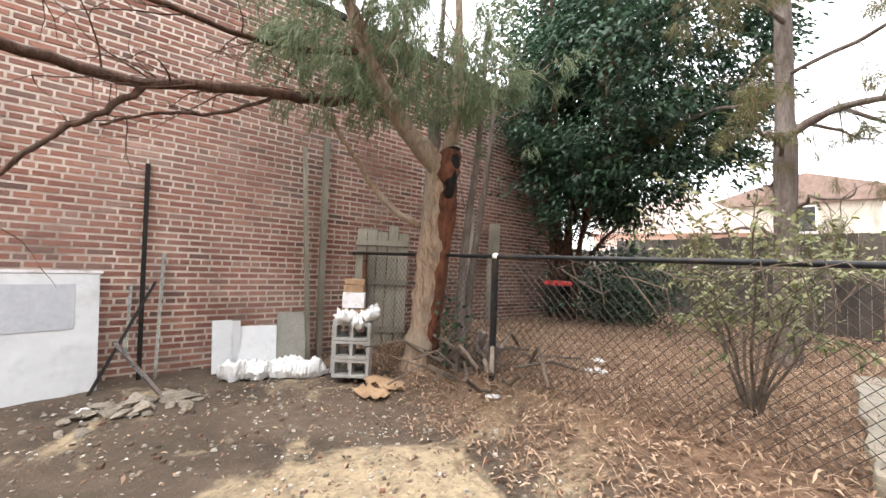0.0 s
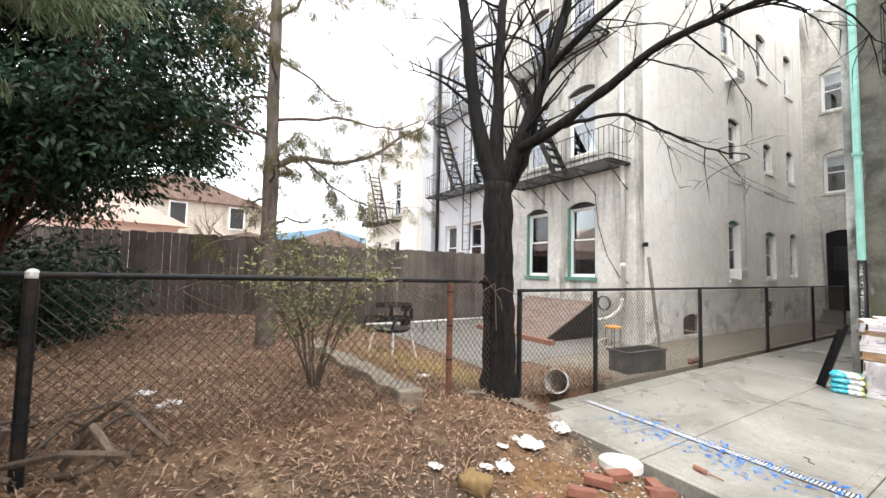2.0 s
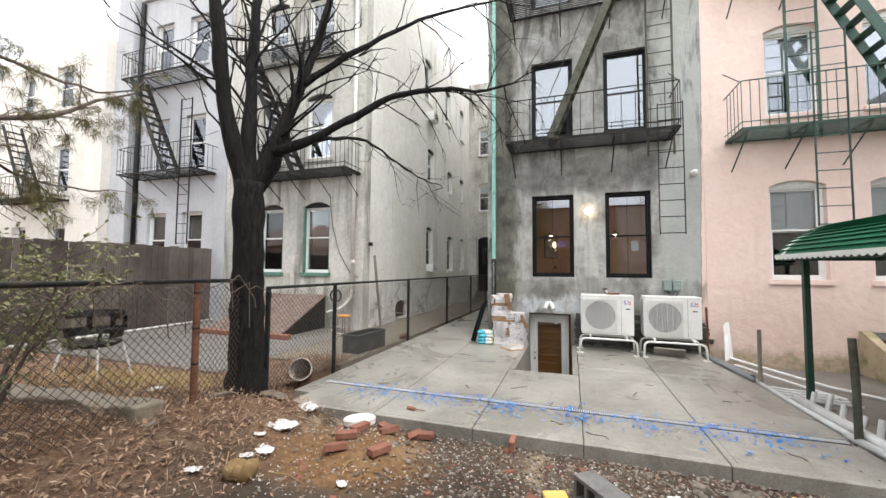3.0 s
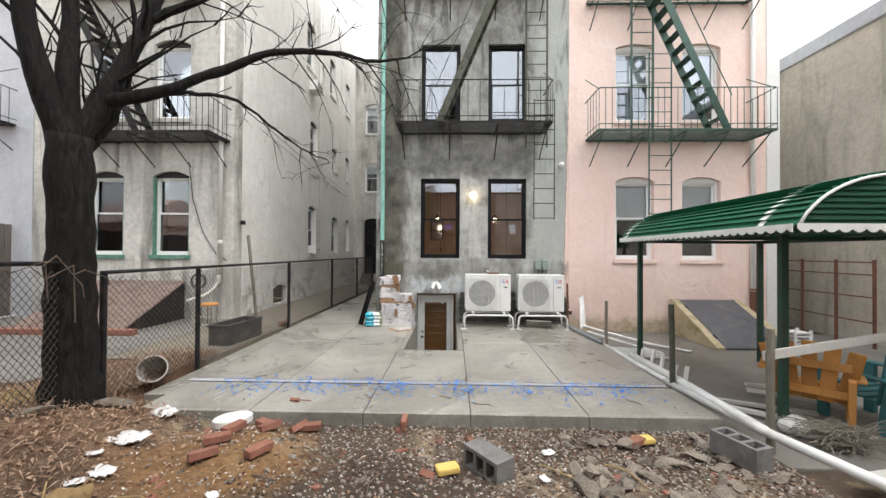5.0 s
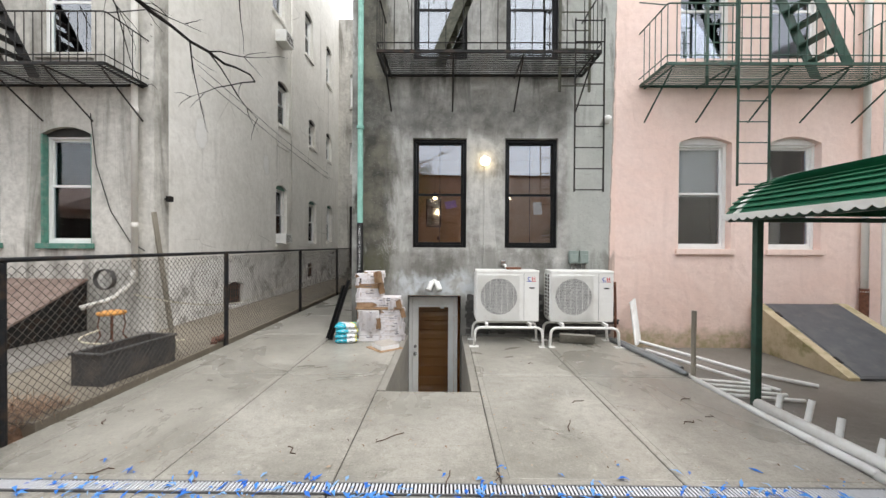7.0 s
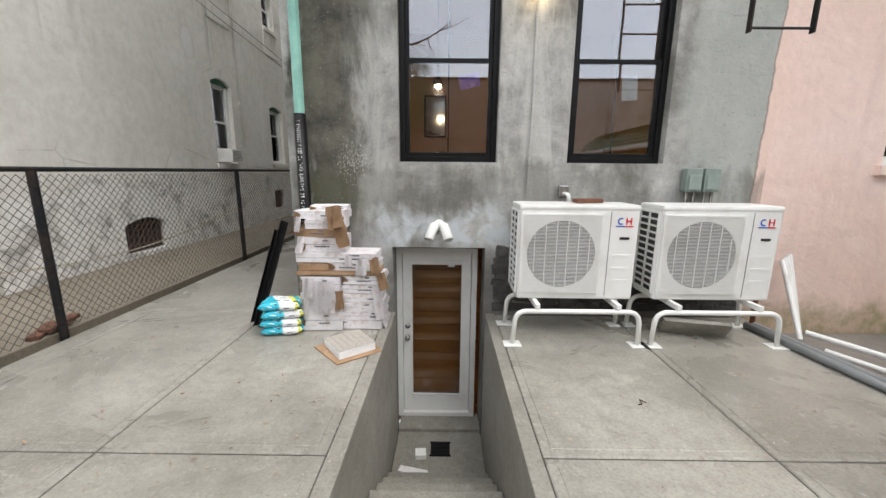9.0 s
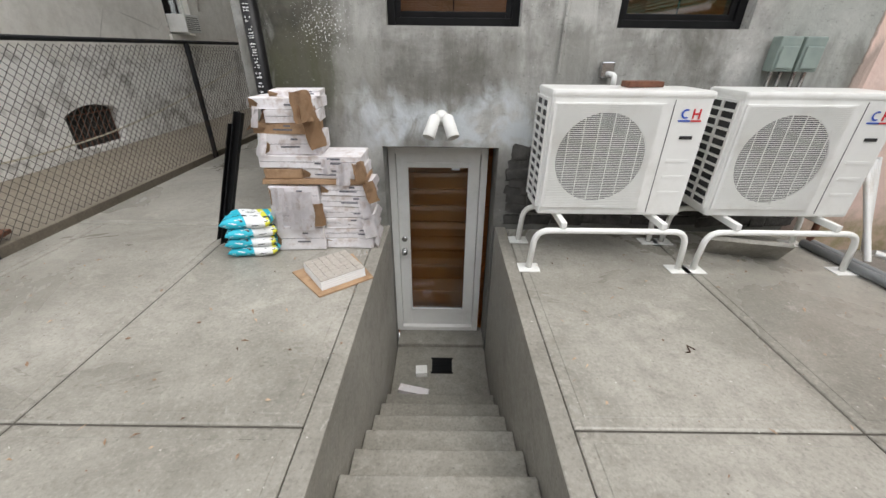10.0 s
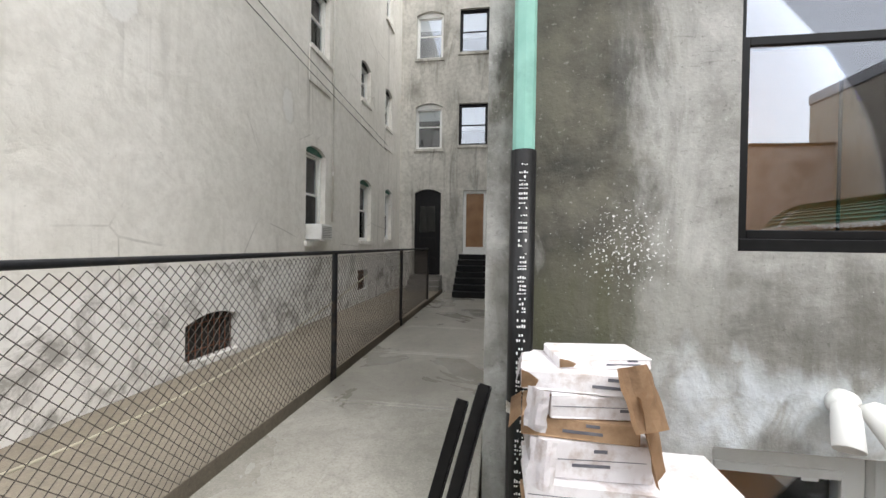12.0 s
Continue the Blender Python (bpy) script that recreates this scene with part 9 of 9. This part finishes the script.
for i, (x, y, s) in enumerate(((2.70, -0.10, 0.24), (2.86, -0.72, 0.20), (2.52, 0.33, 0.20), (2.55, 0.5, 0.12), (2.62, 0.95, 0.13), (1.55, 0.55, 0.10), (3.85, 2.75, 0.20), (4.25, 2.95, 0.15), (2.85, 3.15, 0.13), (0.35, 0.65, 0.09), (0.1, 4.95, 0.14), (3.95, 0.35, 0.18), (2.45, 4.25, 0.22), (2.2, 4.15, 0.18), (2.7, 0.2, 0.11), (-0.75, 0.2, 0.09), (-0.9, -0.3, 0.12))):
    n = 7
    s *= 0.9 if i < 2 else 1.5 if i in (12, 13) else 0.68
    bm = bmesh.new()
    vs = [[bm.verts.new((s * (a / n - 0.5) * 1.5, s * (b / n - 0.5), 0.012 + 0.34 * s * abs(noise.noise(Vector((a * 0.6 + i, b * 0.6, i)))))) for b in range(n + 1)] for a in range(n + 1)]
    for a in range(n):
        for b in range(n):
            if not (a in (0, n - 1) and b in (0, n - 1)):
                bm.faces.new((vs[a][b], vs[a + 1][b], vs[a + 1][b + 1], vs[a][b + 1]))
    bmesh.ops.delete(bm, geom=[v for v in bm.verts if not v.link_faces], context="VERTS")
    bmesh.ops.solidify(bm, geom=bm.faces[:], thickness=0.003)
    kraft = i in (12, 13)
    single("paper_scrap", bm, "carton" if kraft else "bag_white", "torn brown cardboard scrap on the ground" if kraft else "crumpled white plastic scrap on the ground", "litter", (x, y, ground_z(x, y) + 0.01), rng.uniform(0, 360), "scraps on the ground", smooth=True)
bm = bmesh.new()
tube(bm, [(0, 0, 0), (0.10, 0.01, 0.0)], 0.022, 8)
tube(bm, [(0.10, 0.01, 0), (0.24, 0.03, 0.0)], 0.006, 6)
single("screwdriver", bm, "brick_red", "small red-handled tool lying on the patio", "tool", (1.75, -1.15, 0.022), 165)


rr = random.Random(404)
for k in range(26):
    x, y, l = rr.uniform(-2.6, 2.6), rr.uniform(-0.72, 1.0), rr.uniform(0.05, 0.13)
    bm = bmesh.new()
    box(bm, -l / 2, l / 2, -l * 0.28, l * 0.28, 0, l * 0.22, 0.004)
    for v in bm.verts:
        v.co += Vector((rr.uniform(-1, 1), rr.uniform(-1, 1), rr.uniform(-1, 1))) * 0.007
    single("brick_bat", bm, "brick_red", "broken piece of red brick in the dirt", "brick", (x, y, ground_z(x, y) - 0.004), rr.uniform(0, 360), "broken brick pieces by the patio", tilt=(rr.uniform(-12, 12), rr.uniform(-12, 12)))
for k in range(22):
    x, y, l = rr.uniform(-2.6, 2.8), rr.uniform(-0.75, 1.2), rr.uniform(0.12, 0.38)
    bm = bmesh.new()
    tube(bm, [(-l / 2, 0, 0.006), (0, rr.uniform(-0.03, 0.03), 0.012 + 0.03 * rr.random()), (l / 2, 0, 0.006)], rr.uniform(0.003, 0.008), 5)
    single("stick", bm, "straw" if k % 3 == 0 else "bark_twig", "thin dry stick lying in the dirt", "stick", (x, y, ground_z(x, y) + 0.012), rr.uniform(0, 360), "sticks in the dirt")
for k in range(18):
    x, y, l = rr.uniform(-2.5, 3.2), rr.uniform(-3.2, -1.0), rr.uniform(0.06, 0.26)
    if 0 < k < 5:
        y = rr.uniform(-5.0, -3.0)
    if -0.3 < x < 0.95 and y < -3.2:
        continue
    bm = bmesh.new()
    tube(bm, [(-l / 2, 0, 0.004), (-l / 6, rr.uniform(-0.03, 0.03), 0.006), (l / 4, rr.uniform(-0.04, 0.04), 0.006), (l / 2, 0, 0.004)], 0.0035, 5)
    single("stick", bm, "bark_limb", "thin dark twig lying on the patio", "stick", (x, y, 0.0), rr.uniform(0, 360), "twigs on the patio")


def scatter(name, count, region, length, width, material, label, lift=0.004, seed=1, density=None, flat=0.35, on_slab=False):
    """Loose strips over a stretch of ground, joined into one object."""
    r = random.Random(seed)
    bm = bmesh.new()
    x0, x1, y0, y1 = region
    made = 0
    while made < count:
        x, y = r.uniform(x0, x1), r.uniform(y0, y1)
        if (density and r.random() > density(x, y)) or (on_slab and -0.2 < x < 0.8 and y < -3.4):
            continue
        z = 0.002 if on_slab else ground_z(x, y)
        w = Vector((r.uniform(-1, 1), r.uniform(-1, 1), r.uniform(-0.1, flat)))
        if w.length < 0.1:
            continue
        w.normalize()
        L, Wd = r.uniform(*length), r.uniform(*width)
        side = Vector((-w.y, w.x, r.uniform(-0.3, 0.3))).normalized() * Wd / 2
        p = Vector((x, y, z + lift + r.random() * lift * 3))
        m = p + w * L * 0.5 + Vector((0, 0, r.uniform(0, 0.25) * L))
        a, b, c, d, e = bm.verts.new(p), bm.verts.new(m + side), bm.verts.new(m - side), bm.verts.new(p + w * L), None
        bm.faces.new((a, b, c))
        bm.faces.new((b, d, c))
        made += 1
    me = bpy.data.meshes.new(name)
    bm.to_mesh(me)
    bm.free()
    me.materials.append(M[material])
    return tagged(new(name, me), label, "litter", "", "stuff")


def leafy_yard(x, y):
    edge = 2.55 + 0.35 * smooth_step(0.9, -0.2, y) + 0.35 * noise.noise(Vector((x * 0.8, y * 0.8, 5)))
    return smooth_step(edge - 0.5, edge + 0.4, x) * smooth_step(-1.9, -0.9, y) * (1.0 if x < 7 else 0.5)


scatter("leaf_litter", 24000, (2.0, 7.0, -1.9, 5.7), (0.025, 0.085), (0.006, 0.03), "litter", "thick brown dead leaves over the yard", 0.008, 1, leafy_yard, 0.5)
scatter("leaf_litter", 20000, (2.2, 8.5, -1.6, 5.7), (0.06, 0.20), (0.004, 0.010), "litter", "brown pine straw and stalks over the yard", 0.012, 2, leafy_yard, 0.4)
scatter("leaf_litter", 4500, (7.0, 10.7, -1.2, 5.8), (0.05, 0.10), (0.02, 0.05), "litter", "brown dead leaves further back", 0.008, 3, None, 0.5)
scatter("dry_grass", 2600, (3.7, 6.0, -0.9, 0.8), (0.08, 0.20), (0.004, 0.009), "straw", "yellow dry grass beside the kerb", 0.01, 4, lambda x, y: math.exp(-((x - 4.6) ** 2 + (y + 0.1) ** 2) / 0.7), 0.9)
scatter("twig_litter", 7000, (3.65, 5.2, -3.0, -0.9), (0.06, 0.22), (0.004, 0.009), "litter", "dead twigs and stalks inside the fence", 0.012, 5, lambda x, y: smooth_step(5.2, 3.9, x), 0.5)
scatter("leaf_litter", 4200, (-2.9, 2.8, -0.8, 5.7), (0.02, 0.06), (0.006, 0.025), "litter", "scattered leaf bits over the dirt", 0.004, 6, lambda x, y: 0.25 + 0.75 * smooth_step(0.8, 2.6, x), 0.3)
scatter("white_chips", 2200, (-2.8, 2.6, -0.82, 5.2), (0.015, 0.035), (0.01, 0.025), "chips", "small pale chips in the dirt", 0.004, 7, lambda x, y: 1.0 if y < 1.2 else 0.3, 0.2)
scatter("blue_tape", 700, (-2.6, 2.9, -2.1, -1.05), (0.02, 0.10), (0.008, 0.032), "tape_blue", "shreds of blue tape along the drain", 0.003, 8, lambda x, y: math.exp(-((y + 1.62) ** 2) / 0.05) * (0.4 + 0.6 * smooth_step(-0.2, 0.3, noise.noise(Vector((x * 2.2, 0, 9))))), 0.12, True)
scatter("patio_debris", 420, (-2.7, 3.3, -5.5, -0.95), (0.012, 0.05), (0.004, 0.016), "litter", "small twigs and leaf bits on the patio", 0.002, 9, None, 0.1, True)
scatter("patio_debris", 900, (-2.7, 3.3, -5.8, -0.95), (0.004, 0.012), (0.003, 0.008), "rubble_bits", "fine grit and specks on the patio", 0.001, 19, None, 0.05, True)
scatter("patio_debris", 300, (-2.7, 3.3, -5.8, -0.95), (0.005, 0.016), (0.004, 0.010), "chips", "small white chips on the patio", 0.002, 10, None, 0.1, True)


def gravel(name, count, region, size, label, seed, density=None):
    """Small angular stones joined into one object."""
    r = random.Random(seed)
    bm = bmesh.new()
    made = 0
    while made < count:
        x, y = r.uniform(region[0], region[1]), r.uniform(region[2], region[3])
        if density and r.random() > density(x, y):
            continue
        s = r.uniform(*size)
        o = Vector((x, y, ground_z(x, y) + s * 0.15))
        top = [bm.verts.new(o + Vector((s * r.uniform(0.3, 0.6) * math.cos(a), s * r.uniform(0.3, 0.6) * math.sin(a), s * r.uniform(0.15, 0.35)))) for a in (0.3, 1.9, 3.4, 5.0)]
        low = [bm.verts.new(o + Vector((s * 0.7 * math.cos(a), s * 0.6 * math.sin(a), -s * 0.3))) for a in (0.3, 1.9, 3.4, 5.0)]
        bm.faces.new(top)
        for k in range(4):
            bm.faces.new((low[k], low[(k + 1) % 4], top[(k + 1) % 4], top[k]))
        made += 1
    me = bpy.data.meshes.new(name)
    bm.to_mesh(me)
    bm.free()
    me.materials.append(M["rubble_bits"])
    return tagged(new(name, me), label, "gravel", "", "stuff")


gravel("gravel", 9000, (-2.8, 2.7, -0.83, 1.8), (0.006, 0.030), "gravel and crushed rubble in front of the patio", 3, lambda x, y: smooth_step(1.8, -0.3, y) * (0.5 + 0.5 * smooth_step(-0.2, -1.2, x)) * (0.15 + 0.85 * smooth_step(1.6, 0.9, x)))
gravel("gravel", 900, (-1.0, 2.6, 1.8, 5.4), (0.012, 0.04), "small stones over the dirt", 4)

# ---- the bricks of the wall ----


def brick_material(name, island):
    m = Nodes(name)
    vec = m.coords(True)
    rnd = m.nodes.new("ShaderNodeNewGeometry").outputs["Random Per Island"] if island else m.nodes.new("ShaderNodeObjectInfo").outputs["Random"]
    ramp = m.nodes.new("ShaderNodeValToRGB")
    m.link(rnd, ramp.inputs[0])
    el = ramp.color_ramp.elements
    el[0].color, el[1].color = (0.25, 0.105, 0.078, 1), (0.46, 0.275, 0.22, 1)
    for pos, c in ((0.2, (0.37, 0.17, 0.125)), (0.4, (0.21, 0.09, 0.07)), (0.6, (0.33, 0.155, 0.115)), (0.78, (0.42, 0.22, 0.165)), (0.90, (0.12, 0.075, 0.066))):
        e = el.new(pos)
        e.color = (*c, 1)
    fine = m.noise(vec, 22.0, 6.0, 0.65)
    col = m.mix(m.math("MULTIPLY", m.ramp(fine, 0.4, 0.7), 0.45), ramp.outputs[0], (0.14, 0.075, 0.06))
    bloom = m.ramp(m.noise(m.coords(True, (0.6, 0.6, 0.8)), 1.2, 6.0, 0.62, 0.6), 0.48, 0.68)
    col = m.mix(m.math("MULTIPLY", bloom, 0.22), col, (0.56, 0.43, 0.37))
    soot = m.ramp(m.noise(m.coords(True, (0.9, 0.9, 0.5)), 0.8, 6.0, 0.6), 0.50, 0.68)
    col = m.mix(m.math("MULTIPLY", soot, 0.55), col, (0.10, 0.065, 0.055))
    m.bump(fine, 0.5, 0.012)
    return m.finish(col, 0.93, 0.0, 0.2)


M["brick_one"] = brick_material("old_red_brick", False)
M["brick_many"] = brick_material("old_red_bricks", True)
COURSE, LEN, HEAD = 0.0715, 0.212, 0.105
shapes = {}
for nm, l in (("stretcher", LEN), ("header", HEAD)):
    bm = bmesh.new()
    box(bm, 0.007, l - 0.007, -0.006, 0.03, 0.0095, COURSE - 0.0095)
    for v in bm.verts:
        if v.co.y < 0.01:
            v.co.x += 0.003 if v.co.x < l / 2 else -0.003
            v.co.z += 0.003 if v.co.z < COURSE / 2 else -0.003
    shapes[nm] = link_mesh("brick", bm, "brick_one")
verts, faces = [], []
r = random.Random(2)
singles = 0
for c in range(70):
    z = -0.05 + c * COURSE
    head = c % 6 == 2
    step = HEAD if head else LEN
    x = -2.4 + (0.0 if c % 2 else -step / 2)
    while x < 7.5:
        dy, dz = r.uniform(-0.003, 0.004), r.uniform(-0.002, 0.002)
        if -0.4 < x < 1.75 and 1.25 < z < 3.2 and singles < 300:
            ob = new("brick", shapes["header" if head else "stretcher"])
            ob.parent = BRICK_WALL
            ob.matrix_basis = pose(x, BY + dy, z + dz)
            singles += 1
        else:
            n = len(verts)
            a, b, e = x + 0.007 + r.uniform(0, 0.003), x + step - 0.007 - r.uniform(0, 0.002), 0.003
            za, zb = z + dz + 0.0095, z + dz + COURSE - 0.0095
            y0, y1 = BY + dy - 0.006, BY + 0.03
            verts += [(a + e, y0, za + e), (b - e, y0, za + e), (b - e, y0, zb - e), (a + e, y0, zb - e), (a, y1, za), (b, y1, za), (b, y1, zb), (a, y1, zb)]
            faces += [(n, n + 1, n + 2, n + 3), (n, n + 4, n + 5, n + 1), (n + 1, n + 5, n + 6, n + 2), (n + 2, n + 6, n + 7, n + 3), (n + 3, n + 7, n + 4, n)]
        x += step
me = bpy.data.meshes.new("brickwork")
me.from_pydata(verts, [], faces)
me.materials.append(M["brick_many"])
bw = new("brickwork", me)
bw.parent = BRICK_WALL
tagged(bw, "rows of old red bricks", "", "", "stuff")
